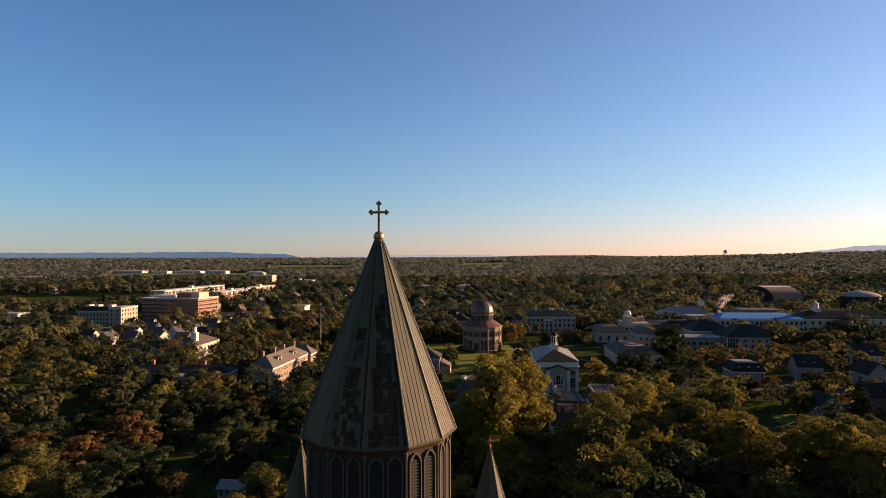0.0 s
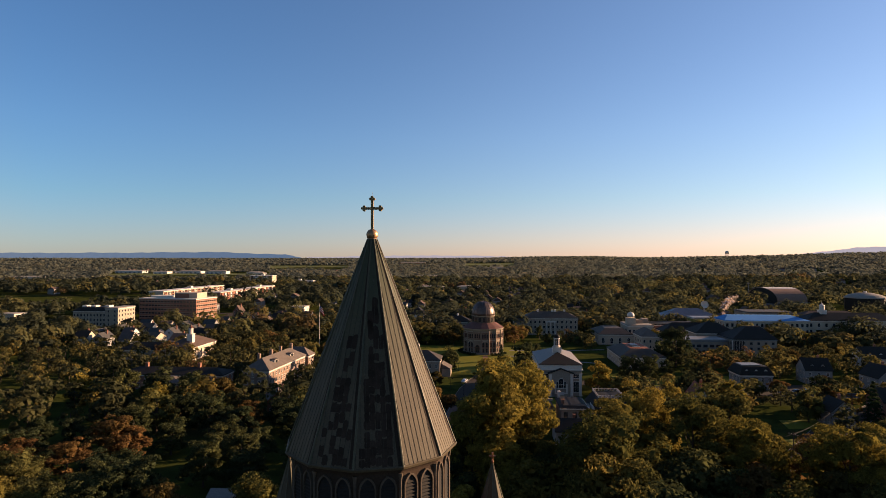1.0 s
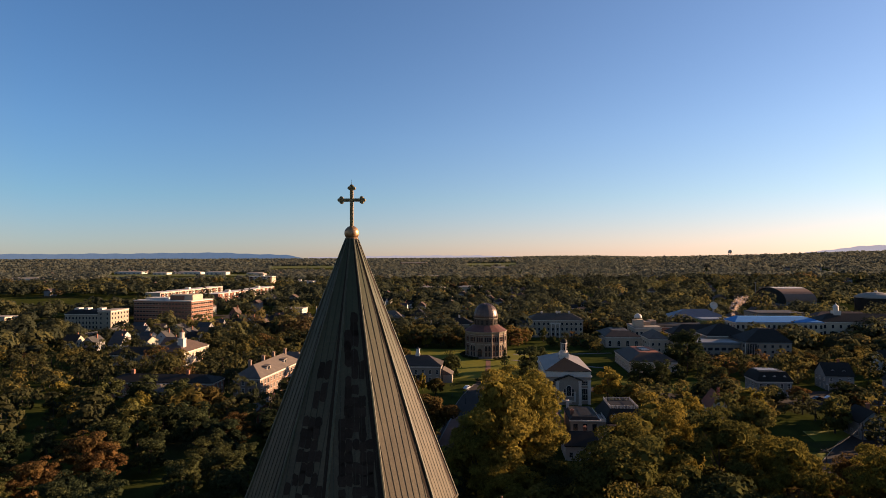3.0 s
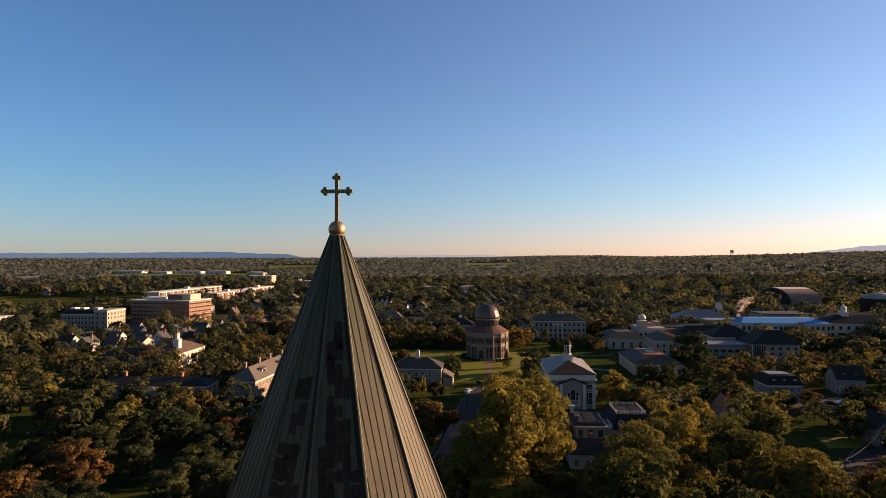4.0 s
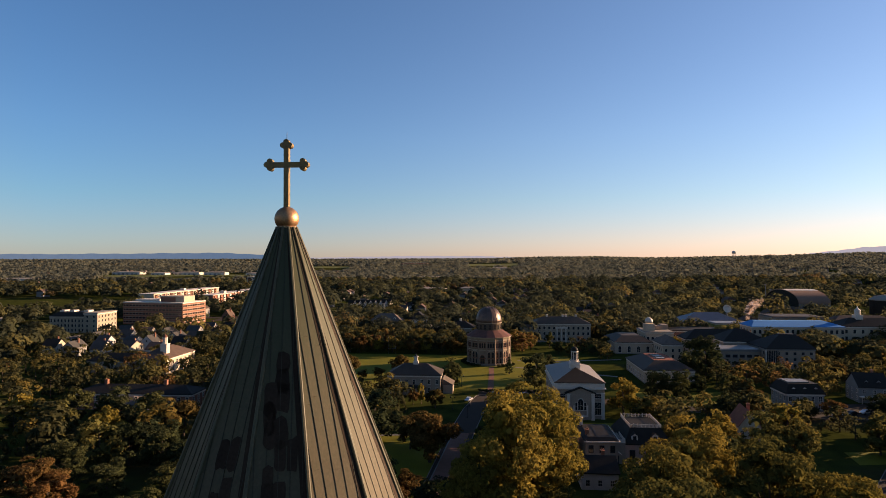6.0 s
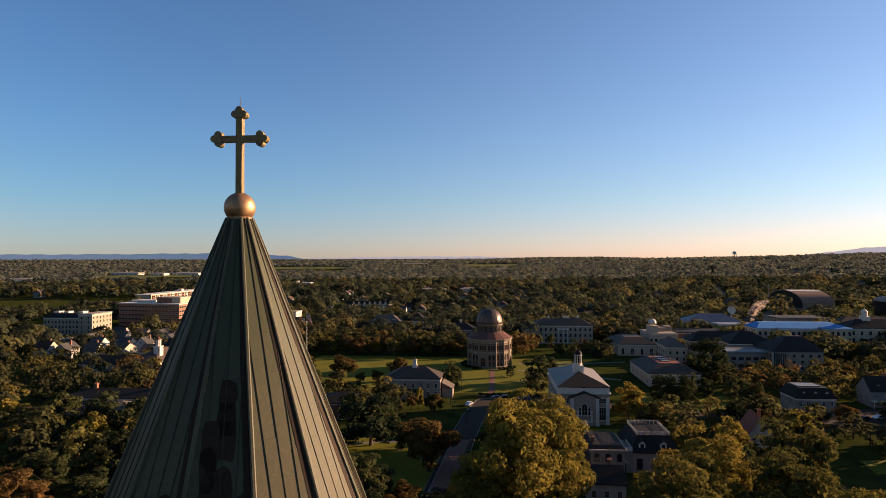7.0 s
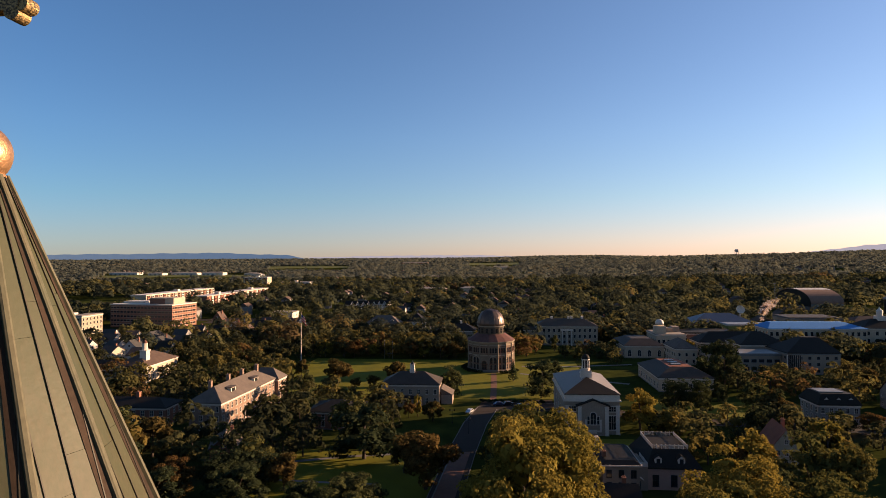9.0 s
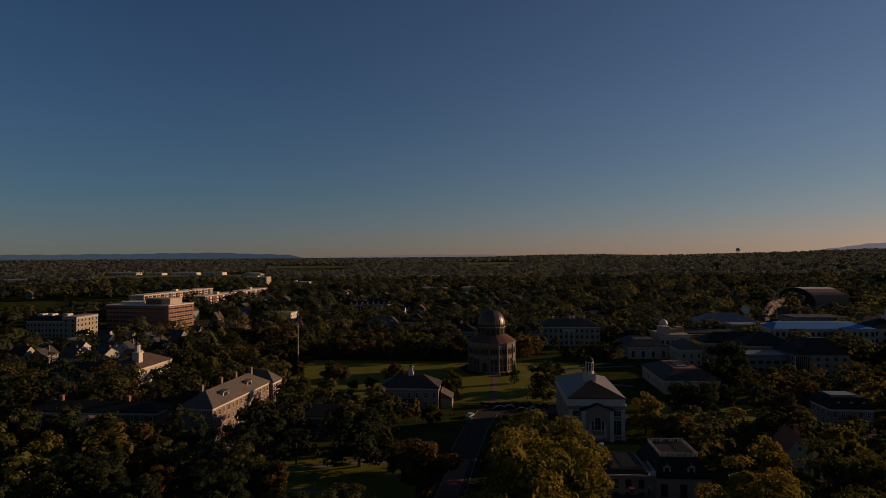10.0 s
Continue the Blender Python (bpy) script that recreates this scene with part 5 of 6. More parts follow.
# vaulted field house
def field_house():
    e = thing("field_house", "arch-roofed field house with brown metal roof", "building", pose(313, 697, 8.0) @ Matrix.Scale(0.86, 4))
    prof = [(-43 * math.cos(t), 4 + 15.3 * math.sin(t)) for t in np.linspace(0, math.pi, 22)]
    inner = [(-42.5 * math.cos(t), 3.6 + 15.0 * math.sin(t)) for t in np.linspace(0, math.pi, 22)]
    bm = loft(bmesh.new(), [[(x, u, z) for u, z in prof + inner[::-1]] for x in (0, 36)])
    part("roof", bm, M["brownmetal"], e)
    bm = loft(bmesh.new(), [[(x, u, z + o) for u, z, o in [(*q, 0.3) for q in prof[8:14]] + [(*q, 0.05) for q in prof[8:14][::-1]]] for x in (-0.5, 36.5)])
    part("ridge_cap", bm, M["white"], e)
    for x in (1.0, 34.6):
        bm = bmesh.new()
        loft(bm, [[(xx, u, z) for u, z in [(-42, 0)] + inner[1:-1] + [(42, 0)]] for xx in (x, x + 0.4)])
        part("end_wall", bm, M["slate"], e)
    part("plinth", boxes((0.6, 35.4, -42, 42, -12, -0.02)), M["concrete"], e)
    for y in (-42.6, 42.2):
        part("side_wall", boxes((0, 36, y, y + 0.5, 0, 4.2)), M["concrete"], e)
    keep_clear(300, 378, 600, 745)


field_house()


def arena():
    e = thing("arena", "round-cornered arena with a white low-domed roof", "building", pose(407, 668, 0))
    part("wall", turned([(18.5, 0), (18.5, 15)], 24), M["slate"], e)
    part("roof", turned([(19.3, 15.01), (19.3, 16), (15, 18.4), (8, 20.2), (1.5, 20.8)], 24), M["flatroof"], e)
    part("roof_vent", turned([(1.5, 20.81), (1.5, 22.2)], 12), M["white"], e)
    keep_clear(360, 420, 600, 700)


arena()
# brick hospital-like block with bands of windows
def banded_block():
    e = thing("office_block", "large red brick block with white parapet and ribbon windows", "building", pose(-292.5, 552.5, 0, 0, 0, -9))
    a, b = 30.5, 16.0
    part("wall", boxes((-a, a, -b, b, 0, 19.0)), M["brick"], e)
    part("parapet", boxes((-a - 0.2, a + 0.2, -b - 0.2, b + 0.2, 19.004, 19.9)), M["white"], e)
    part("penthouse", boxes((3, 26.5, -9, 6, 19.904, 25)), M["cream"], e)
    part("plant_screen", boxes((3.0, 18, -9.3, -9.02, 19.904, 24)), M["brick"], e)
    part("penthouse", boxes((-28, -6, -4, 10, 19.904, 21.4)), M["white"], e)
    for fl_ in range(5):
        z = 1.7 + 3.6 * fl_
        for front in (True, False):
            w = a if front else b
            o = part("ribbon_window", boxes((-w + 0.8, w - 0.8, -0.06, -0.004, z, z + 1.45)), M["glass"], e)
            o.matrix_basis = pose(0, -b, 0) if front else pose(a, 0, 0, 0, 0, 90)
            part("lintel", boxes((-w + 0.4, w - 0.4, -0.10, -0.003, z + 1.47, z + 1.8)), M["palestone"], o)
            part("band", boxes((-w + 0.4, w - 0.4, -0.10, -0.003, z - 0.32, z - 0.02)), M["palestone"], o)
            for i in range(int(2 * w / 3.4)):
                u = -w + 2.4 + i * 3.4
                part("pier", boxes((u, u + 0.9, -0.13, -0.061, z, z + 1.45)), M["brick"], o)
    keep_clear(-330, -205, 484, 575)


banded_block()
# cream apartment block with dark mansard
cr = hall("apartment_block", "cream apartment block with dark mansard roof", -344, -315.2, 477, 499, 12.6, 3.0, M["palestone"], M["slate"], (1.2, 4.8, 8.6), 10, 6, 1.3, 2.1, top=(-340, -319, 481, 495))
for x in (-10, -2, 10):
    part("roof_block", boxes((x - 2, x + 2, -3, 3, 15.4, 17.2)), M["white"], cr)
hall("apartment_block", "cream end pavilion of the apartment block", -315, -304.0, 476, 500, 15.0, 0.8, M["palestone"], M["flatroof"], (1.2, 4.8, 8.6, 12.0), 2, 6, 1.3, 1.9, top=(-314.6, -304.4, 476.4, 499.6))
hall("apartment_block", "cream flat-roofed block beside a car park", -421, -404, 486, 500, 8.6, 0.7, M["cream"], M["flatroof"], (1.2, 4.6), 5, 4, 1.3, 1.9, top=(-420.6, -404.4, 486.4, 499.6))
FAR_OFF[0] = False
keep_clear(-350, -280, 446, 482)
# parish hall with white steeple
ph = hall("steepled_hall", "cream hall with brown roof and white steeple", -176, -160, 320, 348, 7.4, 4.6, M["cream"], M["roofbrown"], (1.3, 4.4), 4, 7, 1.2, 1.8)
st = part("steeple", boxes((-2.6 + 4.5, 0.6 + 4.5, -9, -5.8, 8.5, 14.2), (-2.8 + 4.5, 0.8 + 4.5, -9.2, -5.6, 14.202, 14.5)), M["white"], ph)
part("steeple_lantern", turned([(1.25, 14.5), (1.2, 17.4), (1.4, 17.5), (1.35, 17.7)], 8, 22.5, 3.5, -7.4), M["white"], st)
part("steeple_cap", turned([(1.25, 17.71), (0.9, 18.4), (0.1, 19.4), (0.04, 20.8)], 12, 0, 3.5, -7.4), M["redstone"], st)
hall("steepled_hall", "low brown-roofed wing of the cream hall", -203, -176.3, 322, 334, 5.6, 3.6, M["cream"], M["slate"], (1.3,), 8, 3, 1.2, 1.8)
# long low dark-roofed building among the trees
lo = hall("low_residence", "long low brick residence with dark roof", -158, -112, 252, 263, 6.0, 2.6, M["brick"], M["slate"], (1.0, 3.6), 14, 3)
for x in (-14, 10):
    chimney(lo, x, 0, 8.0, 10.4, 1.2)
hall("low_residence", "long low dark-roofed hall behind the flagpole", -158, -124, 505, 517, 4.6, 2.2, M["brick"], M["slate"], (1.0,), 9, 3)
hall("low_residence", "low brick wing with grey roof", -140, -124, 238, 249, 5.0, 2.4, M["brick"], M["roofgrey"], (1.0,), 5, 3)
hall("low_residence", "low dark-roofed house among trees", -62, -45, 252, 266, 5.5, 2.8, M["brick"], M["slate"], (1.0, 3.4), 5, 4)
hall("white_block", "white flat-roofed block behind trees", -203, -181, 588, 606, 8, 0.6, M["white"], M["flatroof"], (1.2, 4.6), 7, 4, top=(-202.5, -181.5, 588.5, 605.5))


# ---- houses ----
def house(x, y, w, d, h, rise, axis, wall, roof, rz=0.0, label="", chim=True, porch=False, group="neighbourhood houses", nx=3, ny=3, dorm=0):
    e = thing("house", label, "house", pose(x, y, float(height(x, y)), 0, 0, rz), group)
    part("wall", gable_wall(-w / 2, w / 2, -d / 2, d / 2, -0.5, h, rise, axis), wall, e)
    r = part("roof", gable_roof(-w / 2, w / 2, -d / 2, d / 2, h + 0.01, rise, axis), roof, e)
    all_round(e, -w / 2, w / 2, -d / 2, d / 2, [1.0 + 2.8 * k for k in range(max(1, int(h / 2.8)))], nx, ny, 0.9, 1.4, M["white"], "SEW")
    if axis == "y":
        put_window(e, 0, -d / 2 - 0.004, h + 0.3, 0, 0.8, 1.1, M["white"])
    if chim:
        chimney(e, w * 0.2, d * 0.1, h + rise * 0.3, h + rise + 1.0, 0.8)
    if porch:
        p = part("porch", boxes((-w / 2, w / 2, -d / 2 - 2.2, -d / 2 - 0.004, 2.5, 2.75)), M["white"], e)
        for px in (-w / 2 + 0.15, 0, w / 2 - 0.15):
            part("post", boxes((px - 0.1, px + 0.1, -d / 2 - 2.1, -d / 2 - 1.9, -0.4, 2.498)), M["white"], p)
    for i in range(dorm):
        dormer(e, (i - (dorm - 1) / 2) * w / max(dorm, 1) * 0.8, -d * 0.36, h + 0.3, 0, 1.5, 1.5, wall, roof)
    m = max(w, d) / 2 + 0.5
    keep_clear(x - m, x + m, y - m, y + m)
    return e


# row beside the chapel
hw = thing("house", "white stucco house with dark low roof and white gutters", "house", pose(30.7, 203.2, 0))
part("wall", boxes((-4.4, 4.4, 0, 15, -0.3, 6.6)), M["stucco"], hw)
part("roof", rect_roof(-4.4, 4.4, 0, 15, 6.62, 1.1, 0.35, (-3.6, 3.6, 1.2, 14)), M["slate"], hw)
part("gutter", boxes((-4.9, 4.9, -0.5, -0.36, 6.6, 6.95), (4.76, 4.92, -0.358, 15.4, 6.6, 6.95)), M["white"], hw)
facade(hw, (-4.4, 0), (4.4, 0), (0.9, 3.9), 3, 1.1, 1.7, M["dark"])
facade(hw, (4.4, 0), (4.4, 15), (0.9, 3.9), 4, 1.1, 1.7, M["dark"])
chimney(hw, -3.6, 13.0, 6.4, 9.6, 0.9, M["white"])
chimney(hw, -3.4, 4.0, 6.4, 8.8, 0.9, M["brick"])
lk = thing("link_house", "narrow white link with arched door hood", "house", pose(35.9, 205.5, 0))
part("wall", boxes((-1.7, 1.7, 0, 10, -0.3, 5.8)), M["stucco"], lk)
part("door", boxes((-1.1, -0.1, -0.08, -0.004, 0, 2.3)), M["dark"], lk)
hood = gable_roof(-1.5, 0.4, -1.0, 0, 2.8, 0.7, "y", 0.1, 0.15)
part("door_hood", hood, M["white"], lk)
part("balustrade", boxes((-1.7, 1.7, 0, 0.12, 5.8, 6.8), (1.58, 1.7, 0.122, 8, 5.8, 6.8)), M["white"], lk)
md = thing("house", "pink stucco house with slate mansard, dormers and white roof deck", "house", pose(44.0, 206.0, 0))
part("wall", boxes((-6.4, 6.4, 0, 17, -0.3, 5.2)), M["pinkstucco"], md)
part("roof", rect_roof(-6.4, 6.4, 0, 17, 5.21, 4.0, 0.4, (-4.2, 4.2, 3.2, 14.4)), M["slate"], md)
rl = part("deck_rail", boxes((-4.4, 4.4, 3.0, 3.1, 10.0, 10.12), (-4.4, 4.4, 14.5, 14.6, 10.0, 10.12), (-4.4, -4.3, 3.102, 14.498, 10.0, 10.12), (4.3, 4.4, 3.102, 14.498, 10.0, 10.12)), M["white"], md)
for k in range(9):
    for y in (3.05, 14.55):
        part("post", boxes((-4.4 + k * 1.08, -4.26 + k * 1.08, y - 0.07, y + 0.07, 9.21, 10.3)), M["white"], rl)
def baluster_mesh():
    me = finish(boxes((-0.03, 0.03, -0.03, 0.03, 0, 0.798)), "baluster")
    me.materials.append(M["white"])
    return me


slim = baluster_mesh()
for x, y in [(-4.2 + k * 0.28, y) for k in range(31) for y in (3.05, 14.55)] + [(x, 3.3 + k * 0.28) for k in range(40) for x in (-4.35, 4.35)]:
    o = part("baluster", slim, None, rl)
    o.matrix_basis = pose(x, y, 9.2)
for x in (-3.6, 2.0):
    dormer(md, x, 0.5, 5.75, 0, 1.7, 1.8, M["white"], M["slate"])
for x in (-4.4, 0, 4.4):
    put_window(md, x, -0.004, 1.0, 0, 1.3, 2.6, M["dark"])
facade(md, (6.4, 0), (6.4, 17), (1.0,), 5, 1.2, 2.2, M["white"])
keep_clear(24, 55, 200, 226)
# porch house between the big tree and the chapel
hp = house(19.5, 214, 9, 12, 6.2, 2.6, "y", M["tanbrick"], M["roofbrown"], 0, "brick house with pale stone parapet and brown roof", True)
part("parapet", boxes((-4.6, 4.6, -6.3, -5.9, 8.2, 9.0), (-4.6, 4.6, 5.0, 6.2, 8.0, 9.4)), M["palestone"], hp)
house(27, 191, 9, 10, 4.2, 2.6, "x", HOUSE_WALLS[0], M["slate"], 0, "low white house with a dark roof under trees", True)
# houses to the right
house(79, 227.5, 6.2, 11, 6.6, 4.2, "y", HOUSE_WALLS[2], M["roofred"], -8, "cream gabled house with red-brown roof", True)
house(121, 216, 8, 9, 5.4, 3.4, "y", HOUSE_WALLS[1], M["slate"], 0, "grey house with dark gabled roof", True)
ms = hall("mansard_house", "grey mansard-roofed house with white dormers", 111, 124.5, 268, 280, 6.2, 3.6, HOUSE_WALLS[1], M["slate"], (1.0, 3.8), 5, 4, top=(112.5, 123, 269.5, 278.5), category="house")
for x in (-4, 0, 4):
    dormer(ms, x, -5.6, 6.8, 0, 1.4, 1.6)
part("roof_deck", boxes((-5, 3, -3, 3, 10.1, 10.5)), M["roofmetal"], ms)
house(152, 288, 11, 11, 6.4, 4.6, "x", HOUSE_WALLS[1], M["slate"], -6, "grey house with dark roof, dormers and white porch", True, True, dorm=2)
house(171, 272, 10, 12, 6.4, 4.6, "y", HOUSE_WALLS[1], M["slate"], 4, "grey house with a dark gabled roof", True, True)
house(198, 322, 13, 11, 6.6, 5.0, "x", HOUSE_WALLS[0], M["slate"], 0, "white house with broad dark roof and dormers", True, True, dorm=2)
house(146, 226, 12, 10, 6.6, 4.0, "x", M["brick"], M["slate"], 0, "brick house with dark roof and dormers", True, dorm=2)
house(67, 137, 9, 10, 5.4, 3.6, "y", HOUSE_WALLS[0], M["slate"], 0, "white gabled house among tall trees", False)
house(98, 150, 10, 11, 5.6, 4.0, "x", HOUSE_WALLS[1], M["slate"], 10, "grey house with dark roof by the street", True)
house(-76, 220, 8, 10, 5.0, 3.2, "y", M["brick"], M["roofgrey"], 20, "small brick house with grey roof beside trees", True, dorm=1)
house(-59, 136, 5, 5, 2.6, 1.2, "x", M["white"], M["flatroof"], 0, "small white shed with pale roof under trees", False)
# neighbourhood between the halls
FAR_OFF[0] = True
hr = random.Random(5)
KINDS = ["white clapboard house with dark roof", "grey clapboard house with shingled roof", "cream clapboard house with shingled roof", "blue-grey clapboard house with shingled roof", "tan clapboard house with shingled roof"]


def street_of_houses(x0, x1, y0, y1, stepx, stepy, chance):
    y = y0
    while y <= y1:
        x = x0
        while x <= x1:
            if hr.random() < chance:
                px, py = x + hr.uniform(-3, 3), y + hr.uniform(-3, 3)
                if is_free(px, py, 6):
                    k = hr.choice((0, 0, 0, 0, 1, 2))
                    house(px, py, hr.uniform(7, 9), hr.uniform(10, 13), hr.choice((5.2, 5.6, 6.0)), hr.uniform(3.0, 4.4), hr.choice("xxxy"), HOUSE_WALLS[k], hr.choice((HOUSE_ROOFS[0], HOUSE_ROOFS[3], HOUSE_ROOFS[3], HOUSE_ROOFS[1])), hr.uniform(-8, 8), KINDS[k], hr.random() < 0.6, False, nx=2, ny=3)
            x += stepx
        y += stepy


house(-228, 541, 7, 10, 8.5, 5.0, "y", M["brick"], M["roofbrown"], 0, "tall red brick house with steep brown roof", True)
street_of_houses(-262, -178, 372, 470, 17, 24, 0.85)
street_of_houses(-215, -150, 478, 530, 18, 26, 0.6)
for i in range(8):
    house(-156 + 5.6 * i, 706 + 2.4 * i, 5.2, 9, 7.0, 3.4, "y", HOUSE_WALLS[0], M["slate"], 58, "narrow white gabled town house in a row", False, group="row of town houses", nx=2, ny=2)
keep_clear(-170, -106, 634, 740)
street_of_houses(-104, -76, 640, 730, 16, 30, 0.7)
street_of_houses(-40, 120, 560, 760, 22, 44, 0.55)
street_of_houses(210, 330, 300, 400, 26, 34, 0.5)


# apartment rows beyond the brick block
def apartment_row(x, y, w, d, h, rz, wall, n):
    e = thing("apartment_row", "pale flat-roofed apartment row with projecting bays", "building", pose(x, y, float(height(x, y)), 0, 0, rz), "new apartment rows")
    part("wall", boxes((-w / 2, w / 2, -d / 2, d / 2, -1, h)), wall, e)
    part("roof", boxes((-w / 2 - 0.6, w / 2 + 0.6, -d / 2 - 0.6, d / 2 + 0.6, h + 0.004, h + 0.7)), M["white"], e)
    for i in range(n):
        px = -w / 2 + (i + 0.5) * w / n
        b = part("bay", boxes((px - w / n * 0.28, px + w / n * 0.28, -d / 2 - 1.2, -d / 2 - 0.004, -1, h - 0.6)), M["white"] if i % 2 else M["brick"], e)
        for k in range(int(h / 3.3)):
            part("bay_window", boxes((px - w / n * 0.2, px + w / n * 0.2, -d / 2 - 1.27, -d / 2 - 1.204, 0.8 + 3.3 * k, 2.5 + 3.3 * k)), M["glass"], b)
    facade(e, (w / 2, -d / 2), (w / 2, d / 2), [0.8 + 3.3 * k for k in range(int(h / 3.3))], 4, 1.4, 1.6, M["white"])
    part("stair_head", boxes((-3, 3, -3, 3, h + 0.7, h + 3.4)), M["white"], e)
    u, v = (d, w) if rz == 90 else (w, d)
    keep_clear(x - u / 2 - 4, x + u / 2 + (34 if rz == 90 else 4), y - v / 2 - 30, y + v / 2 + 4)


apartment_row(-430, 842, 180, 20, 13.5, 90, M["cream"], 20)
apartment_row(-352, 800, 96, 18, 12.5, 90, M["brick"], 11)
apartment_row(-352, 906, 92, 18, 12.5, 90, M["cream"], 11)
apartment_row(-450, 1180, 46, 24, 20, 0, M["cream"], 5)
apartment_row(-380, 1200, 60, 20, 10, 0, M["white"], 6)


def shed(x, y, w, d, h, wall, label="pale flat-roofed warehouse in the distance"):
    e = thing("warehouse", label, "building", pose(x, y, float(height(x, y)), 0, 0, 0), "distant warehouses")
    part("wall", boxes((-w / 2, w / 2, -d / 2, d / 2, -3, h)), wall, e)
    part("roof", rect_roof(-w / 2, w / 2, -d / 2, d / 2, h + 0.01, 2.5, 0.5), M["flatroof"], e)
    for i in range(max(2, int(w / 14))):
        px = -w / 2 + (i + 0.5) * 14
        part("loading_door", boxes((px - 3, px + 3, -d / 2 - 0.1, -d / 2 - 0.004, 0, h * 0.6)), M["steel"], e)
    keep_clear(x - w / 2 - 10, x + w / 2 + 10, y - d / 2 - 60, y + d / 2 + 5)


for x, y, w, h in ((-1095, 1767, 88, 10), (-985, 1752, 44, 9), (-920, 1796, 80, 10), (-825, 1781, 66, 12), (-730, 1840, 44, 7), (-680, 1752, 32, 8)):
    shed(x, y, w, 30, h * 0.75, M["white"])
shed(-1010, 1250, 76, 30, 9, M["white"])
shed(-150, 1500, 60, 20, 10, M["brick"], "distant brick hall with pale roof")
shed(40, 2100, 60, 20, 10, M["cream"])
shed(-330, 2700, 120, 25, 14, M["brick"], "distant brick hall with pale roof")
shed(-90, 1000, 44, 18, 9, M["brick"], "distant brick hall with pale roof")
shed(-20, 1040, 56, 16, 8, M["cream"])


# ---- small things ----
fp = thing("flagpole", "tall white flagpole with a drooping flag", "flagpole", pose(-107, 384, 0))
part("base", turned([(0.9, 0), (0.9, 0.35), (0.4, 0.5)], 12), M["concrete"], fp)
part("pole", turned([(0.24, 0.4), (0.2, 12), (0.13, 27)], 10), M["white"], fp)
part("ball", turned([(0.05, 27), (0.25, 27.2), (0.25, 27.4), (0.04, 27.6)], 10), M["gold"], fp)
fl_ = bmesh.new()
for i in range(6):
    z0, z1 = 26.4 - i * 0.75 * 0.9, 26.4 - (i + 1) * 0.75 * 0.9
    u = lambda k: 0.3 + 0.42 * k
    pts = [(0.2, 0.05), (1.0 + 0.15 * i, 0.25), (1.6 + 0.2 * i, -0.15), (2.2 + 0.18 * i, 0.1)]
    for (a, b), (c, d) in zip(pts, pts[1:]):
        loft(fl_, [[(a, b, z0 - a * 0.9), (c, d, z0 - c * 0.9), (c, d + 0.05, z0 - c * 0.9), (a, b + 0.05, z0 - a * 0.9)], [(a, b, z1 - a * 0.9), (c, d, z1 - c * 0.9), (c, d + 0.05, z1 - c * 0.9), (a, b + 0.05, z1 - a * 0.9)]])
me = finish(fl_, "flag")
for k in ("redcloth", "white", "bluecloth"):
    me.materials.append(M[k])
for p in me.polygons:
    c = p.center
    p.material_index = 2 if c.x < 1.1 and c.z > 24.2 else (0 if int((c.z + 0.9 * c.x) / 0.68) % 2 else 1)
part("flag", me, None, fp, "red, white and blue flag hanging slack")


def car(x, y, rz, paint, label):
    e = thing("car", label, "car", pose(x, y, 0.075, 0, 0, rz), "parked cars")
    body = [(-2.2, 0.35), (-2.25, 0.75), (-1.5, 0.9), (-0.75, 1.42), (0.9, 1.45), (1.6, 0.98), (2.2, 0.85), (2.25, 0.4)]
    bm = bmesh.new()
    loft(bm, [[(u, v * (0.86 if z > 1.2 else 1), z) for u, z in body] for v in (-0.86, 0.86)])
    part("body", bm, paint, e)
    gm = bmesh.new()
    for v in (-0.88, 0.84):
        loft(gm, [[(u, v, z) for u, z in ((-1.2, 0.95), (-0.7, 1.34), (0.82, 1.36), (1.35, 0.98))], [(u, v + 0.04, z) for u, z in ((-1.2, 0.95), (-0.7, 1.34), (0.82, 1.36), (1.35, 0.98))]])
    part("side_glass", gm, M["glass"], e)
    for sx in (-1.35, 1.4):
        for sy in (-0.8, 0.8):
            w = bmesh.new()
            tube(w, (sx, sy - 0.1, 0.33), (sx, sy + 0.1, 0.33), 0.33, 0.33, 12)
            wl = part("wheel", w, M["rubber"], e)
            rm = bmesh.new()
            tube(rm, (sx, sy - 0.112, 0.33), (sx, sy + 0.112, 0.33), 0.2, 0.2, 10)
            part("rim", rm, M["steel"], wl)
    return e


for x, y, rz, k, l in ((-8.4, 276, 70, "silver", "silver parked car on the campus road"), (2.5, 287.5, 8, "navy", "dark blue car parked by the hedge"), (6, 288.5, 5, "black", "dark car parked by the hedge"), (10.5, 285, 0, "black", "dark car parked by the hedge"),
                       (14.5, 286, 0, "navy", "dark blue car parked by the hedge"), (126, 262, 20, "silver", "silver car in the car park"), (132, 264, 20, "black", "black car in the car park"), (138, 266, 20, "carwhite", "white car in the car park"), (143, 268, 20, "maroon", "maroon car in the car park"),
                       (-235, 584, 0, "carwhite", "white car in the far car park"), (-228, 590, 0, "silver", "silver car in the far car park"), (-215, 600, 0, "black", "black car in the far car park"), (-222, 606, 0, "carwhite", "white car in the far car park"), (-206, 588, 0, "silver", "silver car in the far car park")):
    car(x, y, rz, M[k], l)


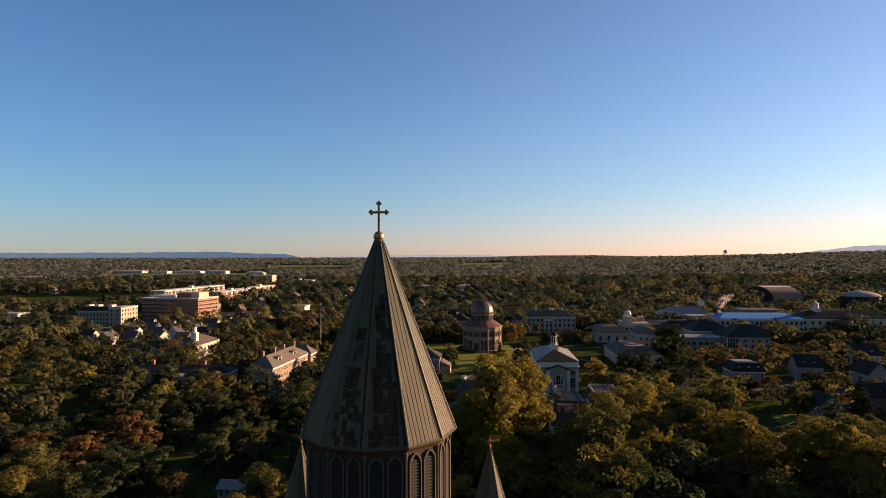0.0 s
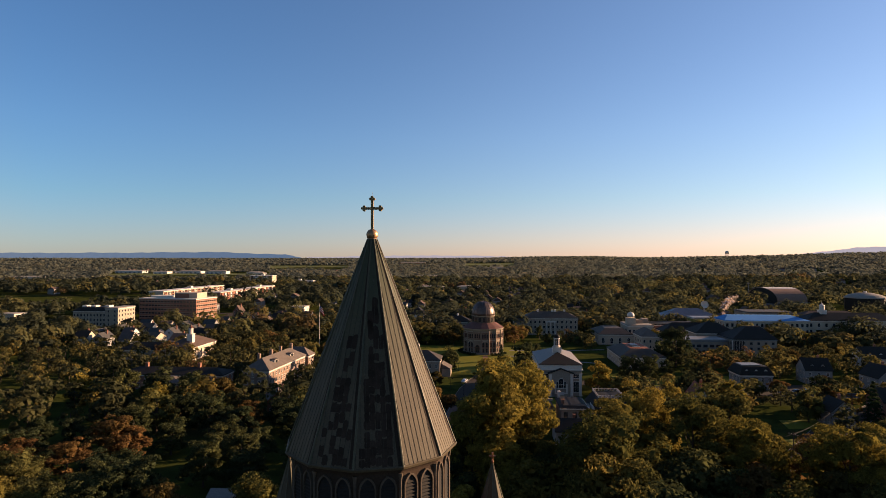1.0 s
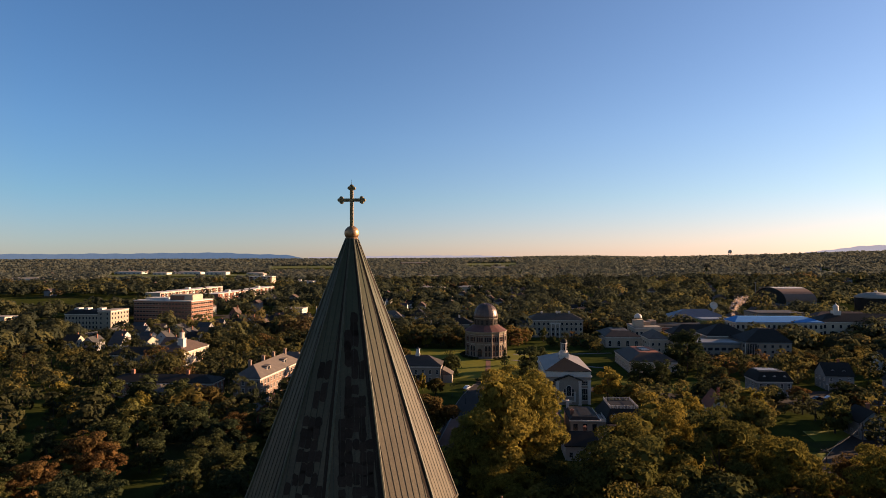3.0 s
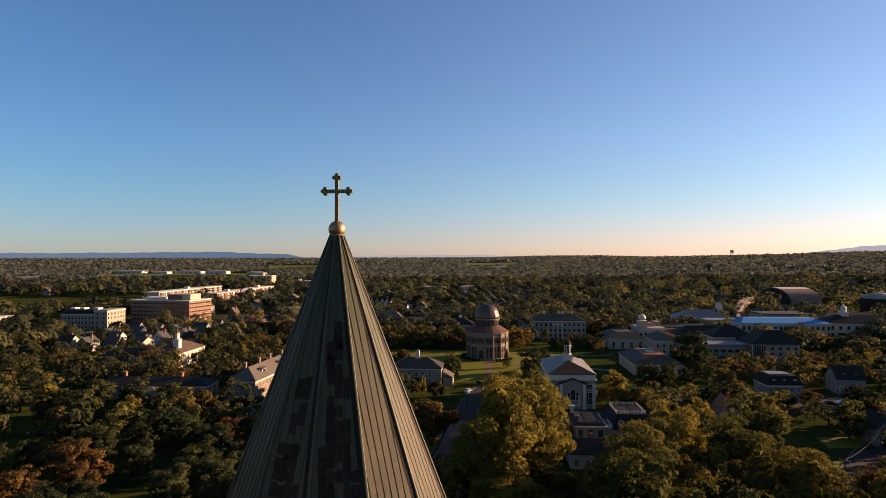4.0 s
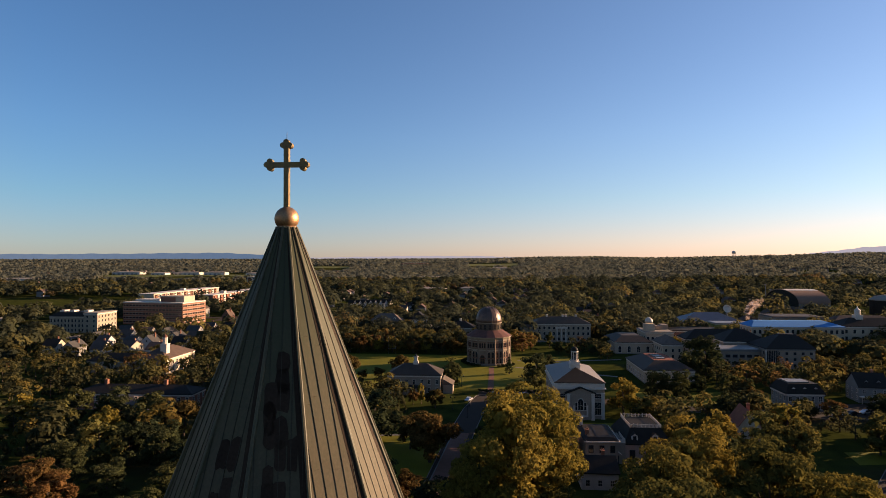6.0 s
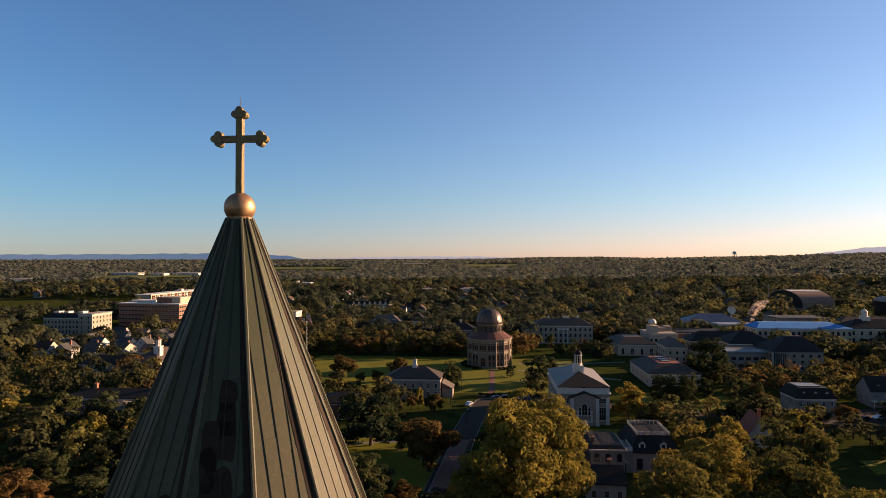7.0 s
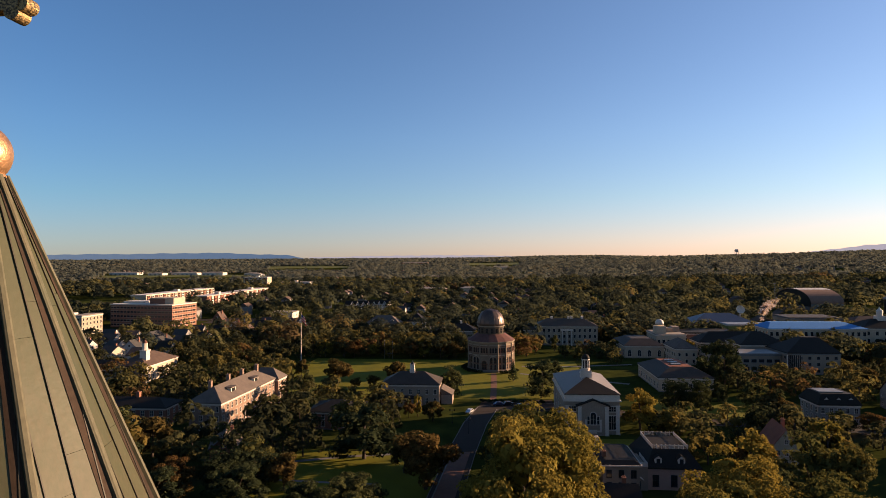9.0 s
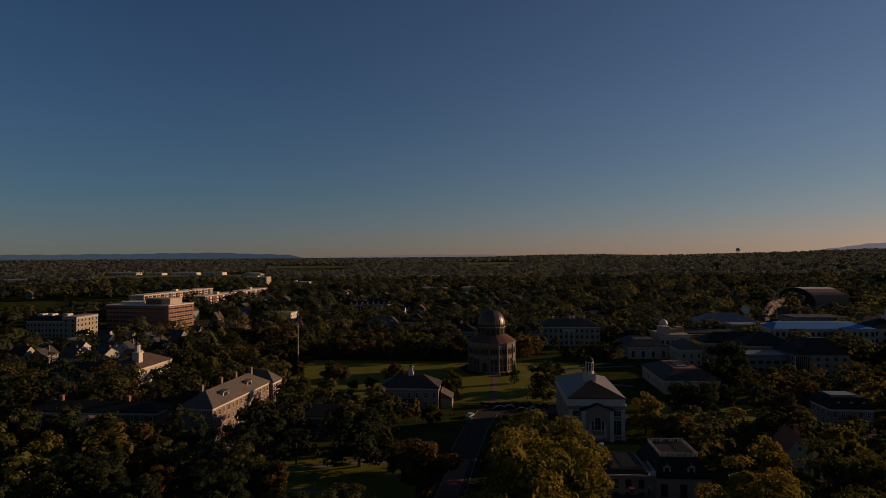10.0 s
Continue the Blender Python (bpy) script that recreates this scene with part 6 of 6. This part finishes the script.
def goal_posts(x, y):
    e = thing("goal_posts", "tall thin pale goal posts beside the lawn", "goal posts", pose(x, y, 0))
    for u in (-2.3, 2.3):
        part("post", turned([(0.09, -0.3), (0.07, 10.4)], 8, 0, u, 0), M["steel"], e)
    part("crossbar", boxes((-2.22, 2.22, -0.06, 0.06, 3.0, 3.14)), M["steel"], e)


goal_posts(-58.7, 393)


def street_lamp(x, y):
    e = thing("street_lamp", "dark twin-headed lamp post on the lawn", "street lamp", pose(x, y, 0), "campus lamps")
    part("post", turned([(0.18, 0), (0.16, 0.6), (0.07, 0.7), (0.06, 4.4)], 8), M["dark"], e)
    part("arm", boxes((-0.9, 0.9, -0.05, 0.05, 4.2, 4.3)), M["dark"], e)
    for sx in (-0.8, 0.8):
        part("lantern", turned([(0.14, 4.3), (0.24, 4.7), (0.24, 4.8), (0.05, 5.05)], 8, 0, sx, 0), M["dark"], e)


for x, y in ((-12.5, 303), (-16, 303.5), (14, 304), (-8, 250), (-14, 262)):
    street_lamp(x, y)
wt = thing("water_tower", "pale water tower on a wooded ridge", "tower", pose(1056, 2668, float(height(1056, 2668))))
part("tank", turned([(1.5, 22), (7.5, 26), (8.5, 29), (8.5, 33), (5, 36), (0.3, 37)], 20), M["white"], wt)
part("riser", turned([(1.2, -2), (1.2, 22)], 10), M["white"], wt)
for i in range(6):
    a = math.pi / 3 * i
    b = bmesh.new()
    tube(b, (9 * math.cos(a), 9 * math.sin(a), -2), (7.8 * math.cos(a), 7.8 * math.sin(a), 27), 0.5, 0.5, 6)
    part("leg", b, M["white"], wt)
for x, y, hgt in ((330, 770, 26), (337, 772, 20)):
    ml = thing("mast", "slender steel floodlight mast", "mast", pose(x, y, 0), "floodlight masts")
    part("pole", turned([(0.5, 0), (0.3, hgt)], 8), M["steel"], ml)
    part("lamp_bar", boxes((-1.5, 1.5, -0.2, 0.2, hgt + 0.002, hgt + 0.9)), M["steel"], ml)
dish = thing("satellite_dish", "large white satellite dish on a roof", "dish", pose(172, 480, 17.5))
part("stand", turned([(0.8, -2), (0.5, 2.4)], 8), M["steel"], dish)
bm = turned([(0.1, 0), (1.6, 0.5), (2.8, 1.5), (2.9, 1.5), (1.7, 0.4), (0.1, -0.15)], 20)
bmesh.ops.rotate(bm, verts=bm.verts, matrix=Matrix.Rotation(radians(70), 3, "X"))
bmesh.ops.translate(bm, verts=bm.verts, vec=(0, 0, 3.2))
part("reflector", bm, M["white"], dish)


def utility_pole(x, y, rz):
    e = thing("utility_pole", "wooden utility pole with a crossarm beside the street", "utility pole", pose(x, y, 0, 0, 0, rz), "street utility poles")
    part("pole", turned([(0.17, -0.3), (0.11, 10.5)], 8), M["bark"], e)
    part("crossarm", boxes((-1.2, 1.2, -0.06, 0.06, 9.7, 9.85)), M["bark"], e)
    for u in (-1.1, -0.5, 0.5, 1.1):
        part("insulator", turned([(0.05, 9.85), (0.07, 9.95), (0.03, 10.05)], 6, 0, u, 0), M["white"], e)


POLES = [(54, 154), (83, 168), (106, 192)]
for x, y in POLES:
    utility_pole(x, y, -50)
for (x0, y0), (x1, y1) in zip(POLES, POLES[1:]):
    for off in (-0.7, 0.7):
        bm = bmesh.new()
        pts = [(x0 + (x1 - x0) * t + off * 0.6, y0 + (y1 - y0) * t + off * 0.7, 9.98 - 1.6 * 4 * t * (1 - t) * 0.5) for t in np.linspace(0, 1, 9)]
        loft(bm, [[(x, y - 0.03, z), (x, y, z - 0.03), (x, y + 0.03, z), (x, y, z + 0.03)] for x, y, z in pts])
        tagged(part("overhead_wire", bm, M["rubber"]), "black overhead wire between utility poles", "wire", "overhead wires")


# plume of steam over the plant
def steam():
    m = bpy.data.materials.new("steam")
    m.use_nodes = True
    n, li = m.node_tree.nodes, m.node_tree.links
    n.remove(n["Principled BSDF"])
    d, tl, tp, m1, m2 = n.new("ShaderNodeBsdfDiffuse"), n.new("ShaderNodeBsdfTranslucent"), n.new("ShaderNodeBsdfTransparent"), n.new("ShaderNodeMixShader"), n.new("ShaderNodeMixShader")
    for s in (d, tl):
        s.inputs["Color"].default_value = (0.64, 0.50, 0.43, 1)
    m1.inputs[0].default_value, m2.inputs[0].default_value = 0.5, 0.17
    li.new(d.outputs[0], m1.inputs[1])
    li.new(tl.outputs[0], m1.inputs[2])
    li.new(tp.outputs[0], m2.inputs[1])
    li.new(m1.outputs[0], m2.inputs[2])
    li.new(m2.outputs[0], n["Material Output"].inputs["Surface"])
    rng = np.random.default_rng(6)
    cs = np.array([(-4 + 9 * t + rng.normal() * 1.8, rng.normal() * 1.5, 3 + 11 * t ** 0.7 + rng.normal() * 1.4) for t in np.linspace(0, 1, 16)])
    pick = rng.integers(0, 16, 460)
    p = 0.68 * (cs[pick] + rng.normal(size=(460, 3)) * (0.9 + 0.09 * pick[:, None]))
    me = quads("puff", p, rng.normal(size=(460, 3)), rng.uniform(0.6, 1.4, 460), m, 0.9, rng)
    e = thing("steam_plume", "pinkish white puff of steam over a plant roof", "steam", pose(188, 478, 15), kind="stuff")
    part("puff", me, None, e)


steam()

# ---- trees that stand out ----
for row in (("big", 5.0, 152, 32, 0.86), ("big", 10, 171, 29, 0.9), ("big", -2, 147, 21, 0.95), ("big_b", 13, 145, 15, 1.2), ("big", 6, 138, 16, 1.1), ("big_b", 27, 124, 25, 1.05), ("big", 41, 160, 24.5, 0.9), ("big_b", 31, 141, 25, 1.0), ("big_b", 50, 148, 24, 1.0), ("big", 60, 139, 22, 0.9), ("mid_c", 20, 116, 14, 1.2), ("mid_c", 42, 126, 20, 1.1), ("rust", 55, 124, 17, 1.0), ("mid_c", 33, 112, 19, 1.1), ("mid_b", 48, 166, 21, 1.1), ("mid_d", 62, 205, 17, 1.0), ("mid_a", 71, 196, 17.5, 1.1),
            ("mid_b", 76, 192, 18, 1.0), ("mid_d", 91, 226, 14, 1.2), ("rust", 91, 256, 14.5, 1.1), ("near_b", 66, 278, 13.5, 0.85), ("near_b", 75.5, 279, 13.5, 0.85), ("near_b", 101, 323, 22, 0.7), ("rust", 154, 327, 11, 1.0), ("mid_a", 81, 244, 13, 1.0), ("mid_b", 92, 258, 15, 1.0), ("mid_d", 48.8, 258, 15, 1.1), ("small", 56, 252, 9, 1.2), ("mid_a", 113, 218, 13.5, 0.9), ("big", 74, 128, 24.5, 0.9), ("big", 82, 120, 23, 0.9),
            # Added row at x 5-16, y 196-232, mostly hidden, shades the lawn.
            ("mid_c", -112, 226, 14, 1.2), ("mid_a", -128, 229, 14.5, 1.2), ("rust", -99, 222, 13, 1.2), ("mid_b", -143, 231, 14, 1.2), ("mid_d", -119, 212, 13, 1.1), ("mid_a", -136, 214, 13, 1.2), ("mid_d", -158, 226, 13, 1.2), ("mid_c", 141, 263, 8.5, 1.2), ("rust", 147.5, 269, 7, 1.2), ("mid_d", 156, 271, 7.5, 1.1), ("mid_c", 112, 257, 8, 1.2), ("rust", 121, 256, 8, 1.2), ("near_b", -71, 122, 16, 1.0), ("near_b", -80, 118, 15, 1.0), ("rust", -20, 178, 7, 1.2), ("rust", -22, 170, 6.5, 1.3), ("mid_c", -27, 184, 9, 1.1), ("small", -33, 177, 7, 1.2), ("mid_c", -38, 183, 8, 1.2), ("rust", -8.5, 176, 7, 1.2), ("mid_a", -106, 190, 15, 1.1), ("mid_c", -97, 200, 12, 1.1), ("rust", -17, 203, 15.5, 1.2), ("mid_c", -37, 224, 17, 1.25), ("mid_c", 5, 196, 16, 1.1), ("mid_a", 6, 206, 16.5, 1.1), ("mid_c", 5, 215, 16.5, 1.1), ("mid_b", 7, 224, 15.5, 1.1), ("mid_c", 5.5, 232, 13.5, 1.2), ("mid_a", 14, 231, 13.5, 1.1), ("small", 6, 243, 8, 1.2), ("mid_c", 6, 252, 8, 1.2), ("mid_c", 15, 203, 13, 1.1), ("mid_b", 16, 217, 13, 1.1), ("mid_b", -44, 240, 15, 1.2), ("rust", -24, 214, 11, 1.0),
            ("rust", -34, 191, 6.5, 1.25), ("rust", -30, 268, 7, 0.8), ("mid_d", -27, 270, 9, 0.6), ("rust", -21, 264, 8, 1.2), ("mid_a", -17, 304, 13, 0.95), ("rust", -70, 322, 12.5, 1.3), ("rust", -43, 322, 12, 1.1), ("rust", -53, 318, 6, 1.2),
            ("rust", -60, 316, 5, 1.2), ("rust", -92, 338, 9, 1.0), ("mid_a", -78, 300, 11, 0.9), ("mid_d", -88, 296, 10, 0.9), ("pine", 10, 334, 9, 1.3), ("mid_c", 22, 318, 14, 1.1), ("mid_b", 28, 326, 12, 1.1), ("mid_c", 20, 301, 9, 1.25), ("mid_d", 27, 296, 7, 1.0), ("mid_c", 75, 296, 8.5, 1.0), ("mid_c", 82, 297, 8, 1.0),
            ("mid_c", 89, 298, 8.5, 1.0), ("mid_c", 104, 342, 19, 0.95), ("pine", 111, 334, 15, 1.3), ("mid_d", 112, 402, 12, 0.8), ("mid_c", 98, 288, 11, 1.0), ("small", 48, 392, 8, 1.0), ("small", 42, 400, 8, 1.1), ("rust", 156, 316, 12, 0.9),
            ("mid_d", 196, 392, 13, 0.9), ("mid_d", 204, 396, 12, 0.9), ("rust", 127, 232, 11, 1.0), ("pine", 132, 214, 15, 1.1), ("pine", 140, 208, 14, 1.1), ("mid_b", 39, 424, 11, 0.8), ("mid_c", -76, 226, 11, 1.0), ("mid_a", -62, 204, 13.5, 1.0), ("rust", -52, 200, 10, 1.0)):
    plant(*row)
for i, x in enumerate((-97, -87, -79, -68, -60, -46, -38, -28, -20)):
    plant("rust" if i % 3 else "mid_d", x, 398 + 3 * math.sin(i * 2.1), 10.5 + 1.5 * math.sin(i * 1.3), 1.15)
for x in np.arange(-4, 22, 2.6):
    plant("shrub", float(x), 291.5 + 0.6 * math.sin(x), 1.7, 1.2)
for a in list(range(100, 250, 9)) + list(range(285, 325, 9)):
    plant("shrub", 1 + 15.2 * math.cos(radians(a)), 366 + 15.2 * math.sin(radians(a)), 1.7, 1.3)
CLOSE = ["near_a", "near_b", "near_c", "near_c", "near_a", "near_a", "near_d"]
# Mixes weighted to dark leaves, standing for the shade over the left foreground.
SHADY = ["near_b", "near_b", "near_a", "near_b", "near_c", "near_b"]
DEEP_SHADE = ["near_b", "near_b", "near_c", "near_b", "near_d", "near_a"]
NEAR = ["mid_a", "mid_b", "mid_c", "mid_c", "mid_d", "mid_b", "mid_a", "mid_a", "mid_c"]
DARK = ["mid_c", "mid_c", "mid_a", "mid_b", "pine"]
for a, b, c, d in ((-16, 1, 168, 312), (78, 102, 148, 188), (60, 74, 126, 146), (-50, -14, 188, 236), (20, 56, 198, 250), (-90, 62, 296, 392), (84, 108, 184, 200), (98, 128, 206, 224), (55, 130, 268, 300), (-264, -150, 572, 622), (-356, -292, 436, 480), (78, 91, 198, 221), (104, 150, 244, 284), (-426, -400, 440, 490), (-900, -452, 690, 850)):
    keep_clear(a, b, c, d)
GROVE_ROWS = ["mid_c", "rust", "rust", "mid_a", "mid_c", "mid_d"]
grove(-150, -80, 88, 166, 12.95, 8, 14, DEEP_SHADE)
grove(-150, -80, 166, 186, 14, 9, 15, SHADY)
grove(-80, -28, 88, 160, 12.95, 8, 13, DEEP_SHADE)
grove(-80, -28, 160, 186, 14, 8, 14, SHADY)
grove(-175, -62, 186, 236, 13, 7, 15, SHADY + ["pine", "near_d"])
grove(-64, -28, 236, 280, 11, 7, 12, NEAR + ["mid_d"])
grove(-112, -90, 300, 350, 12, 7, 13, NEAR + ["rust"])
grove(-175, -104, 266, 318, 11.5, 7, 12.5, DARK +  NEAR + ["mid_d", "rust", "pine"])
grove(-80, -56, 240, 300, 11, 7, 13, NEAR + ["mid_d"])
grove(-58, -44, 270, 300, 8, 7, 9, NEAR)
grove(46, 68, 248, 268, 9, 7, 10, NEAR)
grove(-62, -46, 196, 240, 9, 8, 12, NEAR)
grove(14, 130, 88, 150, 15.5, 11, 21, CLOSE)
grove(56, 112, 150, 184, 14, 11, 17, CLOSE)
grove(57, 112, 206, 262, 12, 7, 13.5, NEAR + ["mid_d", "mid_d", "rust"])
grove(108, 215, 110, 180, 15, 9, 16, CLOSE)
grove(108, 215, 180, 262, 13, 7, 14, NEAR + ["mid_d", "rust", "pine"])
grove(97, 130, 300, 336, 11, 7, 12, NEAR + ["mid_d", "rust", "pine"])
grove(97, 125, 336, 358, 10.5, 5.5, 9, NEAR + ["pine"])
grove(130, 260, 286, 330, 12, 6.5, 12, NEAR + ["mid_d", "rust", "rust", "pine"])
grove(130, 260, 330, 354, 11, 5, 9, NEAR + ["mid_d", "rust"])
grove(170, 260, 354, 410, 11, 5, 10, NEAR + ["mid_d", "rust"])
grove(18, 40, 300, 344, 13, 6, 8.5, ["mid_c", "small", "rust"])
grove(52, 76, 374, 434, 11, 7, 11, NEAR + ["rust", "mid_d"])
grove(-112, 28, 394, 436, 10, 10, 14, GROVE_ROWS)
grove(-158, -106, 326, 410, 13, 7, 12, NEAR + ["rust"])
grove(-350, -176, 236, 372, 11.5, 6, 11.5, NEAR + DARK + ["mid_d", "rust"])
grove(-270, -120, 372, 480, 11, 7, 11.5, NEAR + DARK)
grove(-120, 130, 452, 560, 12, 8, 12, GROVE_ROWS)
grove(-350, -250, 372, 474, 12, 6, 8, NEAR)
grove(190, 300, 378, 425, 12, 6, 9, NEAR)
grove(3, 14, 92, 148, 11, 11, 14, NEAR + DARK)
grove(-28, 3, 90, 166, 10, 9, 11.5, NEAR + DARK)
PLOTS.sort(key=lambda q: math.hypot(q[1], q[2]))
SINGLE = 295 - TREE_COUNT["n"]
for q in PLOTS[:SINGLE]:
    plant(*q)


def far_groves(rows):
    """The remaining grove trees, joined."""
    rng = np.random.default_rng(19)
    by = collections.defaultdict(lambda: ([], [], [], []))
    trunks = bmesh.new()
    tint = {"rust": (0.88, 1.2), "near_d": (0.88, 1.2), "near_b": (0.0, 0.3), "mid_c": (0.0, 0.3), "pine": (0.0, 0.1), "mid_d": (0.7, 1.0)}
    rows = sorted(rows, key=lambda q: q[1])
    for kind, x, y, h, wide in rows:
        p, nrm, cc, _ = crown_points(rng, 300, h, h * 0.9 * wide, 18, -0.1, 0.1)
        z = float(height(x, y))
        pos, ns, sz, tn = by["leafhouse"]
        out = p - (0, 0, h * 0.5)
        nrm = nrm + 0.7 * out / np.linalg.norm(out, axis=1, keepdims=True)
        pos.append(p + (x, y, z)), ns.append(nrm), sz.append(np.full(300, 0.066 * h)), tn.append(np.full(300, rng.uniform(*tint.get(kind, (0.2, 0.85)))))
        tube(trunks, (x, y, z - 0.3), (x, y, z + h * 0.6), 0.3, 0.12, 5)
    for mat, (pos, ns, sz, tn) in by.items():
        pos, ns, sz = np.concatenate(pos), np.concatenate(ns), np.concatenate(sz)
        me = quads("garden_trees", pos, ns, sz * rng.uniform(0.65, 1.25, len(pos)), M[mat], 0.65, rng, ns + 0.25 * rng.normal(size=ns.shape), np.concatenate(tn))
        tagged(part("garden_trees", me, None), "autumn trees between houses and halls", "trees", kind="stuff")
    tagged(part("tree_trunks", trunks, M["bark"]), "dark trunks of trees between houses", "trunks", kind="stuff")


far_groves(PLOTS[SINGLE:])


# rooftops scattered through the far woods
def far_roofs():
    rng = np.random.default_rng(41)
    bw, br = bmesh.new(), bmesh.new()
    clear = []
    for i in range(230):
        near = i % 5 < 2
        r, a = math.sqrt(rng.uniform(*((520 ** 2, 1000 ** 2) if near else (980 ** 2, 2400 ** 2)))), radians(rng.uniform(-40, 38))
        x, y = r * math.sin(a), r * math.cos(a)
        if not is_free(x, y, 12) or (near and math.degrees(a) < -26) or any(a0 < math.degrees(a) < a1 and r0 < r < r1 for a0, a1, r0, r1 in OPEN_LAND):
            continue
        z = float(height(x, y))
        w, d, h = rng.uniform(8, 13), rng.uniform(9, 14), rng.uniform(6, 9)
        clear.append((x - w, x + w, y - (24 if near else 34), y + d))
        box(bw, x - w / 2, x + w / 2, y - d / 2, y + d / 2, z - 2, z + h)
        loft(br, [[(x - w / 2 - 0.5, yy, z + h + 0.05), (x + w / 2 + 0.5, yy, z + h + 0.05), (x, yy, z + h + 3.6)] for yy in (y - d / 2 - 0.4, y + d / 2 + 0.4)])
    TAKEN.extend(clear)
    tagged(part("far_houses", bw, HOUSE_WALLS[1]), "pale distant houses among trees", "houses", kind="stuff")
    tagged(part("far_rooftops", br, M["roofbrown"]), "brown distant rooftops among trees", "roofs", kind="stuff")


far_roofs()


# ---- woods ----
def wood(name, label, seed, n, ymin, ymax, az0, az1, tall, leaves, leaf, gap, low=0.8, high=1.12):
    """Trees too many to count over a sector between two distances."""
    rng = np.random.default_rng(seed)
    r = np.sqrt(rng.uniform(ymin ** 2, ymax ** 2, n))
    a = np.radians(rng.uniform(az0, az1, n))
    x, y = r * np.sin(a), r * np.cos(a)
    keep = are_free(x, y, 3.0)
    open_ = np.sin(x / 61 + 2 * np.sin(y / 97)) * np.sin(y / 53 + 1.5 * np.sin(x / 83))
    keep &= (open_ < gap)
    for a0, a1, r0, r1 in OPEN_LAND:
        keep &= ~((np.degrees(a) > a0) & (np.degrees(a) < a1) & (r > r0) & (r < r1))
    x, y = x[keep], y[keep]
    k = len(x)
    roll = np.sin(x / 19 + 2 * np.sin(y / 41)) * np.sin(y / 27 + 2 * np.sin(x / 37))
    h = rng.uniform(low, high, k) * tall * (1 + (0.32 if ymax < 1500 else 0.2) * roll)
    w = h * rng.uniform(0.95, 1.35, k) * (1 if leaf < 2.6 else 1.6)
    z = height(x, y)
    d = rng.normal(size=(k, leaves, 3))
    d /= np.linalg.norm(d, axis=2, keepdims=True)
    d[..., 2] = np.abs(d[..., 2]) * 1.1 - 0.25
    lump = 1 + 0.22 * np.sin(d[..., 0] * 5 + rng.uniform(0, 6, (k, 1))) * np.sin(d[..., 1] * 5 + rng.uniform(0, 6, (k, 1)))
    rad = lump * rng.uniform(0.82, 1.05, (k, leaves))
    p = np.stack([x[:, None] + d[..., 0] * rad * w[:, None] / 2, y[:, None] + d[..., 1] * rad * w[:, None] / 2, z[:, None] + h[:, None] * 0.5 + d[..., 2] * rad * h[:, None] * 0.5], -1).reshape(-1, 3)
    nrm = d.reshape(-1, 3) + (0, 0, 0.15)
    bumpy = nrm + 0.14 * rng.normal(size=nrm.shape) + 0.5 * (lump.reshape(-1, 1) - 1)
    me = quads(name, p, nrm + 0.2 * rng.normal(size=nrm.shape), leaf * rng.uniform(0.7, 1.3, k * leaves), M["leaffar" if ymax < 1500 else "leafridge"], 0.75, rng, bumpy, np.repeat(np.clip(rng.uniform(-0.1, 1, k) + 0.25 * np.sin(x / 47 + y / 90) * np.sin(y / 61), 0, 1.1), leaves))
    return tagged(part(name, me, None), label, "woods", kind="stuff")


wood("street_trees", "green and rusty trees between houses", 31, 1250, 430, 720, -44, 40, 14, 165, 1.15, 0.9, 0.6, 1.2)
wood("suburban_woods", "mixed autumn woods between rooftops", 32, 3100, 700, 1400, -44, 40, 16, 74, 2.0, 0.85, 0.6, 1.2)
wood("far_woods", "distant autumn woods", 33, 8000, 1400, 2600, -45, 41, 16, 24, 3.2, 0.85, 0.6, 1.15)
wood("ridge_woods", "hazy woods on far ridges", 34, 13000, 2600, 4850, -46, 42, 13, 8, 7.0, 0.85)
